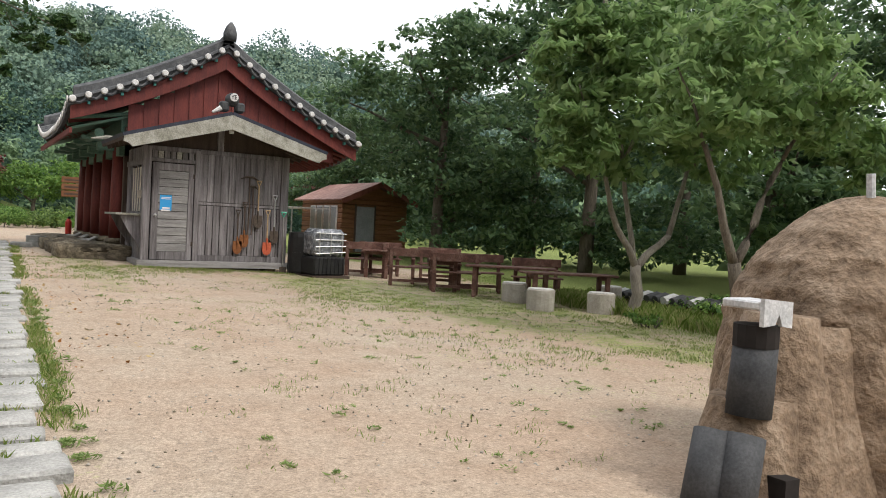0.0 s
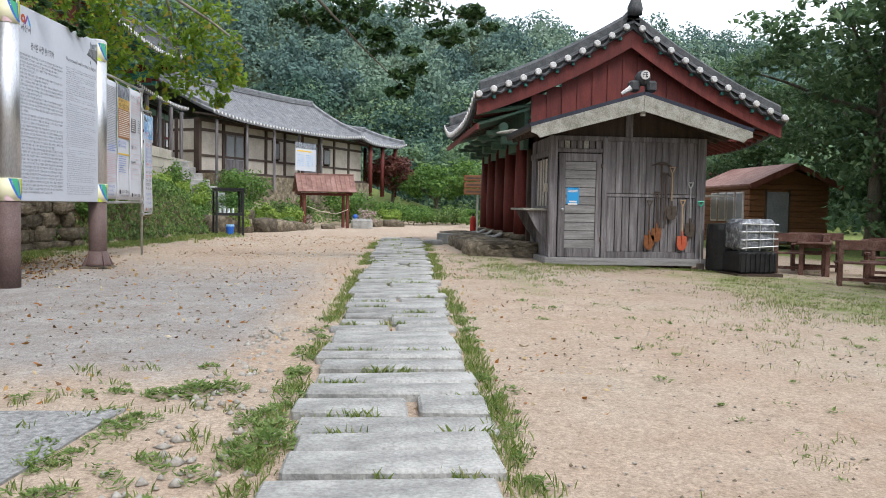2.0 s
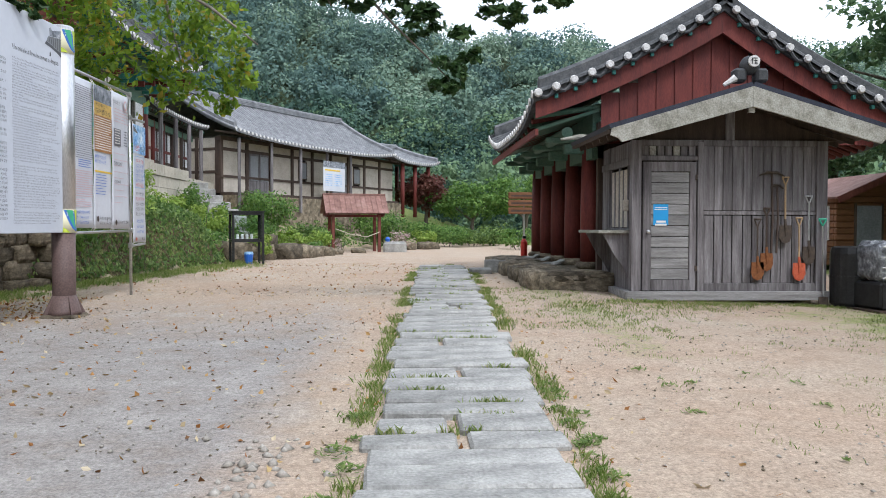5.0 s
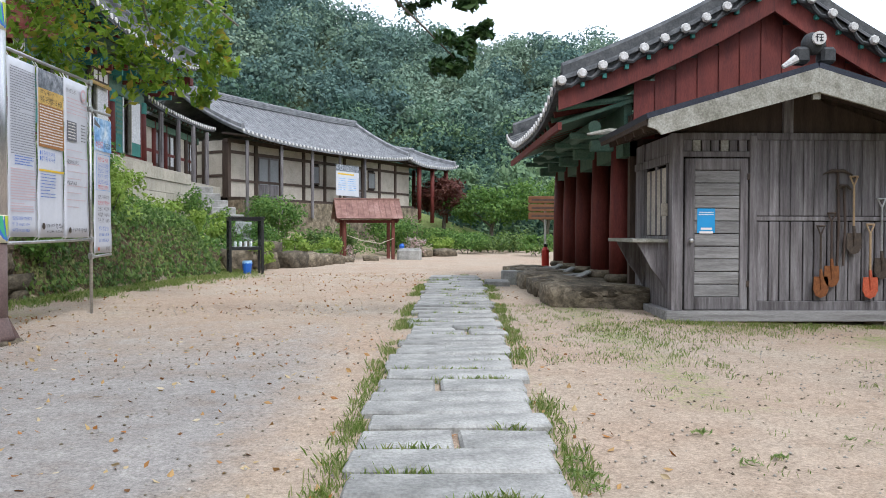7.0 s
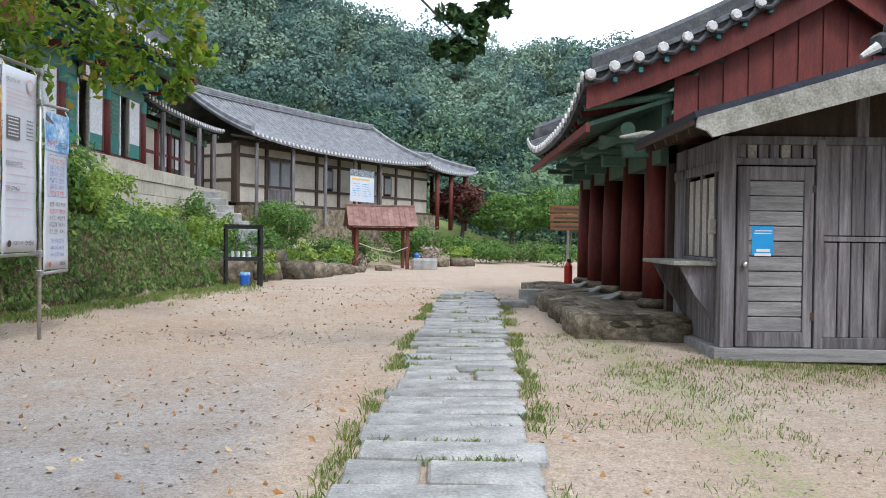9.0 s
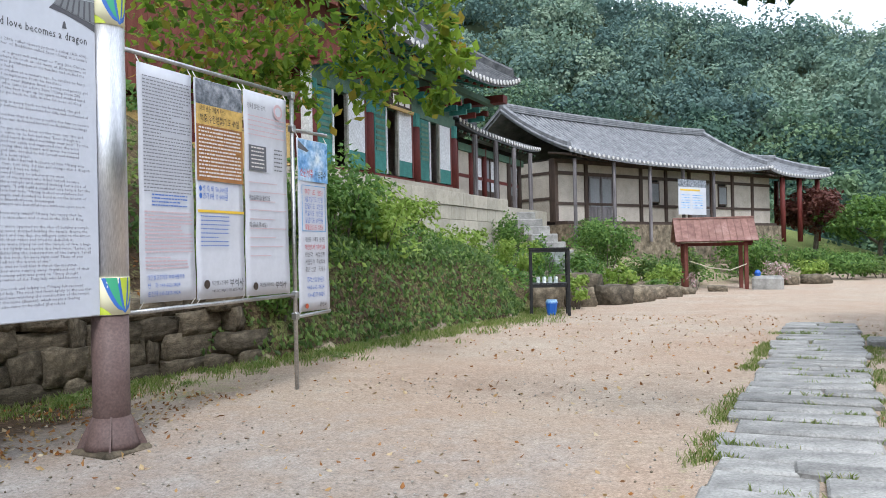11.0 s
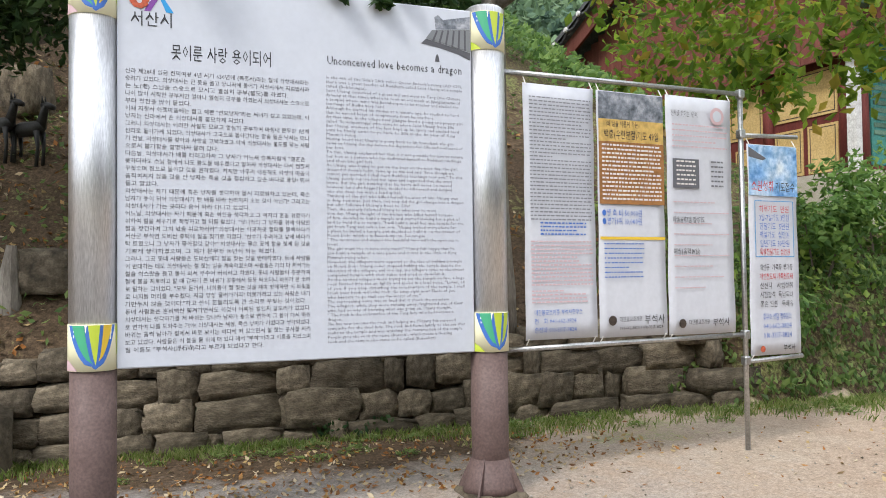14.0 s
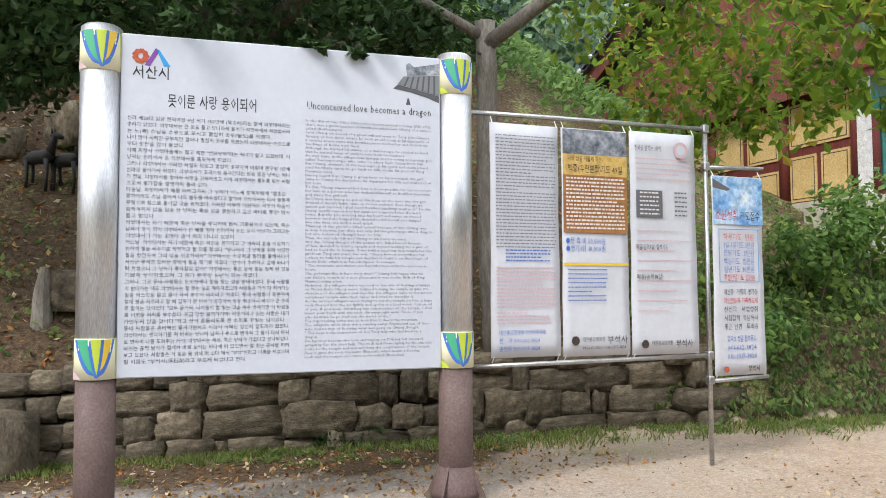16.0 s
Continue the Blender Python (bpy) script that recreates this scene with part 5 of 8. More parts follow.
patch(b, -w / 2 + 0.005, w / 2 - 0.005, h - 0.48, h - 0.01, SKYINK, Y1, "picture", "blue sky picture")
bm = bmesh.new()
prism(bm, [(-w / 2 + 0.005, h - 0.03), (-w / 2 + 0.22, h - 0.13), (-w / 2 + 0.18, h - 0.15), (-w / 2 + 0.005, h - 0.12)], 0.001, Matrix.Translation((0, Y1 - 0.002, 0)))
part("printed_eave", bm, GREYINK, b)
text_mesh("소원성취", 0.11, -w / 2 + 0.03, h - 0.43, Y1 - 0.002, REDINK, b, 0.28, bold=0.003)
text_mesh("기도접수", 0.1, 0.02, h - 0.43, Y1 - 0.002, INK, b, 0.25, bold=0.002)
for q in ((-0.24, 0.24, h - 0.532, h - 0.526), (-0.24, 0.24, h - 1.05, h - 1.044), (-0.243, -0.237, h - 1.05, h - 0.53), (0.237, 0.243, h - 1.05, h - 0.53)):
    patch(b, *q, STICKER, Y1, "box_line")
for k, s in enumerate(("하루기도  만원", "3일-7일기도 3만원", "한달기도  5만원", "백일기도  십만원", "일년기도 30만원", "특별한달기도 십만원")):
    text_mesh(s, 0.072, -0.19, h - 0.63 - k * 0.08, Y1, REDINK if k in (0, 5) else BLUEINK, b, 0.38, bold=0.001)
for k, s in enumerate(("개인등  가족등 영가등", "개인천도재 가족천도재", "산신각   사업성취", "시험합격  득남득녀", "좋은 인연   득쾌유")):
    text_mesh(s, 0.065, -0.2, h - 1.17 - k * 0.085, Y1, INK if k != 1 else REDINK, b, 0.42)
for k, s in enumerate(("종무소 상담 접수문의", "041-662-3824", "010-3317-3824")):
    text_mesh(s, 0.07, -0.17, 0.33 - k * 0.085, Y1, BLUEINK, b, 0.36)
part("emblem", one_tube([(-0.18, Y1 - 0.001, 0.06), (-0.18, Y1, 0.06)], 0.03, 12), REDSTEEL, b)
text_mesh("부석사", 0.07, 0.08, 0.035, Y1, INK, b, 0.15, bold=0.002)

make_glyphs(sorted({ch for q in TEXTS for ch in q[0] if ch != " "}))
for q in TEXTS:
    set_text(*q)


# ---- stones ----
def stone_mesh(seed, sub=2, flat=1.0):
    """A rounded, slightly blocky field stone of unit size."""
    bm = bmesh.new()
    bmesh.ops.create_cube(bm, size=1.0)
    bmesh.ops.subdivide_edges(bm, edges=bm.edges[:], cuts=sub, use_grid_fill=True)
    for v in bm.verts:
        p = v.co.copy()
        q = p.normalized() * 0.56
        v.co = p.lerp(q, 0.3) + 0.13 * noise.noise_vector(p * 1.7 + Vector((seed * 3.1, seed, 0))) + 0.05 * noise.noise_vector(p * 4 + Vector((seed, 0, 0)))
    me2 = bpy.data.meshes.new("stone")
    bm.to_mesh(me2)
    bm.free()
    me2.polygons.foreach_set("use_smooth", [True] * len(me2.polygons))
    me2.materials.append(ROCK)
    return me2


STONES = [stone_mesh(k) for k in range(9)]


def stone(parent, x, y, z, sx, sy, sz, rz=0, name="stone", tilt=0):
    ob = link(name, STONES[random.randrange(9)], None, parent)
    ob.matrix_basis = Matrix.LocRotScale((x, y, z), Euler((radians(tilt), radians(random.uniform(-4, 4)), radians(rz))), (sx, sy, sz))
    return ob


wall_left = thing("retaining_wall", 0, 0, 0, 0, "dry stone retaining wall of brown field stones", "stone wall", kind="structure")
y0 = 9.5
random.seed(5)
for row, (zb, hh) in enumerate(((0.0, 0.2), (0.19, 0.32), (0.5, 0.3), (0.79, 0.26))):
    y = 8.6 + 0.3 * row
    while y < 20.4:
        w = random.choice((0.2, 0.34, 0.42, 0.5, 0.62, 0.78)) * random.uniform(0.9, 1.15)
        h = hh * random.uniform(0.8, 1.2)
        xx = float(bank_edge(y + w / 2))
        gz = float(ground_base(xx, y))
        stone(wall_left, xx - 0.06 - 0.04 * row + random.uniform(-0.04, 0.04), y + w / 2, gz + zb + h / 2 - 0.03, 0.42, w * 1.07, h * 1.12, random.uniform(-6, 6) - 6)
        y += w
# stone platform edge
for k in range(14):
    y = 20.0 + k * 0.57
    stone(plat, 1.55 - 2.2 + random.uniform(-0.05, 0.05), y - 23.8, 0.08, 0.5, 0.62, 0.5, random.uniform(-8, 8))
    stone(plat, 1.95 - 2.2, y - 23.8, 0.22, 0.75, 0.62, 0.22, random.uniform(-5, 5))
for x, w in ((1.75, 0.7), (2.4, 0.75)):
    stone(plat, x - 2.2, 19.95 - 23.8, 0.05, w * 1.1, 0.5, 0.42)
    stone(plat, x - 2.1, 20.05 - 23.8, 0.24, w, 0.6, 0.2)
plat2 = thing("stepping_stone", 1.25, 24.8, 0.24, 0, "round cut stone step beside the platform", "stone step")
part("block", one_tube([(0, 0, -0.1), (0, 0, 0.28)], 0.26, 18), STONE, plat2)
plat3 = thing("stepping_stone", 0.85, 24.2, 0.24, 0, "low flat stone step in the grass", "stone step")
part("block", one_box(-0.25, 0.25, -0.25, 0.25, -0.1, 0.12, bevel=0.03), STONE, plat3)
# shoes of stone props leaning at the column feet
for k, y in enumerate((22.9, 24.55, 26.1)):
    for q in (-0.25, 0.2):
        t = thing("slate_slab", 2.3, y + q, 0.5, 0, "grey stone slab leaning by the column foot", "stone slab", "slabs by the columns")
        part("slab", one_box(-0.3, 0.22, -0.1, 0.1, -0.01, 0.05, m=Euler((0, -0.45 if q < 0 else -0.1, 0.2)).to_matrix().to_4x4(), bevel=0.02), STONE, t)

# ---- slab path ----
path = thing("slab_path", 0, 0, 0, 0, "path of long grey granite slabs with grass in the joints", "path", kind="structure")
random.seed(11)
JOINTS = []
y = 0.6
while y < 27.6:
    dpt = random.uniform(0.29, 0.46)
    cx = -0.6 + 0.035 * (y + dpt / 2 - 8)
    wd = random.uniform(1.08, 1.24)
    gz = float(ground_base(cx, y))
    cuts = [(-wd / 2, wd / 2)] if random.random() < 0.72 else [(-wd / 2, random.uniform(-0.15, 0.15)), None]
    if len(cuts) == 2:
        cuts[1] = (cuts[0][1] + 0.025, wd / 2)
    for a, b2 in cuts:
        sh = random.uniform(-0.05, 0.05)
        ob = part("slab", one_box((a - b2) / 2, (b2 - a) / 2, -dpt / 2 + 0.014, dpt / 2 - 0.014, -0.1, 0.05, bevel=0.018), STONE, path)
        for v in ob.data.vertices:
            v.co += 0.024 * noise.noise_vector(v.co * 3 + Vector((y, a, 0)))
        ob.matrix_basis = pose(cx + (a + b2) / 2 + sh, y + dpt / 2, gz + random.uniform(-0.015, 0.012), random.uniform(-0.7, 0.7), random.uniform(-0.6, 0.6), random.uniform(-1.2, 1.2))
    y += dpt
    JOINTS.append(y)
pad = thing("concrete_pad", -4.0, 6.0, 0, 0, "worn grey concrete pad with exposed pebbles", "paving", kind="structure")
bm = bmesh.new()
edge_x = [(-2.28 - 0.14 * (7.3 - y) + 0.05 * noise.noise(Vector((y * 2.1, 4.0, 0))), y) for y in np.linspace(7.35, 3.2, 18).tolist()]
outline = [(-6.2, 3.2), (-6.2, 7.2)] + [(x, 7.3 + 0.06 * noise.noise(Vector((x * 2.3, 1.0, 0)))) for x in np.linspace(-5.8, -2.5, 12).tolist()] + edge_x
for z, turn in ((0.022, 1), (-0.16, -1)):
    ring = [bm.verts.new((x + 4.0, y - 6.0, float(ground_base(x, y)) + z)) for x, y in outline]
    bm.faces.new(ring[::turn])
top, low = bm.verts[:] [:len(outline)], bm.verts[:][len(outline):]
for k in range(len(outline)):
    q = (k + 1) % len(outline)
    bm.faces.new((top[k], top[q], low[q], low[k]))
bmesh.ops.recalc_face_normals(bm, faces=bm.faces)
part("slab", bm, material("exposed_pebble_concrete", [(0.16, 0.16, 0.155), (0.27, 0.268, 0.26), (0.4, 0.395, 0.38)], 22, 0.9, 0.9, 55, bump_dist=0.02), pad)


# ---- main hall on its terrace ----
mh = thing("temple_hall", -13.5, 30.7, 3.4, 0, "painted temple hall with white door leaves and tiled roof", "building")
MB = Matrix.Translation((13.5, -30.7, -3.4))


def mpart(name, *a, mat=REDWOOD, label="", bevel=0.0):
    return part(name, one_box(*a, m=MB, bevel=bevel), mat, mh, label)


z_mh = tiled_roof(mh, MB @ Matrix.Translation((-13.6, 25.6, 0)) @ ALONG_Y, 11.4, 6.5, 4.9, 10.6, 7.05, 6.75, 0.6, 0.3, TILE, 0.085, knobs=True, ends=(True, True))
mpart("floor", -17.2, -9.9, 26.3, 35.0, 3.3, 3.66, mat=BLOCK)
mpart("back_wall", -17.0, -16.85, 26.6, 34.8, 3.66, 6.6, mat=PLASTER)
mpart("north_wall", -16.85, -10.3, 34.65, 34.8, 3.66, 7.4, mat=PLASTER)
# near-black sheet paints the shade of the room behind the open doors
mpart("inner", -12.6, -12.5, 26.75, 34.65, 3.66, 6.5, mat=SHADE_BLACK)
mpart("lintel", -10.32, -10.1, 26.6, 34.8, 5.55, 5.85, mat=GREENPAINT, label="green painted lintel beam")
mpart("threshold", -10.3, -10.1, 26.6, 34.8, 3.66, 3.76)
mpart("frieze", -10.28, -10.16, 26.6, 34.8, 5.85, 6.7, mat=GREENPAINT, label="painted green and red frieze")
for y in (26.65, 29.3, 32.0, 34.7):
    part("column", one_tube([MB @ Vector((-10.2, y, 3.6)), MB @ Vector((-10.2, y, 5.6))], [0.2, 0.18], 14), REDWOOD, mh, smooth=True)
    part("column_head", one_tube([MB @ Vector((-10.2, y, 5.25)), MB @ Vector((-10.2, y, 5.62))], 0.2, 14), TEAL, mh, "teal painted column head")
for y0 in (26.65, 29.3, 32.0):
    leaf = mpart("door", -10.14, -10.09, y0 + 0.22, y0 + 0.8, 3.78, 5.52, mat=TEAL, label="teal louvred door leaf")
    for k in range(8):
        part("slat", one_box(-10.09, -10.075, y0 + 0.28, y0 + 0.74, 4.35 + 0.14 * k, 4.43 + 0.14 * k, m=MB), GREENPAINT, leaf)
    part("door_stile", one_box(-10.1, -10.06, y0 + 0.8, y0 + 0.86, 3.78, 5.52, m=MB), PAPER, leaf)
    leaf = mpart("door", -10.12, -10.06, y0 + 1.5, y0 + 2.3, 4.2, 5.52, mat=PAPER, label="white papered door leaf with teal foot")
    part("door_foot", one_box(-10.12, -10.06, y0 + 1.5, y0 + 2.3, 3.78, 4.198, m=MB), TEAL, leaf, "teal foot panel")
    part("door_stile", one_box(-10.13, -10.05, y0 + 2.3, y0 + 2.38, 3.78, 5.52, m=MB), REDWOOD, leaf)
    part("door_stile", one_box(-10.13, -10.05, y0 + 1.42, y0 + 1.5, 3.78, 5.52, m=MB), GREYTRIM, leaf)
mpart("name_board", -10.05, -9.95, 30.1, 31.4, 5.55, 6.0, mat=DARKWOOD, label="dark name board with pale frame")
for q in ((30.05, 31.45, 5.98, 6.06), (30.05, 31.45, 5.49, 5.57)):
    mpart("board_frame", -9.98, -9.9, q[0], q[1], q[2], q[3], mat=OCHRE)
for k in range(3):
    mpart("board_letter", -9.95, -9.945, 30.3 + 0.36 * k, 30.55 + 0.36 * k, 5.65, 5.9, mat=WHITEINK)
for k in range(28):
    y = 26.2 + k * 0.38
    mpart("bracket", -10.15, -9.6, y - 0.06, y + 0.06, 5.95 + 0.22 * (k % 2), 6.12 + 0.22 * (k % 2), mat=TEAL if k % 3 else REDWOOD)
for k in range(38):
    y = 25.75 + k * 0.3
    lz = 0.5 * abs((y - 31.3) / 5.7) ** 3
    part("rafter", one_tube([MB @ Vector((-10.6, y, 7.25 + 0.4 * lz)), MB @ Vector((-9.1, y, 6.72 + lz))], 0.06, 7), GREENPAINT if k % 2 else REDWOOD, mh)
    part("flying_rafter", one_box(-9.5, -8.8, y - 0.045, y + 0.045, 6.72 + lz, 6.8 + lz, m=MB), TEAL, mh)
mpart("eave_beam", -9.65, -9.45, 25.8, 36.8, 6.5, 6.66, mat=GREENPAINT)
# corner gable beams
mpart("gable_beam", -10.4, -9.0, 36.3, 36.7, 6.55, 6.8, mat=REDWOOD)
# south side: ochre panels in red frames, planked gable above
mpart("south_wall", -16.85, -10.3, 26.6, 26.72, 3.66, 6.6, mat=REDWOOD)
for x0, x1, z0, z1 in ((-11.28, -10.58, 3.72, 4.66), (-12.1, -11.4, 3.72, 4.66), (-12.1, -10.58, 4.84, 5.75), (-13.2, -12.42, 3.72, 4.44), (-13.35, -12.42, 4.66, 5.75), (-14.4, -13.5, 4.66, 5.75), (-14.2, -13.35, 3.72, 4.44), (-15.6, -14.6, 3.72, 4.66), (-15.6, -14.6, 4.84, 5.75), (-16.75, -15.8, 3.72, 4.66), (-16.75, -15.8, 4.84, 5.75)):
    pn = mpart("wall_panel", x0, x1, 26.575, 26.6, z0, z1, mat=OCHRE, label="ochre plaster panel with dark line")
    for q in ((x0 + 0.05, x1 - 0.05, z0 + 0.05, z0 + 0.068), (x0 + 0.05, x1 - 0.05, z1 - 0.068, z1 - 0.05), (x0 + 0.05, x0 + 0.068, z0 + 0.068, z1 - 0.068), (x1 - 0.068, x1 - 0.05, z0 + 0.068, z1 - 0.068)):
        part("panel_line", one_box(q[0], q[1], 26.571, 26.575, q[2], q[3], m=MB), DARKWOOD, pn)
for x in (-10.4, -12.26, -14.5):
    part("wall_post", one_tube([MB @ Vector((x, 26.6, 3.6)), MB @ Vector((x, 26.6, 6.2))], 0.13, 12), REDWOOD, mh, smooth=True)
for side, reach, ze in ((-1, 6.5, 7.05), (1, 4.9, 6.75)):
    bm = bmesh.new()
    rows = []
    for a in np.linspace(0, 0.97, 12):
        z = z_mh(0, a, ze) - 0.12
        rows.append([bm.verts.new(MB @ Vector((-13.6 + side * reach * a, yy, zz))) for yy, zz in ((25.68, z), (25.68, z - 0.5), (25.76, z - 0.5), (25.76, z))])
    for r0, r1 in zip(rows, rows[1:]):
        for q in range(4):
            bm.faces.new((r0[q], r0[(q + 1) % 4], r1[(q + 1) % 4], r1[q]))
    bm.faces.new(rows[-1])
    bmesh.ops.recalc_face_normals(bm, faces=bm.faces)
    part("bargeboard", bm, REDPLANK, mh)
for k in range(32):
    x = -19.65 + k * 0.33
    off = x + 13.6 + 0.16
    z1 = z_mh(0, min(1, -off / 6.5), 7.05) - 0.5 if off < 0 else z_mh(0, min(1, off / 4.9), 6.75) - 0.5
    if z1 > 6.0:
        part("gable_plank", one_box(x, x + 0.32, 26.2, 26.24, 5.8, z1, m=MB), REDPLANK, mh)
part("side_gutter", one_box(-10.2, -10.0, 26.35, 26.5, 3.66, 6.0, m=MB), MORTAR, mh, "pale weathered corner board")

terr = thing("terrace_wall", -9.4, 32, 2, 0, "terrace wall of pale dressed granite blocks", "stone wall", kind="structure")
part("core", one_box(-1.2, -0.14, -6.6, 5.6, -0.6, 1.42), BLOCK, terr)
random.seed(3)
for row in range(5):
    y = -6.6 - 0.35 * (row % 2)
    z = 1.45 - 0.4 * (row + 1) + (0.0 if row else 0.0)
    while y < 5.6:
        w = random.uniform(0.75, 1.15)
        e = min(y + w, 5.6)
        if e - y > 0.1:
            part("block", one_box(-0.16, 0.04 if row == 0 else 0.0, max(y, -6.6) + 0.004, e - 0.004, z, z + 0.39, bevel=0.008), BLOCK, terr)
        y += w

# ---- long residence building ----
LONG = ("long_building", -6.5, 51.0, 2.9, 62.0)
lb = thing(*LONG, "long old timber and plaster building with tiled roof", "building")
tiled_roof(lb, Matrix.Translation((-7.4, 2.8, 0)), 15.5, 4.1, 4.1, 5.0, 2.62, 2.62, 0.35, 0.3, PALETILE, 0.075, ends=(True, True), sag=0.3)
tiled_roof(lb, Matrix.Translation((8.0, 2.2, 0)), 6.6, 3.5, 3.5, 3.85, 2.62, 2.62, 0.3, 0.3, PALETILE, 0.075, ends=(False, True), sag=0.3)
part("plinth", one_box(-7.0, 9.6, -0.9, 5.5, -3.2, -0.12), ROCK, lb, "rough stone plinth")
part("porch", one_box(-7.0, 9.4, -0.75, -0.02, -0.12, 0.02), DARKWOOD, lb, "dark wooden porch floor")
# core coloured near-black for the shade behind posts and panels
part("wall_core", one_box(-6.9, 9.3, 0.1, 5.2, -0.12, 2.7), SHADE_BLACK, lb)
random.seed(8)
for k in range(9):
    x = -6.9 + k * 1.9
    part("post", one_box(x - 0.1, x + 0.1, -0.04, 0.14, 0.0, 2.7), DARKWOOD, lb)
    if x < 9:
        kind = (0, 1, 0, 2, 0, 1, 2, 0, 0, 1, 2, 0, 2, 1)[k]
        part("rail", one_box(x + 0.1, x + 1.8, -0.02, 0.12, 2.05, 2.2), DARKWOOD, lb)
        part("rail", one_box(x + 0.1, x + 1.8, -0.02, 0.12, 0.75, 0.87), DARKWOOD, lb)
        part("plaster_panel", one_box(x + 0.1, x + 1.8, 0.03, 0.09, 2.2, 2.65), PLASTER, lb)
        part("plaster_panel", one_box(x + 0.1, x + 1.8, 0.03, 0.09, 0.05, 0.75), PLASTER, lb)
        if kind == 0:
            part("plaster_panel", one_box(x + 0.1, x + 1.8, 0.03, 0.09, 0.87, 2.05), PLASTER, lb)
        elif kind == 1:
            for q in range(2):
                dr = part("door", one_box(x + 0.2 + q * 0.8, x + 0.95 + q * 0.8, 0.0, 0.06, 0.05, 2.05), GREYWOOD, lb, "grey timber lattice door")
                part("door_pane", one_box(x + 0.28 + q * 0.8, x + 0.87 + q * 0.8, -0.008, 0.0, 0.7, 1.95), GREYDOOR, dr)
        else:
            part("plaster_panel", one_box(x + 0.1, x + 0.6, 0.03, 0.09, 0.87, 2.05), PLASTER, lb)
            win = part("window", one_box(x + 0.6, x + 1.4, -0.01, 0.05, 0.95, 1.95), DARKWOOD, lb, "dark timber window")
            part("pane", one_box(x + 0.68, x + 1.32, -0.018, -0.01, 1.02, 1.88), GREYDOOR, win)
            part("plaster_panel", one_box(x + 1.4, x + 1.8, 0.03, 0.09, 0.87, 2.05), PLASTER, lb)
for x, y in ((9.8, -0.9), (11.6, -0.9), (13.6, -0.9), (13.6, 1.6), (11.6, 2.5)):
    part("red_post", one_tube([(x, y, -1.0), (x, y, 2.66)], 0.14, 12), REDWOOD, lb, "round red post", smooth=True)
for k in range(5):
    x = -6.8 + 2.5 * k
    part("thin_post", one_tube([(x, -1.0, -0.9), (x, -1.0, 2.6)], 0.08, 8), GREYWOOD, lb, "thin grey prop post")
for k in range(70):
    x = -7.2 + 0.3 * k
    part("rafter", one_tube([(x, 0.1, 2.95), (x, -1.2, 2.52 + 0.25 * abs((x - 0.4) / 7.7) ** 3 * (x < 8))], 0.05, 6), DARKWOOD, lb)
part("eave_beam", one_box(-7.1, 13.8, -0.12, 0.12, 2.55, 2.72), DARKWOOD, lb)
for q in range(4):
    y = 0.2 + 1.25 * q
    part("end_post", one_box(-7.0, -6.88, y - 0.1, y + 0.1, 0.0, 2.7), DARKWOOD, lb)
    for z0, z1 in ((0.05, 0.95), (1.08, 2.05), (2.18, 2.65)):
        part("plaster_panel", one_box(-6.96, -6.9, y + 0.1, y + 1.15, z0, z1), PLASTER, lb)
    for z0 in (0.95, 2.05):
        part("rail", one_box(-6.98, -6.89, y + 0.1, y + 1.15, z0, z0 + 0.13), DARKWOOD, lb)
nb = thing("notice_banner", -6.5 + 0.3, 51.0 - 0.3, 3.25, 62, "white and yellow notice banner on the porch", "banner")
part("sheet", one_box(0.0, 2.2, -0.9, -0.885, 0.0, 1.65), VINYL, nb)
part("heading", one_box(0.0, 2.2, -0.905, -0.9, 1.3, 1.65), PHOTOINK, nb, "dark picture heading")
part("rule", one_box(0.15, 1.7, -0.905, -0.9, 1.12, 1.2), YELLOWINK, nb)
for k in range(6):
    part("print_line", one_box(0.2, 0.9, -0.904, -0.9, 0.3 + 0.12 * k, 0.34 + 0.12 * k), SKYINK, nb)
    part("print_line", one_box(1.1, 1.9, -0.904, -0.9, 0.3 + 0.12 * k, 0.34 + 0.12 * k), SKYINK, nb)
# annex between the hall and the long building
an = thing("side_annex", -11.5, 39.5, 3.3, 0, "plaster and red timber annex with low tiled roof", "building")
AB = Matrix.Translation((11.5, -39.5, -3.3))
tiled_roof(an, AB @ Matrix.Translation((-13.0, 35.2, 0)) @ ALONG_Y, 8.6, 2.6, 2.9, 7.0, 5.7, 5.75, 0.15, 0.3, TILE, 0.075, ends=(False, False))
# annex core, its inner shade put into a near-black colour
part("core", one_box(-15.0, -11.0, 35.4, 43.6, 3.0, 5.7, m=AB), SHADE_BLACK, an)
part("plinth", one_box(-15.0, -9.9, 35.0, 44.0, 2.3, 3.3, m=AB), BLOCK, an)
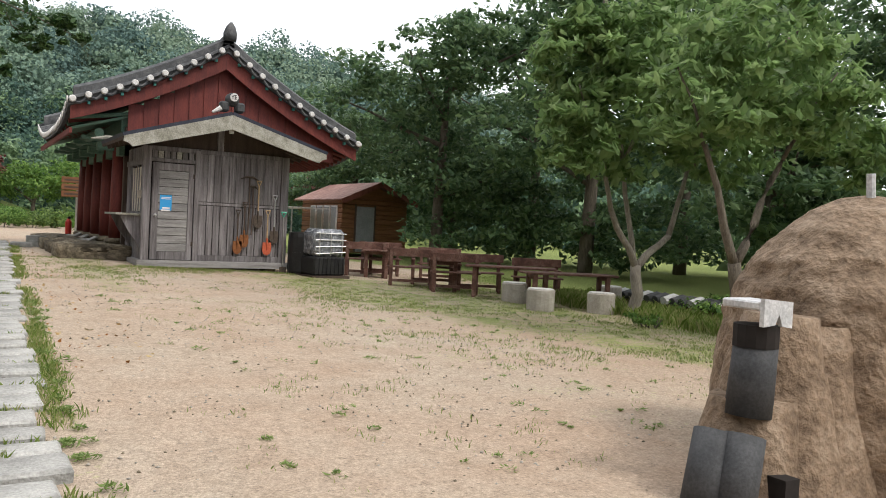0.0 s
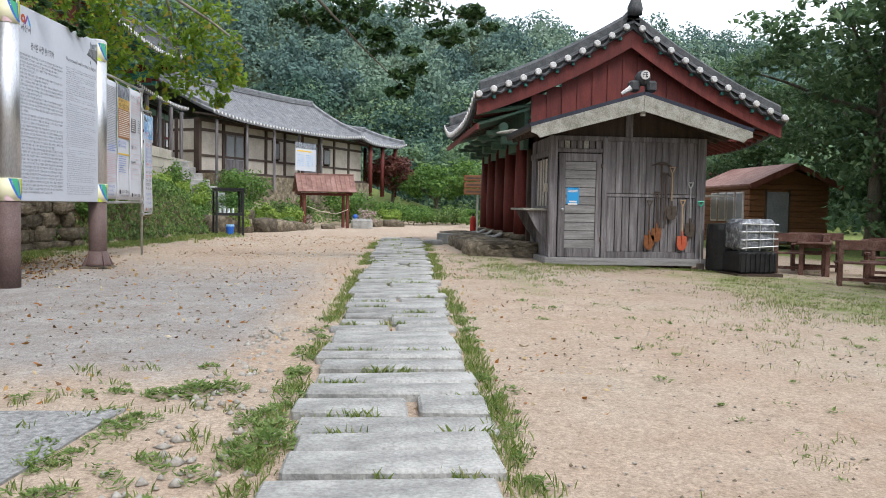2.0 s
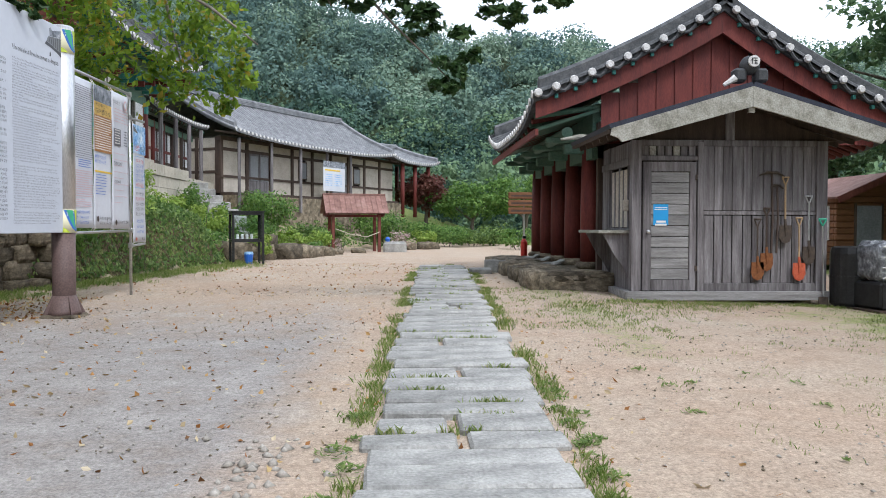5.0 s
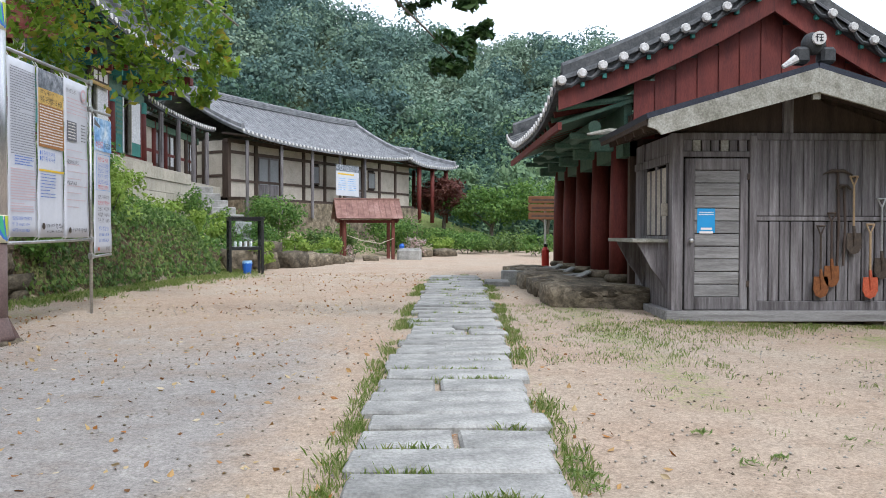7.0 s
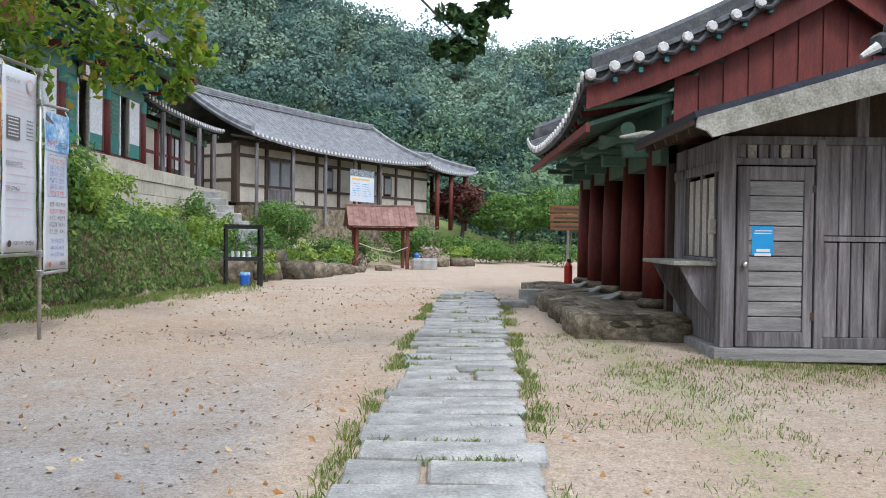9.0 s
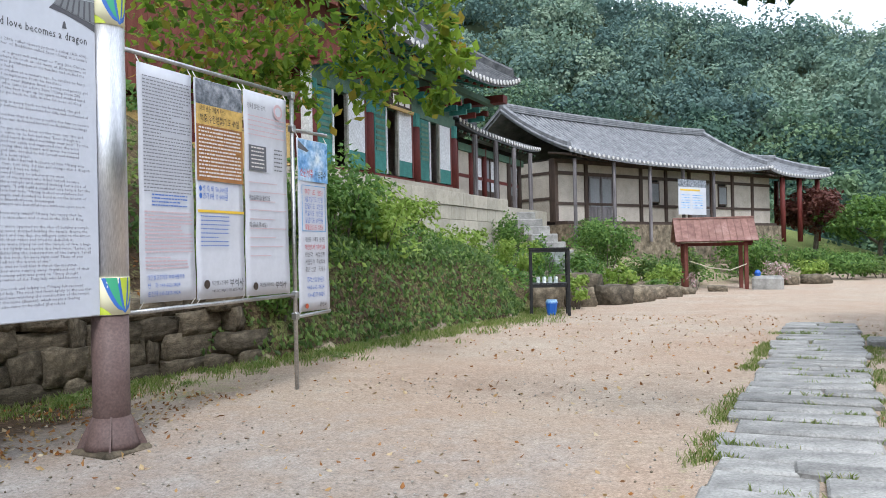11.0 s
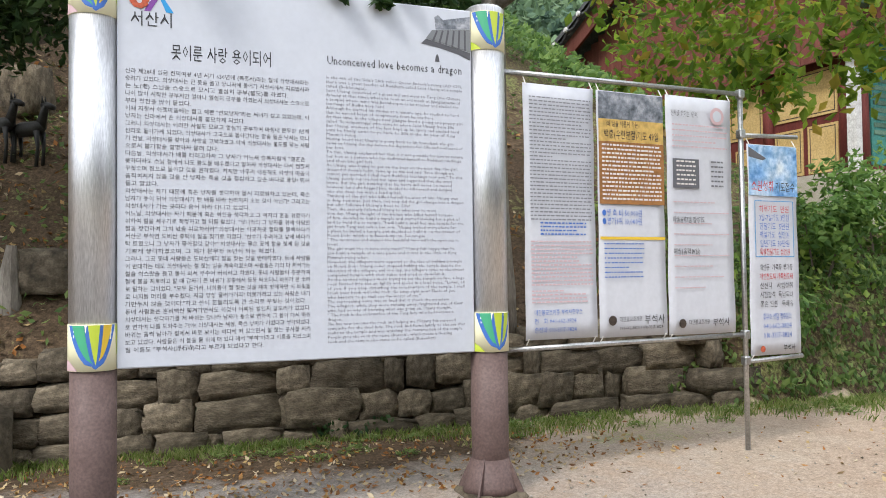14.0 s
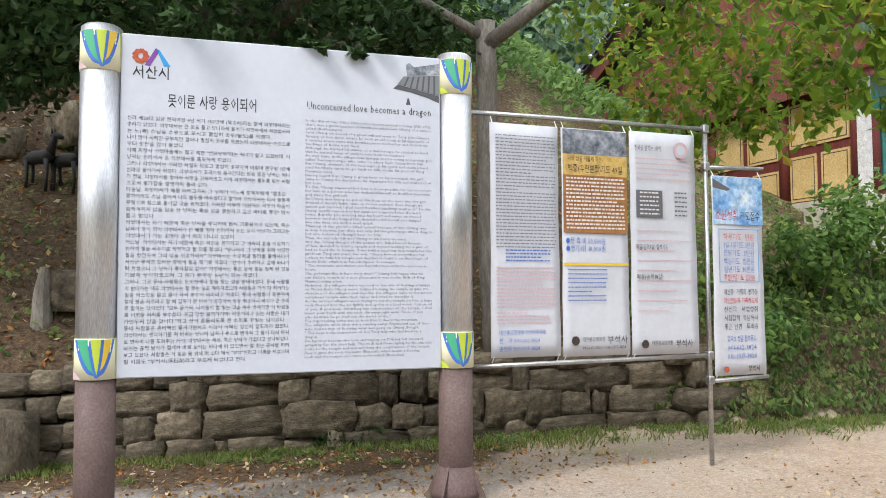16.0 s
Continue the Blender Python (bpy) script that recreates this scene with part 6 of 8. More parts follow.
for k in range(7):
    y = 35.3 + 1.35 * k
    part("post", one_tube([AB @ Vector((-10.9, y, 3.3)), AB @ Vector((-10.9, y, 5.5))], 0.12, 10), REDWOOD if k < 4 else DARKWOOD, an, "round timber post", smooth=True)
    if k < 6:
        if k in (0, 1, 4):
            for z0, z1 in ((3.35, 4.3), (4.42, 5.2)):
                part("plaster_panel", one_box(-10.95, -10.9, y + 0.1, y + 1.25, z0, z1, m=AB), PLASTER, an)
        else:
            for q in range(2):
                dr = part("door", one_box(-10.95, -10.9, y + 0.15 + 0.55 * q, y + 0.62 + 0.55 * q, 3.35, 5.2, m=AB), DARKWOOD, an, "dark timber lattice door")
                part("door_pane", one_box(-10.9, -10.89, y + 0.21 + 0.55 * q, y + 0.56 + 0.55 * q, 3.95, 5.1, m=AB), PAPER if q else GREYDOOR, dr)
        part("rail", one_box(-10.96, -10.88, y + 0.1, y + 1.25, 4.3, 4.42, m=AB), REDWOOD, an)
part("beam", one_box(-11.0, -10.8, 35.2, 43.8, 5.2, 5.45, m=AB), GREENPAINT, an, "green painted beam")
for k in range(28):
    y = 35.4 + 0.3 * k
    part("rafter", one_tube([AB @ Vector((-11.2, y, 5.95)), AB @ Vector((-10.2, y, 5.6))], 0.05, 6), GREENPAINT if k % 2 else DARKWOOD, an)
for k in range(4):
    part("thin_post", one_tube([AB @ Vector((-10.1, 36.5 + 2.0 * k, 3.2)), AB @ Vector((-10.1, 36.5 + 2.0 * k, 5.6))], 0.09, 8), GREYWOOD, an, "grey prop post")
# stone steps up to the long building
steps = thing("garden_steps", -6.4, 36.5, 0.3, 0, "steep garden steps of pale cut stone", "steps", kind="structure")
for k in range(10):
    part("step", one_box(-0.5, 0.5, -0.22, 0.22, -0.3, 0.14, m=pose(0.35 - 0.42 * k, -0.6 + 0.5 * k, 0.1 + 0.29 * k, 0, 0, 38), bevel=0.03), STONE, steps)

# ---- display case ----
gz = float(ground_base(-5.6, 29.4))
case = thing("display_case", -5.55, 29.4, gz, 18, "black framed glass display case on legs", "display case")
for sx in (-1, 1):
    for sy in (-1, 1):
        part("leg", one_box(sx * 0.42 - 0.035, sx * 0.42 + 0.035, sy * 0.4 - 0.035, sy * 0.4 + 0.035, -0.03, 1.5, bevel=0.006), BLACKMETAL, case)
for z in (0.68, 1.47):
    for sy in (-1, 1):
        part("rail", one_box(-0.385, 0.385, sy * 0.4 - 0.03, sy * 0.4 + 0.03, z - 0.035, z + 0.035), BLACKMETAL, case)
    for sx in (-1, 1):
        part("rail", one_box(sx * 0.42 - 0.03, sx * 0.42 + 0.03, -0.365, 0.365, z - 0.035, z + 0.035), BLACKMETAL, case)
part("top", one_box(-0.48, 0.48, -0.46, 0.46, 1.507, 1.54), BLACKMETAL, case)
part("shelf", one_box(-0.38, 0.38, -0.36, 0.36, 0.715, 0.735), BLACKMETAL, case)
for sy in (-1, 1):
    g = part("pane", one_box(-0.38, 0.38, sy * 0.4 - 0.003, sy * 0.4 + 0.003, 0.74, 1.43), GLASS, case)
    g.visible_shadow = False
for sx in (-1, 1):
    g = part("pane", one_box(sx * 0.42 - 0.003, sx * 0.42 + 0.003, -0.36, 0.36, 0.74, 1.43), GLASS, case)
    g.visible_shadow = False
part("mullion", one_box(0.4, 0.44, -0.02, 0.02, 0.72, 1.44), BLACKMETAL, case)
for k in range(4):
    t = thing("candle_jar", -5.8 + 0.13 * k, 29.35 + 0.04 * k, gz + 0.735, 0, "small white candle jar in the case", "jar", "jars in the case")
    part("jar", one_tube([(0, 0, 0), (0, 0, 0.11), (0, 0, 0.14)], [0.04, 0.042, 0.03], 10), PAPER, t)
bk = thing("blue_bucket", -5.45, 29.2, gz, 0, "blue plastic bucket under the display case", "bucket")
part("pail", one_tube([(0, 0, 0), (0, 0, 0.3)], [0.1, 0.14], 12), BLUEPLASTIC, bk)
part("lining", one_tube([(0, 0, 0.28), (0, 0, 0.36)], [0.145, 0.12], 9), SKYINK, bk)

# ---- well shelter ----
kz = float(ground_base(-3.3, 44.4))
ks = thing("well_shelter", -3.35, 44.4, kz, 14, "small open shelter with faded red sheet roof", "shelter")
for sx in (-1, 1):
    for sy in (-0.55, 0.55):
        part("post", one_box(sx * 1.1 - 0.07, sx * 1.1 + 0.07, sy - 0.07, sy + 0.07, -0.05, 1.75, bevel=0.01), REDPLANK, ks)
    part("gable_board", prism(bmesh.new(), [(-0.85, 0), (0.85, 0), (0, 0.85)], 0.05, Matrix.Translation((sx * 1.32, 0, 1.72)) @ Matrix.Rotation(math.pi / 2, 4, "Z")), REDWOOD, ks)
for sy in (-1, 1):
    R = Matrix.Translation((0, 0, 2.72)) @ Matrix.Rotation(-sy * math.atan2(0.95, 1.0), 4, "X")
    for k in range(12):
        a = -1.5 + 0.25 * k
        part("roof_strip", one_box(a, a + 0.243, min(0, sy * 1.3), max(0, sy * 1.3), 0.0, 0.035, m=R), TINROOF, ks)
        part("seam", one_box(a - 0.012, a + 0.012, min(0, sy * 1.3), max(0, sy * 1.3), 0.035, 0.06, m=R), TINROOF, ks)
part("ridge_cap", one_box(-1.5, 1.5, -0.1, 0.1, 2.72, 2.78), TINROOF, ks)
for sy in (-0.55, 0.55):
    part("beam", one_box(-1.3, 1.3, sy - 0.06, sy + 0.06, 1.66, 1.78), REDWOOD, ks)
part("rope", one_tube([(-1.0, -0.62, 1.1), (-0.3, -0.62, 0.85), (0.5, -0.62, 0.72), (1.1, -0.62, 0.95)], 0.02, 6), ROPE, ks)
bs = thing("stone_basin", -1.4, 43.9, kz, 0, "grey stone water basin beside the shelter", "basin")
part("basin", one_box(-0.55, 0.55, -0.4, 0.4, -0.1, 0.5, bevel=0.1), STONE, bs)
pt = thing("blue_kettle", -1.75, 44.0, kz + 0.5, 0, "small blue kettle on the basin", "kettle")
part("pot", one_tube([(0, 0, 0), (0, 0, 0.12), (0, 0, 0.22)], [0.1, 0.13, 0.06], 10), BLUEPLASTIC, pt)
# roadside things by the pillars
fx = thing("fire_extinguisher", 2.25, 26.85, 0.52, 0, "red fire extinguisher on the platform", "extinguisher")
part("cylinder", one_tube([(0, 0, 0), (0, 0, 0.4), (0, 0, 0.48)], [0.09, 0.09, 0.04], 12), REDPLASTIC, fx)
part("valve", one_box(-0.03, 0.05, -0.02, 0.02, 0.48, 0.55), BLACKMETAL, fx)
wsn = thing("wooden_signpost", 3.2, 33.4, 0.25, 0, "wooden sign boards on a steel post", "signpost")
part("post", one_tube([(0, 0, -0.1), (0, 0, 2.2)], 0.04, 8), PIPE, wsn)
for k in range(3):
    part("board", one_box(-0.55, 0.55, -0.07, -0.04, 1.5 + 0.26 * k, 1.73 + 0.26 * k, bevel=0.02), CABINWOOD, wsn)
    part("print_line", one_box(-0.45, 0.45, -0.074, -0.07, 1.58 + 0.26 * k, 1.64 + 0.26 * k), DARKWOOD, wsn)

# ---- clay kiln ----
kiln = thing("clay_kiln", 4.98, 3.6, -0.22, 0, "domed clay kiln with a rough cracked surface", "kiln")
prof = [(0.99, -0.1), (1.0, 0.4), (0.97, 0.85), (0.88, 1.22), (0.74, 1.44), (0.58, 1.6), (0.4, 1.75), (0.2, 1.85), (0.02, 1.88)]
na, nr = 120, 70
P = np.zeros((nr, na + 1, 3))
rr = np.interp(np.linspace(0, 8, nr), range(9), [p[0] for p in prof])
zz = np.interp(np.linspace(0, 8, nr), range(9), [p[1] for p in prof])
for i in range(nr):
    for j in range(na + 1):
        a = math.tau * (j % na) / na
        p = Vector((rr[i] * math.cos(a), rr[i] * math.sin(a), zz[i]))
        q = noise.fractal(Vector((p.x * 3, p.y * 3, p.z * 9)), 1.0, 2.0, 4)
        s = noise.noise(p * 1.2)
        d = 1 + (0.04 * q * min(1, max(0, (zz[i] - 0.55) * 2)) + 0.012 * q + 0.02 * s) * (rr[i] > 0.1)
        P[i, j] = (p.x * d, p.y * d, p.z + 0.015 * s)
link("dome", grid_mesh("dome", P), CLAY, kiln, "cracked tan clay dome")
# chimney of round tiles at its side
FX, FYK = 3.36 - 4.98, 3.32 - 3.6
for px_, r0, r1, hh in ((0.12, 0.36, 0.25, 0.58), (0.42, 0.5, 0.22, 1.06), (0.72, 0.6, 0.34, 1.0)):
    bm = bmesh.new()
    tube(bm, [(FX + px_ + 0.04 * q, FYK + 0.04 + 0.3 * max(0, px_ - 0.2), -0.1 + (hh + 0.1) * q) for q in np.linspace(0, 1, 9).tolist()], [r0 + (r1 - r0) * q for q in np.linspace(0, 1, 9).tolist()], 24)
    for v in bm.verts:
        v.co += 0.03 * noise.noise_vector(v.co * 4)
    part("flue_base", bm, CLAY, kiln, "clay base built round the flue", smooth=True)
part("flue_tile", one_tube([(FX + 0.0, FYK - 0.06, 0.5), (FX + 0.04, FYK - 0.06, 0.97)], [0.135, 0.125], 16), DARKTILE, kiln, "charcoal round flue tile", smooth=True)
part("flue_cap", prism(bmesh.new(), [(-0.12, 1.03), (-0.02, 1.04), (0.01, 1.1), (0.045, 1.03), (0.13, 1.02), (0.13, 1.17), (-0.12, 1.19)], 0.03, Matrix.Translation((FX + 0.03, FYK - 0.2, 0))), WHITESTONE, kiln, "white notched plate capping the flue")
part("flue_cap_top", one_box(FX - 0.09, FX + 0.16, FYK - 0.168, FYK + 0.1, 1.12, 1.17, bevel=0.01), WHITESTONE, kiln)
# near-black plug paints the shade in the flue's mouth
part("flue_mouth", one_tube([(FX + 0.03, FYK - 0.06, 0.9), (FX + 0.03, FYK - 0.06, 1.03)], 0.13, 14), SHADE_BLACK, kiln)
for k, (a, b2) in enumerate(((0.0, -0.33), (-0.17, -0.2))):
    part("cover_tile", one_tube([(FX - 0.3 + a * 0.6, FYK + b2 + 0.1, 0.0), (FX - 0.16 + a * 0.5, FYK + b2 + 0.16, 0.42)], 0.12, 14), DARKTILE, kiln, "charcoal clay tile leaning on the kiln", smooth=True)
part("ash_door", one_box(FX - 0.02, FX + 0.1, FYK - 0.35, FYK - 0.2, -0.08, 0.2), SHADE_BLACK, kiln)
part("stub_pipe", one_tube([(-0.15, -0.1, 1.85), (-0.17, -0.1, 2.02)], 0.03, 8), WHITESTONE, kiln)

# ---- log cabin ----
cb = thing("log_cabin", 14.16, 32.3, 0.1, 0, "small orange brown log cabin with red roof", "cabin")
CB = Matrix.Translation((-13.4, -30.5, -0.1))
for k in range(11):
    z = 0.1 + 0.2 * k
    part("log_board", one_box(11.9, 14.9, 28.6, 28.75, z, z + 0.19, m=CB, bevel=0.03), CABINWOOD, cb)
    part("log_board", one_box(11.9, 12.05, 28.75, 33.0, z, z + 0.19, m=CB, bevel=0.03), CABINWOOD, cb)
part("body", one_box(12.06, 14.9, 28.76, 33, 0.1, 2.3, m=CB), CABINWOOD, cb)
part("gable", prism(bmesh.new(), [(11.9, 2.3), (14.9, 2.3), (13.4, 2.85)], 0.12, CB @ Matrix.Translation((0, 28.62, 0))), CABINWOOD, cb)
part("door", one_box(12.55, 13.35, 28.55, 28.6, 0.15, 2.0, m=CB, bevel=0.01), GREYDOOR, cb, "plain grey metal door")
part("door_trim", one_box(12.48, 12.55, 28.56, 28.6, 0.15, 2.07, m=CB), DARKWOOD, cb)
part("door_trim", one_box(13.35, 13.42, 28.56, 28.6, 0.15, 2.07, m=CB), DARKWOOD, cb)
for k in range(4):
    wf = part("window", one_box(11.85, 11.9, 29.0 + 0.75 * k, 29.6 + 0.75 * k, 0.9, 2.0, m=CB), MORTAR, cb, "white framed window")
    part("pane", one_box(11.84, 11.85, 29.06 + 0.75 * k, 29.54 + 0.75 * k, 0.96, 1.94, m=CB), GREYDOOR, wf)
for sgn in (-1, 1):
    R = CB @ Matrix.Translation((13.4, 0, 2.98)) @ Euler((0, sgn * math.atan2(0.76, 1.7), 0)).to_matrix().to_4x4()
    a, b2 = (0, 1.9) if sgn > 0 else (-1.9, 0)
    part("roof", one_box(a, b2, 28.1, 33.4, 0, 0.06, m=R), TINROOF, cb, "faded red shingle roof")
    part("fascia", one_box(a, b2, 28.06, 28.1, -0.14, 0.05, m=R), REDPLANK, cb)
aw = thing("awning_frame", 11.6, 33.2, 0.1, 0, "pale sheet awning beside the cabin", "awning")
part("sheet", one_box(-0.8, 0.85, -2.0, 1.5, 1.72, 1.76), MORTAR, aw)
for sy in (-1.9, 0, 1.4):
    part("post", one_tube([(-0.7, sy, -0.1), (-0.7, sy, 1.72)], 0.03, 8), PIPE, aw)


# ---- benches, tables and stools ----
def bench(x, y, rz, proto=[]):
    z = float(ground_base(x, y))
    if proto:
        return copy_thing(proto[0], pose(x, y, z, 0, 0, rz))
    t = thing("garden_bench", x, y, z, rz, "red-brown wooden bench with a plank backrest", "bench", "benches in the yard")
    for sx in (-0.46, 0.46):
        part("front_leg", one_box(sx - 0.04, sx + 0.04, -0.22, -0.14, -0.04, 0.42, bevel=0.008), BENCHWOOD, t)
        part("back_leg", one_box(sx - 0.04, sx + 0.04, 0.16, 0.24, -0.04, 0.86, bevel=0.008), BENCHWOOD, t)
        part("foot_rail", one_box(sx - 0.03, sx + 0.03, -0.14, 0.16, 0.1, 0.17), BENCHWOOD, t)
        part("armrest", one_box(sx - 0.045, sx + 0.045, -0.24, 0.16, 0.58, 0.62), BENCHWOOD, t)
    for k in range(3):
        part("seat_plank", one_box(-0.56, 0.56, -0.24 + 0.14 * k, -0.12 + 0.14 * k, 0.42, 0.455, bevel=0.006), BENCHWOOD, t)
    part("backrest", one_box(-0.56, 0.56, 0.13, 0.16, 0.68, 0.86, bevel=0.006), BENCHWOOD, t)
    part("stretcher", one_box(-0.42, 0.42, -0.01, 0.04, 0.1, 0.16), BENCHWOOD, t)
    proto.append(t)
    return t


def table(x, y, rz, proto=[]):
    z = float(ground_base(x, y))
    if proto:
        return copy_thing(proto[0], pose(x, y, z, 0, 0, rz))
    t = thing("garden_table", x, y, z, rz, "long weathered red-brown plank table", "table", "tables in the yard")
    for k in range(4):
        part("top_plank", one_box(-0.95, 0.95, -0.34 + 0.17 * k, -0.18 + 0.17 * k, 0.66, 0.7, bevel=0.006), BENCHWOOD, t)
    for sx in (-0.75, 0.75):
        for sy in (-0.25, 0.25):
            part("leg", one_box(sx - 0.045, sx + 0.045, sy - 0.045, sy + 0.045, -0.04, 0.66, bevel=0.008), BENCHWOOD, t)
        part("cross_rail", one_box(sx - 0.03, sx + 0.03, -0.3, 0.3, 0.58, 0.66), BENCHWOOD, t)
    proto.append(t)
    return t


for x, y, rz in ((8.25, 16.3, 152), (8.75, 15.2, 148), (9.15, 16.9, -28), (9.7, 15.7, -30), (8.2, 18.6, 152), (9.0, 19.4, -25), (10.6, 14.7, -28), (10.1, 18.2, 150)):
    bench(x, y, rz)
for x, y, rz in ((8.95, 16.1, 62), (9.5, 14.2, -35), (8.7, 18.9, 60), (10.0, 12.9, -22)):
    table(x, y, rz)


def stool(x, y, proto=[]):
    z = float(ground_base(x, y))
    if proto:
        return copy_thing(proto[0], pose(x, y, z, 0, 0, x * 40))
    t = thing("round_stool", x, y, z, 0, "round stained concrete stool in the grass", "stool", "round stools")
    part("drum", one_tube([(0, 0, -0.05), (0, 0, 0.38), (0, 0, 0.4)], [0.26, 0.27, 0.25], 20), CONCRETE, t)
    part("rim", one_tube([(0, 0, 0.385), (0, 0, 0.415)], 0.24, 20), MORTAR, t)
    proto.append(t)
    return t


for x, y in ((8.9, 12.35), (9.2, 13.6), (10.1, 12.0), (11.5, 13.3)):
    stool(x, y)
lw = thing("low_tile_wall", 12.0, 10, -0.3, 0, "low stone wall capped with grey tiles", "low wall", kind="structure")
part("core", one_box(-0.15, 0.15, -4.5, 3.6, -0.1, 0.3), ROCK, lw)
for k in range(34):
    y = -4.4 + 0.235 * k
    part("cap_tile", one_tube([(-0.28, y, 0.33), (0, y, 0.4), (0.28, y, 0.33)], 0.09, 8), DARKTILE if k % 3 else WHITESTONE, lw)


# ---- trees ----
def limb(bm, a, b, r0, r1, n=7, wob=0.12, sag=0.0):
    a, b = Vector(a), Vector(b)
    pts, rad = [], []
    for k in range(n):
        q = k / (n - 1)
        p = a.lerp(b, q) + wob * noise.noise_vector(a * 0.7 + Vector((q * 2.3, b.x, b.z))) * math.sin(math.pi * q) + Vector((0, 0, -sag * q * q))
        pts.append(p)
        rad.append(r0 + (r1 - r0) * q)
    tube(bm, pts, rad, 8)
    return pts


def tree(name, base, trunk, clumps, leafmat, bark, label, size, per, droop=0.2, flat=0.6):
    """trunk: limbs (from, to, r0, r1); clumps: centre and radii of leaf masses."""
    t = thing(name, *base, 0, label, "tree")
    o = Vector(base)
    for k, (a, b2, r0, r1) in enumerate(trunk):
        bm = bmesh.new()
        limb(bm, Vector(a) - o, Vector(b2) - o, r0, r1)
        part("trunk" if k == 0 else "limb", bm, bark, t, smooth=True)
    C, O = [], []
    for c, r, n in clumps:
        sub = max(3, n // per)
        cs, _ = ball_points(sub, np.array(c) - np.array(base), np.array(r) * 0.85, 0.35)
        for q in cs:
            k = RNG.uniform(0.18, 0.34) * np.mean(r)
            p, d = ball_points(per, q, (k * 1.2, k * 1.2, k * flat), 0.1)
            C.append(p)
            O.append(d * 0.4 + np.array((0, 0, 0.8)))
    crown = link("crown", leaf_mesh("crown", np.concatenate(C), size, np.concatenate(O), droop), leafmat, t)
    tagged(crown, kind="stuff")
    return t


g0 = float(ground_base(10.54, 11.6))
tree("cherry_tree", (10.54, 11.6, g0), [((10.54, 11.6, g0 - 0.1), (10.56, 11.6, 0.75), 0.12, 0.1), ((10.56, 11.6, 0.7), (9.85, 11.6, 1.8), 0.075, 0.05), ((9.86, 11.6, 1.75), (9.6, 11.8, 3.6), 0.05, 0.025), ((10.56, 11.6, 0.72), (11.5, 11.7, 1.35), 0.08, 0.06), ((11.48, 11.7, 1.3), (12.3, 11.8, 3.3), 0.06, 0.03), ((10.5, 11.6, 0.8), (10.4, 12.1, 3.4), 0.06, 0.03), ((9.7, 11.7, 2.6), (8.6, 11.2, 3.9), 0.035, 0.012), ((12.2, 11.8, 2.8), (13.4, 11.3, 4.0), 0.035, 0.012), ((10.4, 11.9, 2.8), (11.0, 11.2, 4.9), 0.035, 0.012)],
     [((10.1, 11.6, 3.7), (1.9, 1.6, 1.5), 2852), ((12.2, 11.3, 3.5), (1.9, 1.6, 1.3), 2480), ((8.6, 11.4, 3.0), (0.75, 1.0, 1.0), 806), ((9.0, 11.6, 4.5), (1.2, 1.2, 0.9), 1054), ((11.2, 11.6, 5.2), (2.2, 1.7, 1.4), 2232), ((13.6, 10.8, 4.6), (1.6, 1.5, 1.4), 1488), ((9.4, 11.6, 5.3), (1.3, 1.2, 1.0), 930)], LEAF_CHERRY, PALEBARK, "forked young tree with fresh green leaves", 0.23, 30, 0.7, flat=0.45)
g0 = float(ground_base(8.95, 7.83))
tree("cherry_tree", (8.95, 7.83, g0), [((8.95, 7.83, g0 - 0.1), (8.75, 7.83, 1.0), 0.11, 0.09), ((8.76, 7.83, 0.95), (8.1, 7.9, 2.6), 0.07, 0.035), ((8.76, 7.83, 0.95), (9.6, 7.7, 2.7), 0.07, 0.035), ((8.2, 7.9, 2.4), (7.6, 8.0, 3.6), 0.03, 0.012), ((9.5, 7.7, 2.5), (10.2, 7.4, 3.8), 0.03, 0.012)],
     [((8.3, 7.9, 3.2), (1.3, 1.2, 0.8), 1200), ((9.9, 7.6, 3.3), (1.4, 1.2, 0.8), 1250), ((9.0, 7.8, 4.1), (1.6, 1.3, 0.7), 1100), ((10.9, 7.2, 2.7), (0.9, 0.9, 0.6), 800)], LEAF_CHERRY, BARK, "young tree in the grass with fresh green leaves", 0.2, 30, 0.7, flat=0.45)
tree("canopy_tree", (12.6, 5.0, -0.3), [((12.6, 5.0, -0.5), (12.4, 5.3, 4.6), 0.2, 0.14), ((12.4, 5.3, 4.2), (8.6, 8.2, 5.6), 0.09, 0.03), ((12.4, 5.3, 4.4), (6.0, 10.2, 6.2), 0.09, 0.02)],
     [((6.6, 9.9, 5.75), (1.2, 0.9, 0.22), 420), ((8.4, 8.6, 5.6), (1.5, 1.2, 0.3), 600), ((10.6, 7.0, 5.7), (1.8, 1.6, 0.5), 700), ((5.4, 10.4, 6.1), (0.8, 0.6, 0.2), 220)], LEAF_DARK, BARK, "tall tree reaching over the yard with flat leafy sprays", 0.15, 30, 0.3, flat=0.3)
dark = [((14.5, 26.0), 9.6, 5.3), ((20.0, 27.5), 14.0, 5.2), ((17.0, 20.5), 11.5, 4.0), ((21.5, 16.5), 13.0, 5.0), ((17.0, 13.6), 8.0, 3.4), ((20.5, 9.5), 11.0, 4.6), ((17.0, 5.8), 7.0, 3.3), ((23, 22), 13.0, 5.4), ((16.5, 38.0), 7.5, 4.0), ((19.5, 33), 7.0, 4.0)]
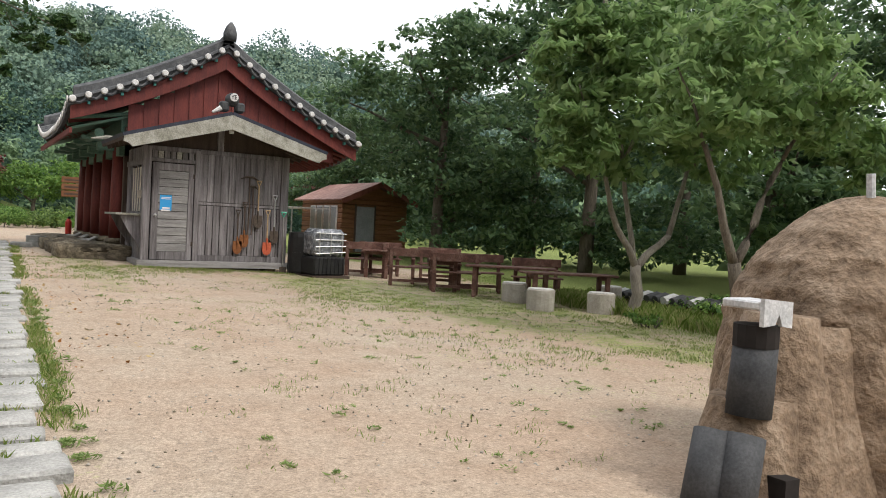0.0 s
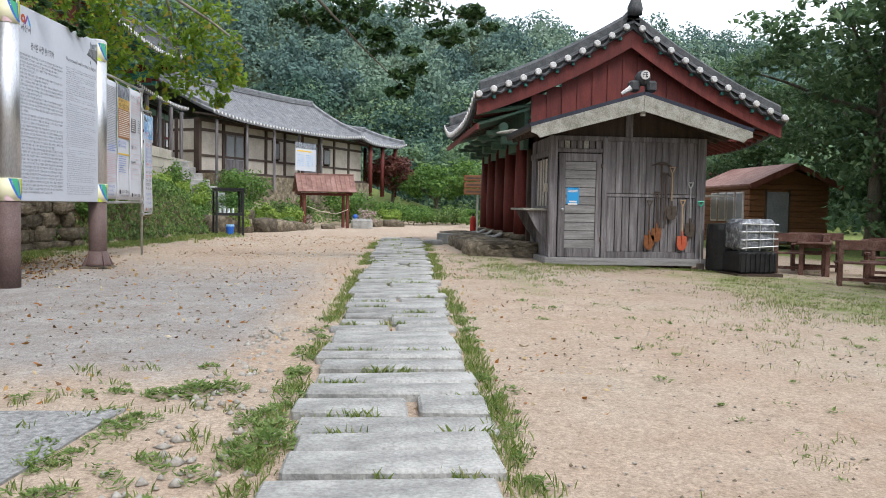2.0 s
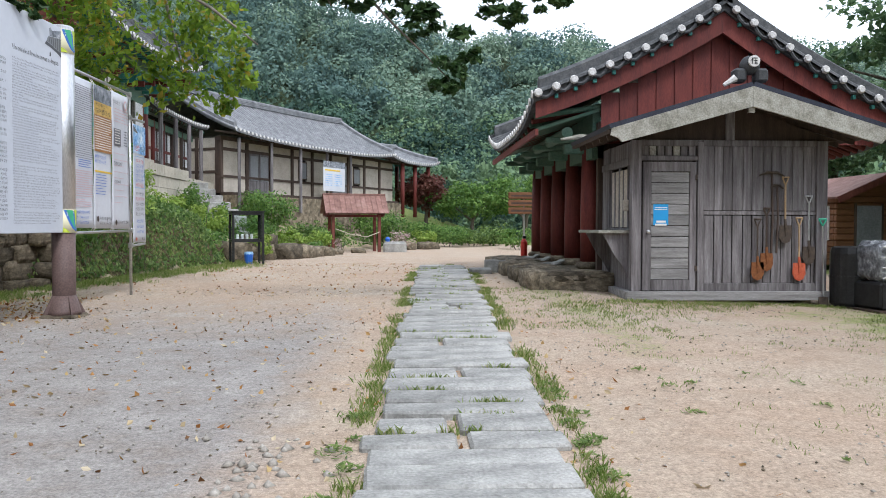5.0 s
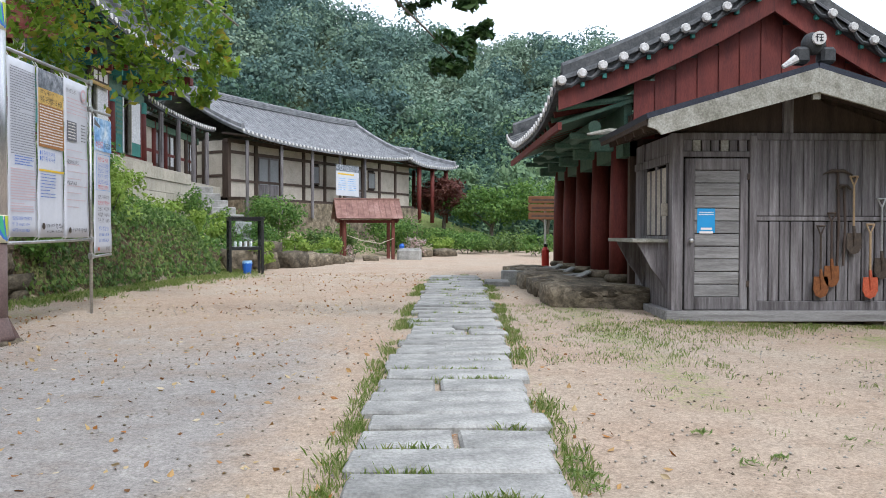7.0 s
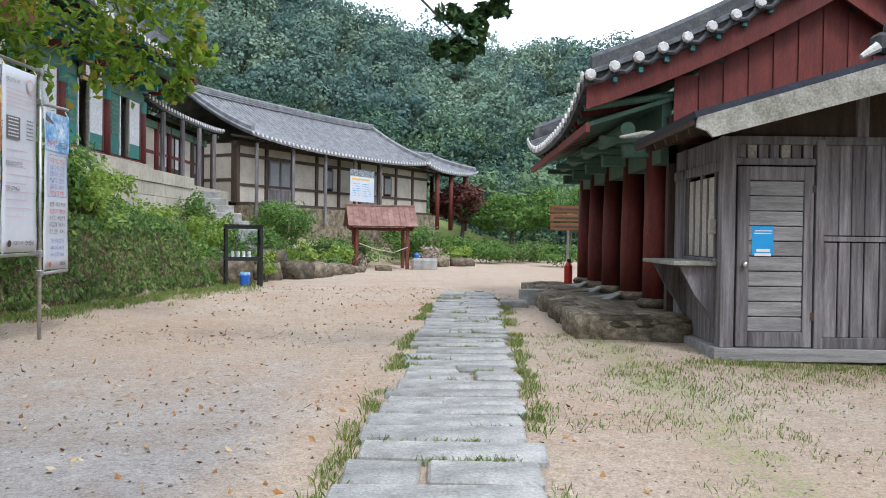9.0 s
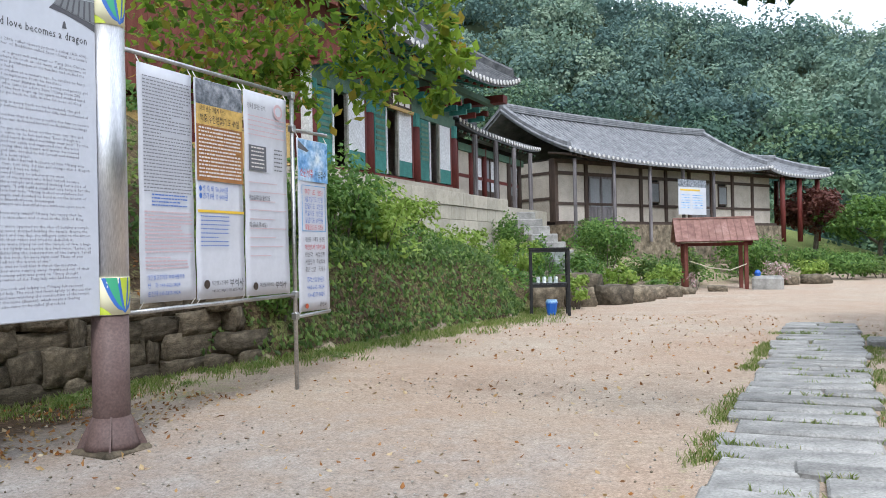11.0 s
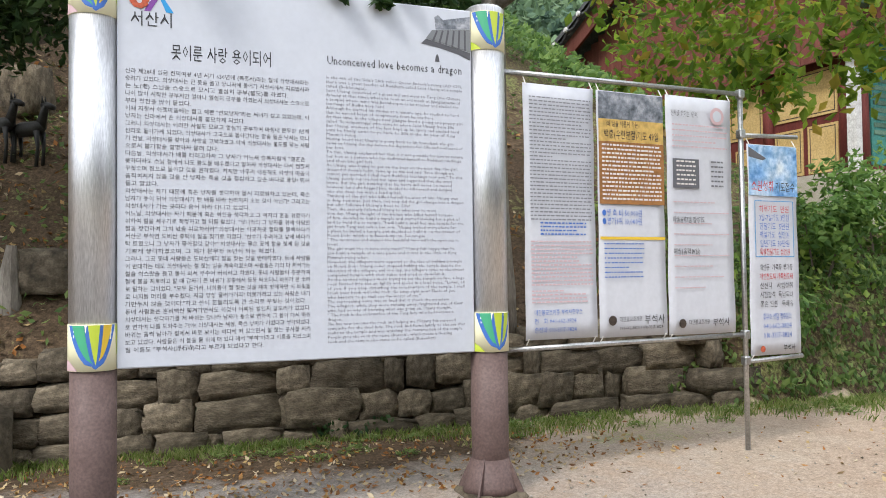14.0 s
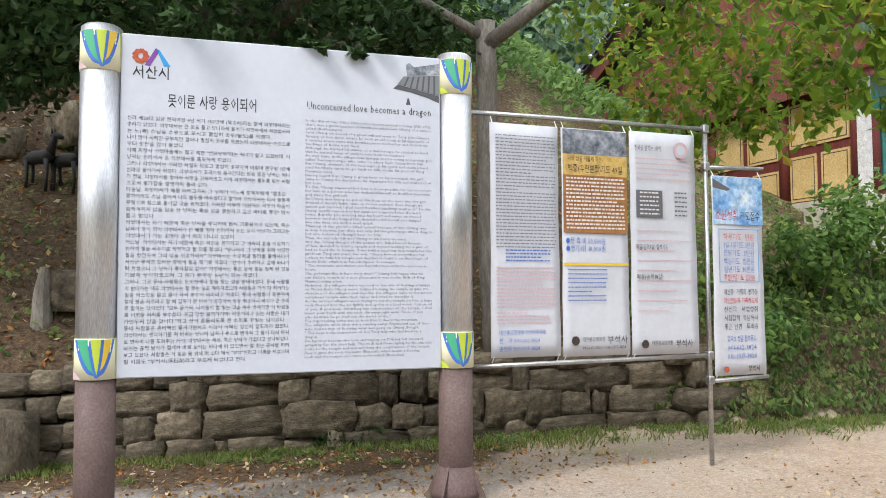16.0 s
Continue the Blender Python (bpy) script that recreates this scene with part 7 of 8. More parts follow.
for k, ((x, y), hh, r) in enumerate(dark):
    gz = float(ground_base(x, y))
    clumps = [((x + 0.3 * r, y - 0.3 * r, 1.4), (r * 0.75, r * 0.6, 1.3), 2300)]
    for q in range(7):
        a = q * 0.9 + k
        lvl = 0.3 + 0.095 * q
        clumps.append(((x + r * 0.4 * math.cos(a), y + r * 0.4 * math.sin(a), hh * lvl), (r * (0.85 - 0.06 * q), r * (0.8 - 0.06 * q), hh * 0.11), 1800 if k == 0 else 1400))
    if k == 0:
        clumps.append(((16.0, 25.2, 2.9), (2.0, 1.5, 1.2), 1500))
    trunk = [((x, y, gz - 0.2), (x + 0.3, y, hh * 0.85), 0.26, 0.06)]
    for q in range(5):
        a = q * 1.3 + k
        trunk.append(((x + 0.1, y, hh * (0.25 + 0.1 * q)), (x + r * 0.75 * math.cos(a), y + r * 0.75 * math.sin(a), hh * (0.42 + 0.1 * q)), 0.09, 0.02))
    tree("dark_tree", (x, y, gz), trunk, clumps, LEAF_DARK, BARK, "dense dark green tree at the edge of the yard", 0.26, 34, 0.35, flat=0.32)

# the old tree behind the boards, whose limbs hang over the road
trunk_tree = [((-8.1, 17.9, 0.9), (-7.9, 17.7, 5.2), 0.17, 0.13), ((-7.9, 17.7, 4.9), (-4.4, 19.7, 6.4), 0.1, 0.04), ((-5.6, 18.9, 5.9), (-3.4, 19.4, 4.4), 0.05, 0.015), ((-7.9, 17.7, 5.0), (-7.6, 13.6, 6.6), 0.07, 0.03), ((-7.4, 14.6, 5.8), (-5.6, 14.2, 4.4), 0.05, 0.012), ((-6.5, 18.4, 5.4), (-7.4, 21.4, 5.2), 0.08, 0.02), ((-5.2, 19.2, 6.1), (-5.0, 20.6, 4.2), 0.05, 0.012)]
tree("overhanging_tree", (-7.9, 17.9, 1.0), trunk_tree,
     [((-5.6, 20.0, 5.1), (1.9, 1.2, 1.5), 1300), ((-4.3, 19.8, 4.4), (0.75, 0.7, 1.3), 550), ((-7.2, 20.3, 5.0), (1.3, 1.1, 1.4), 600), ((-6.6, 18.9, 5.5), (1.4, 1.0, 1.0), 650), ((-8.2, 20.5, 4.8), (1.0, 1.0, 1.0), 450), ((-4.1, 19.9, 3.75), (0.35, 0.35, 0.65), 160), ((-5.1, 20.1, 3.9), (0.5, 0.4, 0.6), 165), ((-6.4, 20.4, 4.0), (0.6, 0.4, 0.6), 165), ((-3.6, 19.5, 4.3), (0.3, 0.4, 0.8), 130), ((-7.6, 20.8, 4.1), (0.5, 0.5, 0.6), 130)], LEAF_HANG, PALEBARK, "old tree with yellow-green leaves hanging over the road", 0.16, 14, 0.9, flat=1.9)
# first two clumps are canopy added, mostly out of view, to shade the board
tree("shade_tree", (-9.2, 14.8, 1.4), [((-9.2, 14.8, 1.3), (-8.6, 15.0, 6.5), 0.3, 0.16), ((-8.8, 14.9, 4.6), (-6.2, 13.2, 6.2), 0.12, 0.03), ((-8.8, 14.9, 4.8), (-2.4, 16.4, 5.6), 0.14, 0.05), ((-2.5, 16.4, 5.6), (-0.3, 16.6, 3.35), 0.035, 0.008), ((-2.5, 16.4, 5.6), (1.1, 16.7, 4.5), 0.04, 0.008), ((-2.6, 16.4, 5.6), (-1.9, 16.5, 4.3), 0.03, 0.008), ((-0.9, 16.55, 4.95), (-1.3, 16.6, 4.2), 0.015, 0.005), ((0.0, 16.65, 4.75), (0.4, 16.6, 4.1), 0.015, 0.005)],
     [((-7.4, 14.2, 7.6), (3.2, 4.0, 1.3), 9000), ((-9.5, 10.5, 6.0), (2.5, 3.0, 1.5), 5000), ((-7.6, 13.6, 5.0), (2.2, 2.6, 1.1), 6000), ((-9.0, 16.4, 5.3), (2.0, 2.2, 1.3), 3500), ((-9.0, 11.6, 4.9), (1.6, 2.2, 1.3), 3500), ((-9.4, 12.4, 4.75), (0.8, 0.9, 0.6), 1500), ((-9.2, 13.6, 5.2), (1.0, 1.2, 0.55), 1800), ((-9.2, 15.6, 5.5), (1.0, 1.2, 0.5), 1500), ((-9.6, 17.6, 5.7), (1.0, 1.2, 0.7), 1500), ((-7.9, 16.5, 5.15), (0.7, 1.0, 0.32), 800), ((-5.6, 14.2, 4.15), (0.3, 0.35, 0.3), 120), ((-5.35, 15.2, 4.0), (0.2, 0.4, 0.22), 130), ((-5.25, 13.9, 4.1), (0.2, 0.25, 0.25), 90),
      ((-0.33, 16.6, 3.42), (0.34, 0.32, 0.36), 420), ((-0.1, 16.6, 3.8), (0.4, 0.3, 0.3), 300), ((-0.75, 16.6, 4.15), (0.5, 0.35, 0.28), 420), ((-1.35, 16.6, 4.4), (0.55, 0.35, 0.3), 460), ((-2.0, 16.5, 4.5), (0.5, 0.35, 0.3), 380), ((0.5, 16.6, 4.35), (0.55, 0.35, 0.28), 420), ((1.0, 16.7, 4.6), (0.5, 0.35, 0.25), 320), ((-0.3, 16.6, 4.75), (1.6, 0.5, 0.25), 600), ((-5.0, 12.2, 3.75), (0.35, 0.4, 0.15), 130)], LEAF_SHADE, BARK, "tall tree with deep green leaves above the sign board", 0.13, 30, 0.4, flat=0.7)


# trees added with crowns mostly above view, to shade the slope below
for x, y, hh, r in ((-13.0, 8.5, 6.0, 3.0), (-14.5, 12.8, 5.5, 3.2), (-13.5, 17.5, 5.0, 2.8), (-18.0, 15.5, 6.0, 3.6), (-18.0, 9.5, 6.0, 3.6)):
    gz = float(ground_z(x, y))
    tree("slope_shade_tree", (x, y, gz), [((x, y, gz - 0.2), (x + 0.2, y, gz + hh * 0.9), 0.2, 0.07), ((x, y, gz + hh * 0.5), (x + r * 0.7, y + 0.5, gz + hh * 0.75), 0.08, 0.02), ((x, y, gz + hh * 0.55), (x - r * 0.6, y - 0.5, gz + hh * 0.8), 0.08, 0.02)],
         [((x, y, gz + hh * 0.75), (r, r, hh * 0.22), 3400), ((x, y, gz + hh), (r * 0.8, r * 0.8, hh * 0.2), 1800)], LEAF_SHADE, BARK, "slender tree added to shade the wooded slope", 0.2, 34, 0.35, flat=0.5)


# ---- plants ----
def plant(name, x, y, r, h, mat, n, size, label, category="shrub", droop=0.0, z=None, group=""):
    gz = float(ground_z(x, y)) if z is None else z
    t = thing(name, x, y, gz, 0, label, category, group)
    for k in range(5):
        a = k * 1.26
        part("stem", one_tube([(0.1 * r * math.cos(a), 0.1 * r * math.sin(a), -0.1), (0.45 * r * math.cos(a), 0.45 * r * math.sin(a), h * 0.6)], [0.02, 0.008], 5), BARK, t)
    C, O = [], []
    for k in range(max(4, n // 45)):
        c, d = ball_points(1, (0, 0, h * 0.55), (r * 0.75, r * 0.75, h * 0.42), 0.3)
        p, o = ball_points(45, c[0], (r * 0.32, r * 0.32, h * 0.2), 0.1)
        C.append(p)
        O.append(o * 0.4 + d * 0.6 + np.array((0, 0, 0.5)))
    C = np.concatenate(C)
    C[:, 2] = np.maximum(C[:, 2], 0.03)
    link("leaves", leaf_mesh("leaves", C, size, np.concatenate(O), droop), mat, t)
    return t


for x, y, r, h, mat, n, size, lab in (
        (-7.6, 25.0, 0.9, 1.1, LEAF_LIME, 800, 0.13, "bright young shrub on the bank"), (-7.2, 21.2, 0.7, 0.9, LEAF_BUSH, 700, 0.11, "leafy shrub beside the stone wall"), (-8.0, 24.2, 1.1, 1.7, LEAF_BUSH, 1600, 0.14, "tall bright green shrub on the bank"), (-7.7, 22.6, 0.9, 1.3, LEAF_BUSH, 1100, 0.14, "bright green shrub on the bank"), (-8.3, 26.0, 0.9, 1.2, LEAF_LIME, 900, 0.13, "yellow-green shrub below the terrace"),
        (-8.6, 28.5, 0.8, 0.9, LEAF_LIME, 800, 0.12, "yellow-green shrub below the terrace"), (-8.5, 31.5, 0.9, 1.0, LEAF_LIME, 800, 0.12, "yellow-green shrub below the terrace"), (-7.7, 33.4, 0.9, 1.1, LEAF_LIME, 900, 0.13, "pale green shrub by the steps"),
        (-8.8, 36.3, 0.9, 1.5, LEAF_BUSH, 900, 0.13, "green climber at the terrace corner"), (-6.9, 41.5, 1.5, 2.2, LEAF_BUSH, 2200, 0.16, "large rounded shrub before the long building"), (-5.4, 41.3, 1.0, 1.2, LEAF_IVY, 1000, 0.14, "dark green shrub by the steps"),
        (-5.2, 35.2, 0.75, 1.2, LEAF_LIME, 800, 0.15, "lime green shrub among the rocks"), (-6.2, 35.4, 0.8, 1.2, LEAF_BUSH, 800, 0.13, "leafy shrub growing over the steps"), (-6.9, 37.0, 0.7, 1.0, LEAF_IVY, 700, 0.12, "dark shrub beside the steps"), (-7.3, 35.0, 0.7, 1.3, LEAF_BUSH, 700, 0.13, "climber below the terrace corner"), (-5.5, 31.6, 0.5, 0.9, LEAF_LIME, 350, 0.14, "lime green plant behind the display case"), (-5.0, 42.6, 0.9, 1.2, LEAF_BUSH, 900, 0.13, "green shrub beside the shelter"),
        (-4.6, 40.6, 0.8, 1.0, LEAF_LIME, 700, 0.13, "light green shrub beside the shelter"), (-4.6, 38.6, 0.5, 0.6, LEAF_BUSH, 400, 0.12, "low green plant on the rocks"), (-1.8, 49.0, 1.6, 2.0, LEAF_BUSH, 1800, 0.18, "green shrub behind the shelter"),
        (0.2, 50.5, 1.0, 1.1, LEAF_LIME, 800, 0.16, "pale flowering shrub in the garden"), (1.6, 53.0, 1.6, 1.2, LEAF_BUSH, 1500, 0.18, "clipped low shrub in the garden"), (3.2, 55.0, 1.5, 1.1, LEAF_IVY, 1300, 0.18, "clipped dark shrub in the garden"),
        (0.2, 55.5, 1.5, 1.6, LEAF_BUSH, 1300, 0.18, "green shrub in the garden"), (-1.2, 47.2, 0.8, 1.0, LEAF_PINK, 500, 0.1, "pale flowering bush in the garden"), (-3.9, 43.0, 0.45, 0.8, LEAF_PINK, 220, 0.09, "pink flowering bush by the shelter"),
        (2.4, 58.5, 1.6, 1.4, LEAF_BUSH, 1200, 0.2, "green shrub at the far end"), (4.8, 57.5, 1.8, 1.4, LEAF_IVY, 1200, 0.2, "round dark shrub at the far end"), (5.6, 52.0, 1.4, 1.2, LEAF_BUSH, 1000, 0.18, "green shrub by the road end"),
        (-2.8, 52.0, 1.5, 2.2, LEAF_BUSH, 1400, 0.18, "tall green shrub before the red posts"), (-8.2, 44.5, 1.2, 1.5, LEAF_BUSH, 1000, 0.16, "green shrub before the long building"), (-4.8, 46.5, 1.2, 1.5, LEAF_IVY, 1000, 0.16, "dark shrub behind the shelter"),
        (11.9, 10.8, 1.1, 0.5, LEAF_BUSH, 800, 0.1, "leafy weeds by the low wall"), (11.0, 8.6, 0.9, 0.45, LEAF_BUSH, 700, 0.1, "leafy weeds at the yard edge"), (9.6, 10.2, 0.5, 0.3, LEAF_BUSH, 300, 0.08, "low weeds in the grass")):
    plant("shrub", x, y, r, h, mat, n, size, lab)
for x, y, hh, r, mat, lab in ((3.6, 62.0, 4.2, 3.2, LEAF_BUSH, "spreading garden tree with clipped crown"), (0.4, 62.5, 4.4, 2.2, LEAF_RED, "copper leaved garden tree"), (7.5, 63.0, 5.0, 3.4, LEAF_BUSH, "green garden tree at the road end"), (12.0, 46.0, 7.0, 4.0, LEAF_BUSH, "green tree behind the pillared hall"), (17.0, 42.0, 4.0, 2.6, LEAF_RED, "copper leaved tree behind the cabin")):
    gz = float(ground_z(x, y))
    tree("garden_tree", (x, y, gz), [((x, y, gz - 0.1), (x + 0.3, y, gz + hh * 0.5), 0.18, 0.1), ((x + 0.2, y, gz + hh * 0.35), (x - r * 0.6, y, gz + hh * 0.75), 0.09, 0.03), ((x + 0.2, y, gz + hh * 0.4), (x + r * 0.6, y, gz + hh * 0.75), 0.09, 0.03)],
         [((x, y, gz + hh * 0.7), (r, r, hh * 0.32), 3500)], mat, BARK, lab, 0.28, 60)

rocks = [(-5.7, 32.6, 0.9, 0.6), (-5.0, 33.6, 1.0, 0.7), (-4.7, 35.0, 1.1, 0.6), (-4.5, 36.6, 0.9, 0.5), (-4.2, 38.0, 0.8, 0.45), (-6.3, 31.6, 0.9, 0.8), (-6.0, 33.8, 1.2, 0.9), (-5.5, 36.0, 1.0, 0.8), (-3.9, 39.8, 0.7, 0.3), (-5.0, 39.6, 1.0, 0.6), (-3.0, 42.0, 0.7, 0.25), (0.3, 48.6, 1.0, 0.5), (-0.8, 47.6, 0.8, 0.5)]
for x, y, w, h in rocks:
    t = thing("garden_rock", x, y, float(ground_z(x, y)), 0, "rough brown boulder at the garden edge", "boulder", "boulders along the garden")
    stone(t, 0, 0, h * 0.3, w, w * 0.8, h, random.uniform(0, 90), "boulder")
bigrock = thing("boulder", -8.75, 12.3, float(ground_z(-8.4, 12.3)) - 0.35, 0, "large grey boulder at the end of the wall", "boulder")
stone(bigrock, 0.35, 0, 0.3, 1.0, 0.9, 1.3, 20, "rock")
for x, y, w, h in ((-12.6, 12.75, 0.6, 0.75), (-12.4, 11.9, 0.5, 0.5), (-9.55, 13.05, 0.6, 0.5)):
    t = thing("slope_rock", x, y, float(ground_z(x, y)), 0, "grey rock lying on the wooded slope", "rock", "rocks on the slope")
    stone(t, 0, 0, h * 0.35, w, w * 0.8, h, random.uniform(0, 90), "rock")
# two iron animal figures on the slope
for k in range(2):
    x, y = -11.62 + 0.1 * k, 12.45 + 0.36 * k
    gz = float(ground_z(x, y))
    bm = bmesh.new()
    tube(bm, [(0, -0.22, 0.42), (0, -0.1, 0.45), (0, 0.12, 0.46), (0, 0.2, 0.5)], [0.07, 0.1, 0.1, 0.07], 10)
    tube(bm, [(0, 0.16, 0.48), (0, 0.22, 0.66), (0, 0.24, 0.76)], [0.07, 0.05, 0.045], 8)
    tube(bm, [(0, 0.2, 0.76), (0, 0.3, 0.74), (0, 0.37, 0.71)], [0.05, 0.045, 0.03], 8)
    for q in (-0.03, 0.03):
        tube(bm, [(q, 0.22, 0.78), (q, 0.21, 0.87)], [0.02, 0.006], 6)
    for sx in (-0.06, 0.06):
        for sy in (-0.18, 0.15):
            tube(bm, [(sx, sy, 0.42), (sx, sy + 0.02, 0.2), (sx, sy, -0.05)], [0.04, 0.022, 0.025], 7)
    tube(bm, [(0, -0.22, 0.44), (0, -0.29, 0.35)], [0.02, 0.01], 6)
    st = tagged(part("animal_statue", bm, IRON, None, smooth=True), "black iron deer-like figure standing on the slope", "statue", "figures on the slope")
    st.matrix_basis = pose(x, y, gz, 0, 0, -35)
for x, y, h in ((-9.4, 12.72, 0.62), (-12.5, 11.7, 0.5)):
    gz = float(ground_z(x, y))
    t = thing("tree_stump", x, y, gz, 0, "broken weathered tree stump on the slope", "stump")
    part("wood", one_tube([(0, 0, -0.15), (0.02, 0, h * 0.5), (0.05, 0.02, h)], [0.13, 0.1, 0.05], 9), PALEBARK, t)


# ---- scattered growth ----
def scatter(name, xs0, xs1, ys0, ys1, n, size, mat, label, keep=None, lift=0.03, out=(0, 0, 1), droop=0.0, fn=ground_z, category="plants"):
    x, y = RNG.uniform(xs0, xs1, n), RNG.uniform(ys0, ys1, n)
    if keep is not None:
        k = keep(x, y)
        x, y = x[k], y[k]
    C = np.stack([x, y, fn(x, y) + RNG.uniform(0.2, 1, len(x)) * lift], 1)
    return tagged(link(name, leaf_mesh(name, C, size, np.broadcast_to(np.array(out, float), C.shape), droop), mat), label, category, kind="stuff")


def patchy(x, y, s, lo):
    return np.array([noise.noise(Vector((a * s, b * s, 1.7))) for a, b in zip(x, y)]) > lo


scatter("bank_ivy", -10, -5.5, 19.6, 30.5, 26000, 0.105, LEAF_IVY, "dense ivy over the roadside bank", lambda x, y: (bank_edge(y) - x > -0.12) & (bank_edge(y) - x < 1.3), 0.3, (0.9, -0.2, 0.25), 1.1)
scatter("bank_growth", -10, -6, 20, 40, 9000, 0.12, LEAF_BUSH, "mixed green growth on the bank", lambda x, y: (bank_edge(y) - x > 0.5) & (x > -9.2), 0.3, (0.3, 0, 0.9))
scatter("bank_shoots", -9.5, -5.6, 19.8, 32, 6000, 0.13, LEAF_LIME, "bright young shoots over the bank", lambda x, y: (bank_edge(y) - x > 0.35) & (bank_edge(y) - x < 2.6) & patchy(x, y, 0.9, 0.1), 0.5, (0.5, 0, 0.8))
scatter("slope_growth", -22, -7.4, 6, 26, 16000, 0.11, LEAF_IVY, "low green plants on the wooded slope", lambda x, y: (bank_edge(y) - x > 0.3) & ((x > -10.3) | (y < 26)) & patchy(x, y, 0.5, 0.0), 0.2, (0.3, 0, 0.9))
scatter("slope_shrubs", -24, -12.5, 19.5, 30, 9000, 0.2, LEAF_BUSH, "leafy shrubs covering the slope behind the hall", lambda x, y: ((x < -18.5) | (y < 25.3)) & patchy(x, y, 0.6, -0.35), 0.8, (0.5, -0.5, 0.6))
scatter("slope_litter", -14, -7.4, 8, 20, 5000, 0.09, LITTER, "brown dead leaves on the slope", lambda x, y: bank_edge(y) - x > 0.25, 0.05)
scatter("wall_creeper", -9, -7, 8.5, 20.5, 2600, 0.06, LEAF_BUSH, "small creepers on the stone wall", lambda x, y: (bank_edge(y) - x > -0.12) & (bank_edge(y) - x < 0.35) & patchy(x, y, 1.3, 0.05), 0.12, (0.8, 0, 0.5), 0.5)
scatter("wall_ivy", -9.2, -7.2, 8.5, 16.4, 9000, 0.075, LEAF_SHADE, "dark ivy hanging over the stone wall", lambda x, y: (bank_edge(y) - x > -0.22) & (bank_edge(y) - x < 0.4) & patchy(x, y, 0.8, -0.02), 0.2, (0.9, 0, 0.3), 0.6)
scatter("garden_growth", -9, 8, 31, 66, 22000, 0.16, LEAF_BUSH, "mixed low garden plants", lambda x, y: (bank_edge(y) - x > 0.0) & ((x + 6.5) * 0.883 - (y - 51) * 0.469 > 1.2), 0.4, (0.3, -0.3, 0.9))


def grass(name, x, y, h, label, spread=0.35):
    """Blades as thin pointed quads."""
    n = len(x)
    z = ground_z(x, y)
    a = RNG.uniform(0, math.tau, n)
    lean = RNG.uniform(0.1, 0.8, n)
    hh = h * RNG.uniform(0.5, 1.3, n)
    w = 0.002 + 0.03 * hh
    dx, dy = np.cos(a), np.sin(a)
    B = np.stack([x, y, z - 0.01], 1)
    S = np.stack([-dy * w, dx * w, 0 * w], 1)
    M = B + np.stack([dx * lean * hh * 0.35, dy * lean * hh * 0.35, hh * 0.6], 1)
    T = B + np.stack([dx * lean * hh, dy * lean * hh, hh], 1)
    V = np.stack([B - S, B + S, M + S * 0.8, T, M - S * 0.8], 1).reshape(-1, 3)
    F = np.arange(n * 5).reshape(n, 5)
    return tagged(link(name, quad_mesh(name, V, F), GRASS), label, "grass", kind="stuff")


def tufts(n, fx, fy, per, r):
    cx, cy = fx(n), fy(n)
    x = np.repeat(cx, per) + RNG.normal(0, r, n * per)
    y = np.repeat(cy, per) + RNG.normal(0, r, n * per)
    return x, y


U = RNG.uniform
# along both path edges
for side in (-1, 1):
    yy = U(1.5, 26, 360)
    px = -0.6 + 0.035 * (yy - 8) + side * (0.62 + np.abs(RNG.normal(0, 0.06, 360)))
    k = patchy(px * 0 + side * 3, yy, 0.9, -0.12)
    yy, px = yy[k], px[k]
    x, y = np.repeat(px, 20) + RNG.normal(0, 0.05, len(px) * 20), np.repeat(yy, 20) + RNG.normal(0, 0.06, len(px) * 20)
    grass("grass", x, y, 0.06, "green grass tufts along the slab path")
jx, jy = [], []
for q in JOINTS:
    for _ in range(RNG.poisson(1.3)):
        c, sp, m2 = U(-0.55, 0.55), U(0.02, 0.13), int(U(16, 70))
        jx.append(-0.6 + 0.035 * (q - 8) + c + RNG.normal(0, sp, m2))
        jy.append(q + RNG.normal(0, 0.014, m2))
grass("grass", np.concatenate(jx), np.concatenate(jy), 0.075, "grass growing in the slab joints")
# yard grass, thicker towards the benches
n = 13000
cx, cy = U(0.8, 13, n), U(3, 20, n)
k = ((patchy(cx, cy, 0.45, -0.1) | (RNG.uniform(size=n) < 0.12)) & (RNG.uniform(size=n) < np.clip((cx + 0.35 * cy - 6.3) / 3.5, 0.07, 1))) & ~((cx > 2.7) & (cy > 18.4) & (cx < 8.5))
x, y = np.repeat(cx[k], 9) + RNG.normal(0, 0.06, k.sum() * 9), np.repeat(cy[k], 9) + RNG.normal(0, 0.06, k.sum() * 9)
grass("grass", x, y, 0.04, "patchy yard grass")
n = 900
cx, cy = U(10.2, 13.5, n), U(6, 15, n)
x, y = np.repeat(cx, 14) + RNG.normal(0, 0.1, n * 14), np.repeat(cy, 14) + RNG.normal(0, 0.1, n * 14)
grass("grass", x, y, 0.22, "long grass at the yard edge")
# beside the platform and shed
n = 170
cx, cy = np.concatenate([U(0.3, 2.2, n) , U(2.2, 7, 160)]), np.concatenate([U(15, 20.0, n), U(18.1, 18.5, 160)])
x, y = np.repeat(cx, 16) + RNG.normal(0, 0.07, len(cx) * 16), np.repeat(cy, 16) + RNG.normal(0, 0.07, len(cx) * 16)
grass("grass", x, y, 0.045, "short grass beside the shed")
# foot of the bank and the boards
n = 900
cy = U(11, 31, n)
cx = bank_edge(cy) + np.abs(RNG.normal(0, 0.45, n)) * np.where(cy > 16.8, 1.0, 0.6)
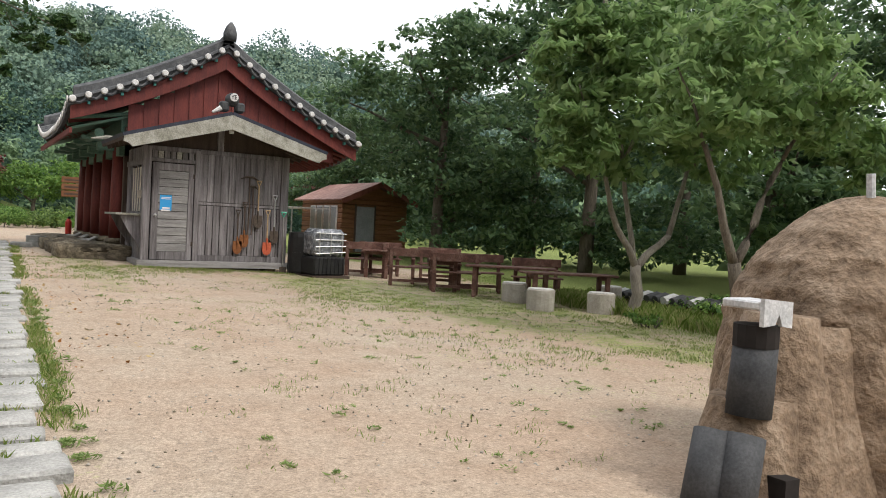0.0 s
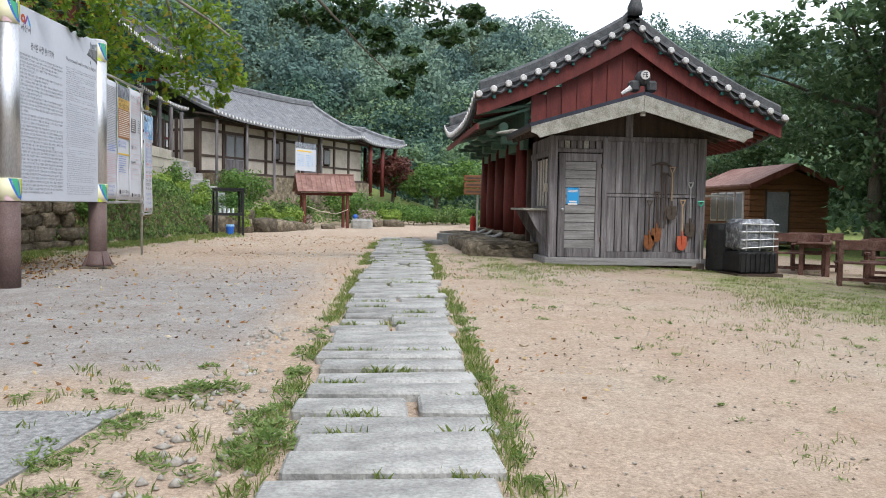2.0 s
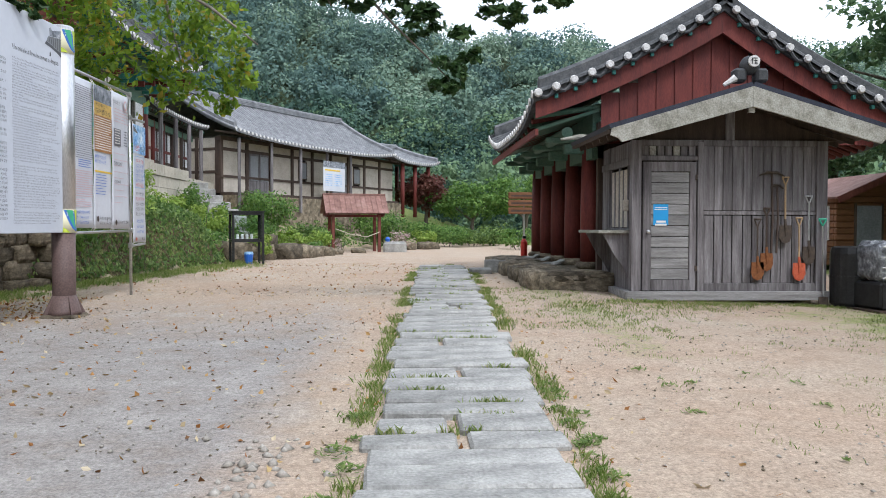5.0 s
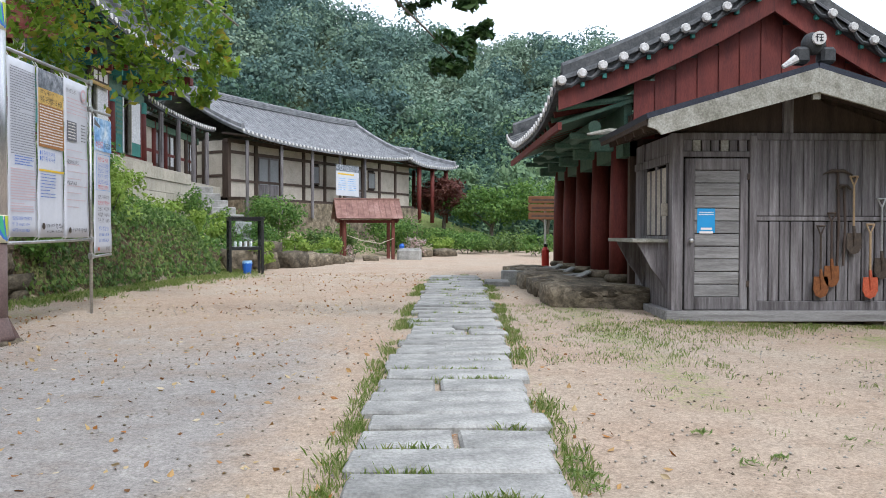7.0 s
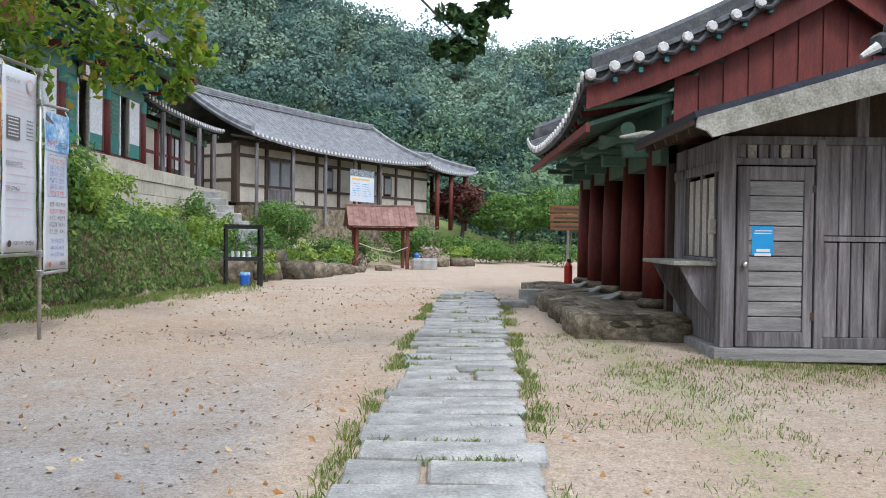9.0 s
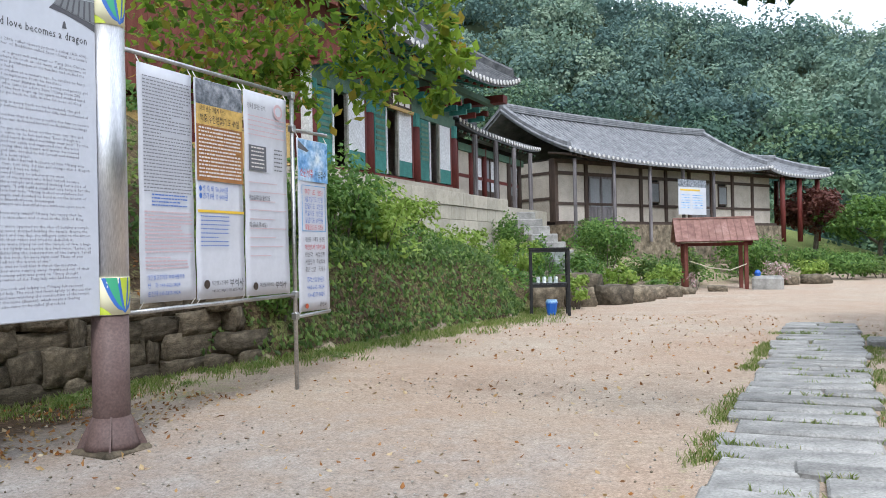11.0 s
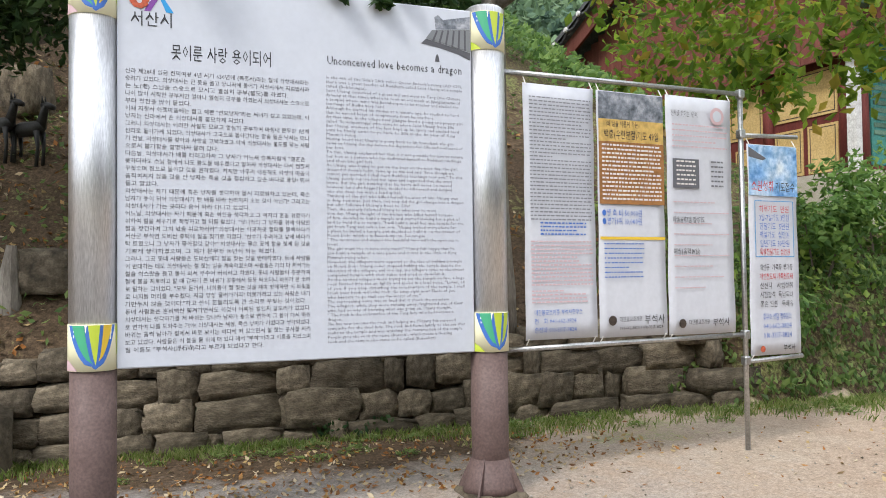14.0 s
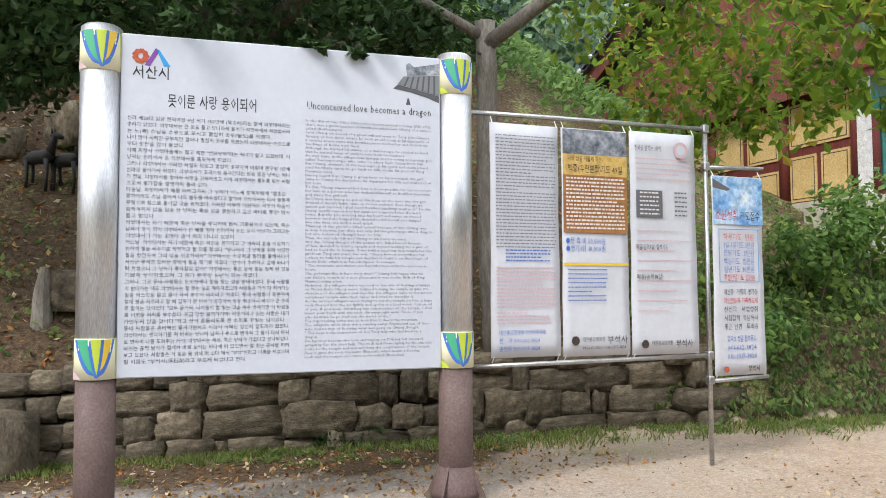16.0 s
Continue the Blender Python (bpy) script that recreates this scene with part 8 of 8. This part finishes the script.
x, y = np.repeat(cx, 16) + RNG.normal(0, 0.08, n * 16), np.repeat(cy, 16) + RNG.normal(0, 0.08, n * 16)
grass("grass", x, y, 0.085, "grass and weeds at the foot of the wall")
# weeds between road and path
def rosettes(name, spots, mat, label):
    """Low clumps of pointed leaves that spread from each spot; spots: x, y, radius, number of leaves."""
    C, O, S = [], [], []
    for x, y, r, n in spots:
        a, q = U(0, math.tau, n), U(0.05, 1, n) ** 0.7
        px, py = x + r * q * np.cos(a), y + r * q * np.sin(a)
        C.append(np.stack([px, py, ground_z(px, py) + 0.015 + 0.5 * r * (1 - q) * U(0.2, 1, n)], 1))
        O.append(np.stack([-0.5 * np.cos(a), -0.5 * np.sin(a), np.ones(n)], 1))
        S.append(np.full(n, 0.03 + 0.22 * r))
    return tagged(link(name, leaf_mesh(name, np.concatenate(C), np.concatenate(S), np.concatenate(O), 0.0, 0.3, jitter=0.35), mat), label, "weeds", kind="stuff")


spots = [(-1.32, 6.65, 0.2, 150), (-1.4, 6.4, 0.16, 90), (-1.3, 6.95, 0.14, 80), (-1.95, 7.8, 0.2, 150), (-1.75, 7.9, 0.16, 100), (-2.15, 7.7, 0.14, 80), (-1.5, 7.2, 0.08, 40), (-2.0, 8.55, 0.1, 40)]
for k in range(36):
    q = k / 35
    spots.append((-2.2 - 0.35 * q + RNG.normal(0, 0.1), 7.3 - 2.6 * q + RNG.normal(0, 0.08), U(0.04, 0.14), int(U(15, 55))))
for k in range(44):
    spots.append((U(-2.1, -1.3), U(3.6, 6.6), U(0.03, 0.11), int(U(8, 34))))
for k in range(38):
    y = U(2.0, 11.0)
    spots.append((-0.6 + 0.035 * (y - 8) - 0.66 - abs(RNG.normal(0, 0.07)), y, U(0.05, 0.13), int(U(25, 60))))
for k in range(60):
    y = U(1.5, 12.0)
    spots.append((-0.6 + 0.035 * (y - 8) + 0.66 + abs(RNG.normal(0, 0.06)), y, U(0.04, 0.1), int(U(20, 45))))
rosettes("broad_weeds", spots, LEAF_WEED, "broad leaved weeds between the road and the path")
spots = [(U(-3.6, -2.3), 7.75 + RNG.normal(0, 0.1), U(0.03, 0.09), int(U(8, 30))) for k in range(14)]
spots += [(U(1.0, 9.0), U(3.5, 12.5), U(0.02, 0.09), int(U(6, 26))) for k in range(150)]
spots += [(float(bank_edge(y)) + abs(RNG.normal(0.1, 0.45)), y, U(0.06, 0.18), int(U(25, 80))) for y in U(11.5, 24, 130)]
rosettes("low_weeds", spots, LEAF_WEED, "small flat weeds scattered over bare earth")
n = 55
cx, cy = U(-3.0, -1.3, n), U(4.0, 8.6, n)
x, y = np.repeat(cx, 12) + RNG.normal(0, 0.035, n * 12), np.repeat(cy, 12) + RNG.normal(0, 0.035, n * 12)
grass("grass", x, y, 0.06, "thin grass between the road and the path")
# fallen leaves and pebbles
scatter("fallen_leaves", -7.5, 1.0, 7, 30, 2600, 0.06, LITTER, "fallen yellow and brown leaves on the road", lambda x, y: bank_edge(y) < x - 0.2, 0.012)
scatter("leaf_litter", -8.4, -5.6, 11, 18.5, 2600, 0.06, LITTER, "brown leaf litter below the stone wall", lambda x, y: bank_edge(y) < x, 0.02)


def pebbles(name, x, y, s, label, mat=CONCRETE):
    n = len(x)
    z = ground_z(x, y)
    base = np.array([(1, 0, 0), (0, 1, 0), (-1, 0, 0), (0, -1, 0), (0, 0, 0.75), (0, 0, -0.6)], float)
    r = U(0.5, 1.5, (n, 1, 1)) * s * U(0.7, 1.3, (n, 6, 3))
    a = U(0, math.tau, n)
    c, q = np.cos(a), np.sin(a)
    R = np.zeros((n, 3, 3))
    R[:, 0, 0], R[:, 0, 1], R[:, 1, 0], R[:, 1, 1], R[:, 2, 2] = c, -q, q, c, 1
    V = np.einsum("nij,nkj->nki", R, base[None] * r) + np.stack([x, y, z + s * 0.15], 1)[:, None, :]
    T = np.array([(0, 1, 4), (1, 2, 4), (2, 3, 4), (3, 0, 4), (1, 0, 5), (2, 1, 5), (3, 2, 5), (0, 3, 5)])
    F = (T[None] + 6 * np.arange(n)[:, None, None]).reshape(-1, 3)
    return tagged(link(name, quad_mesh(name, V.reshape(-1, 3), F, True), mat), label, "pebbles", kind="stuff")


pebbles("pebbles", U(-5.5, 9, 5000), U(2.5, 20, 5000), 0.011, "small pale pebbles on the yard")
pebbles("pebbles", U(-5.5, 9, 2500), U(2.5, 20, 2500), 0.011, "small dark pebbles on the yard", ROCK)
yy = U(5.5, 10.5, 150)
pebbles("pebbles", -1.75 + RNG.normal(0, 0.22, 150), yy, 0.03, "stones washed beside the path")

# ---- wooded hills ----
hx, hy = np.linspace(-260, 300, 90), np.linspace(60, 330, 60)
HX, HY = np.meshgrid(hx, hy, indexing="ij")


def hill_z(x, y):
    crest = np.interp(x, [-260, -120, -60, -21, -5, 9, 23, 32, 52, 90, 160, 300], [95, 82, 60, 42, 37, 33.5, 36.5, 33, 34, 32, 26, 16])
    q = np.clip((y - 66) / 84.0, 0, 1)
    back = np.clip((y - 150) / 180, 0, 1)
    return -3 + (crest + 3) * (q ** 1.15) * (1 - 0.7 * back)


hill = tagged(link("hillside", grid_mesh("hillside", np.stack([HX, HY, hill_z(HX, HY) - 3.5], -1)), material("forest_floor", [(0.02, 0.035, 0.015), (0.045, 0.06, 0.025)], 0.2, 0.95, 0, 3)), "steep hillside under forest", "hill", kind="structure")
side_x, side_y = np.meshgrid(np.linspace(-120, -19, 30), np.linspace(-30, 100, 40), indexing="ij")


def side_z(x, y):
    return np.clip((-x - 21) * 0.62, -2, 45) + 2.0


tagged(link("hillside", grid_mesh("hillside", np.stack([side_x, side_y, side_z(side_x, side_y) - 1.0], -1)), bpy.data.materials["forest_floor"]), "wooded slope above the hall", "hill", kind="structure")


def woods(name, x, y, z, r, per, size, label, mat=LEAF_WOOD, lumps=20):
    """Crowns made of rounded leaf lumps set over a dome."""
    n = len(x)
    q = max(6, per // lumps)
    d = RNG.normal(size=(n, lumps, 3))
    d /= np.linalg.norm(d, axis=2, keepdims=True)
    d[..., 2] = np.abs(d[..., 2]) * 1.2 - 0.3
    c = np.stack([x, y, z], 1)[:, None, :] + d * (r[:, None] * U(0.5, 0.85, (n, lumps)))[..., None]
    e = RNG.normal(size=(n, lumps, q, 3))
    e /= np.linalg.norm(e, axis=3, keepdims=True)
    C = c[:, :, None, :] + e * (r[:, None] * U(0.24, 0.44, (n, lumps)))[..., None, None] * U(0.7, 1.0, (n, lumps, q))[..., None] * np.array((1, 1, 0.75))
    tint = np.repeat(np.clip(RNG.normal(0.36, 0.34, (n, 1)) + RNG.normal(0, 0.09, (n, lumps)), 0, 0.8).ravel(), q)
    return tagged(link(name, leaf_mesh(name, C.reshape(-1, 3), size, e.reshape(-1, 3) * 0.9 + np.array((0, 0, 0.35)), 0, 0.8, tint, jitter=0.45), mat), label, "woods", kind="stuff")


cols, rows = np.meshgrid(np.arange(30), np.arange(19), indexing="ij")
x = -75 + 6.5 * (cols.ravel() + U(0, 1, cols.size))
y = 70 + 4.6 * (rows.ravel() + U(0, 1, rows.size))
r = U(3.8, 7.6, x.size)
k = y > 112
# trees beyond y 112 take paler, bluer leaves that paint distance haze
woods("far_woods", x[k], y[k], hill_z(x[k], y[k]) - 2.5 - 0.05 * r[k], r[k], 1050, 0.56, "mixed forest along the hilltop, haze put into its leaf colour", LEAF_FAR)
woods("hill_woods", x[~k], y[~k], hill_z(x[~k], y[~k]) - 2.5 - 0.05 * r[~k], r[~k], 1300, 0.48, "dense mixed forest covering the hill")
n = 330
x, y = U(-75, -20, n), U(2, 95, n)
woods("slope_woods", x, y, side_z(x, y) + 1.5, U(2.2, 4.2, n), 260, 0.6, "trees on the slope behind the hall")
n = 90
x, y = U(-30, 45, n), U(66, 78, n)
woods("garden_woods", x, y, 1.5 + 0.12 * (y - 60) + U(0, 2, n), U(2.2, 3.8, n), 420, 0.4, "trees rising behind the garden")
n = 120
x, y = U(24, 80, n), U(-25, 70, n)
woods("yard_woods", x, y, U(1.0, 4.5, n), U(3, 5, n), 240, 0.7, "trees beyond the yard")
n = 90
x, y = U(-40, 40, n), U(-45, -14, n)
woods("rear_woods", x, y, U(1.0, 4, n), U(3, 5, n), 120, 0.9, "trees behind the yard")
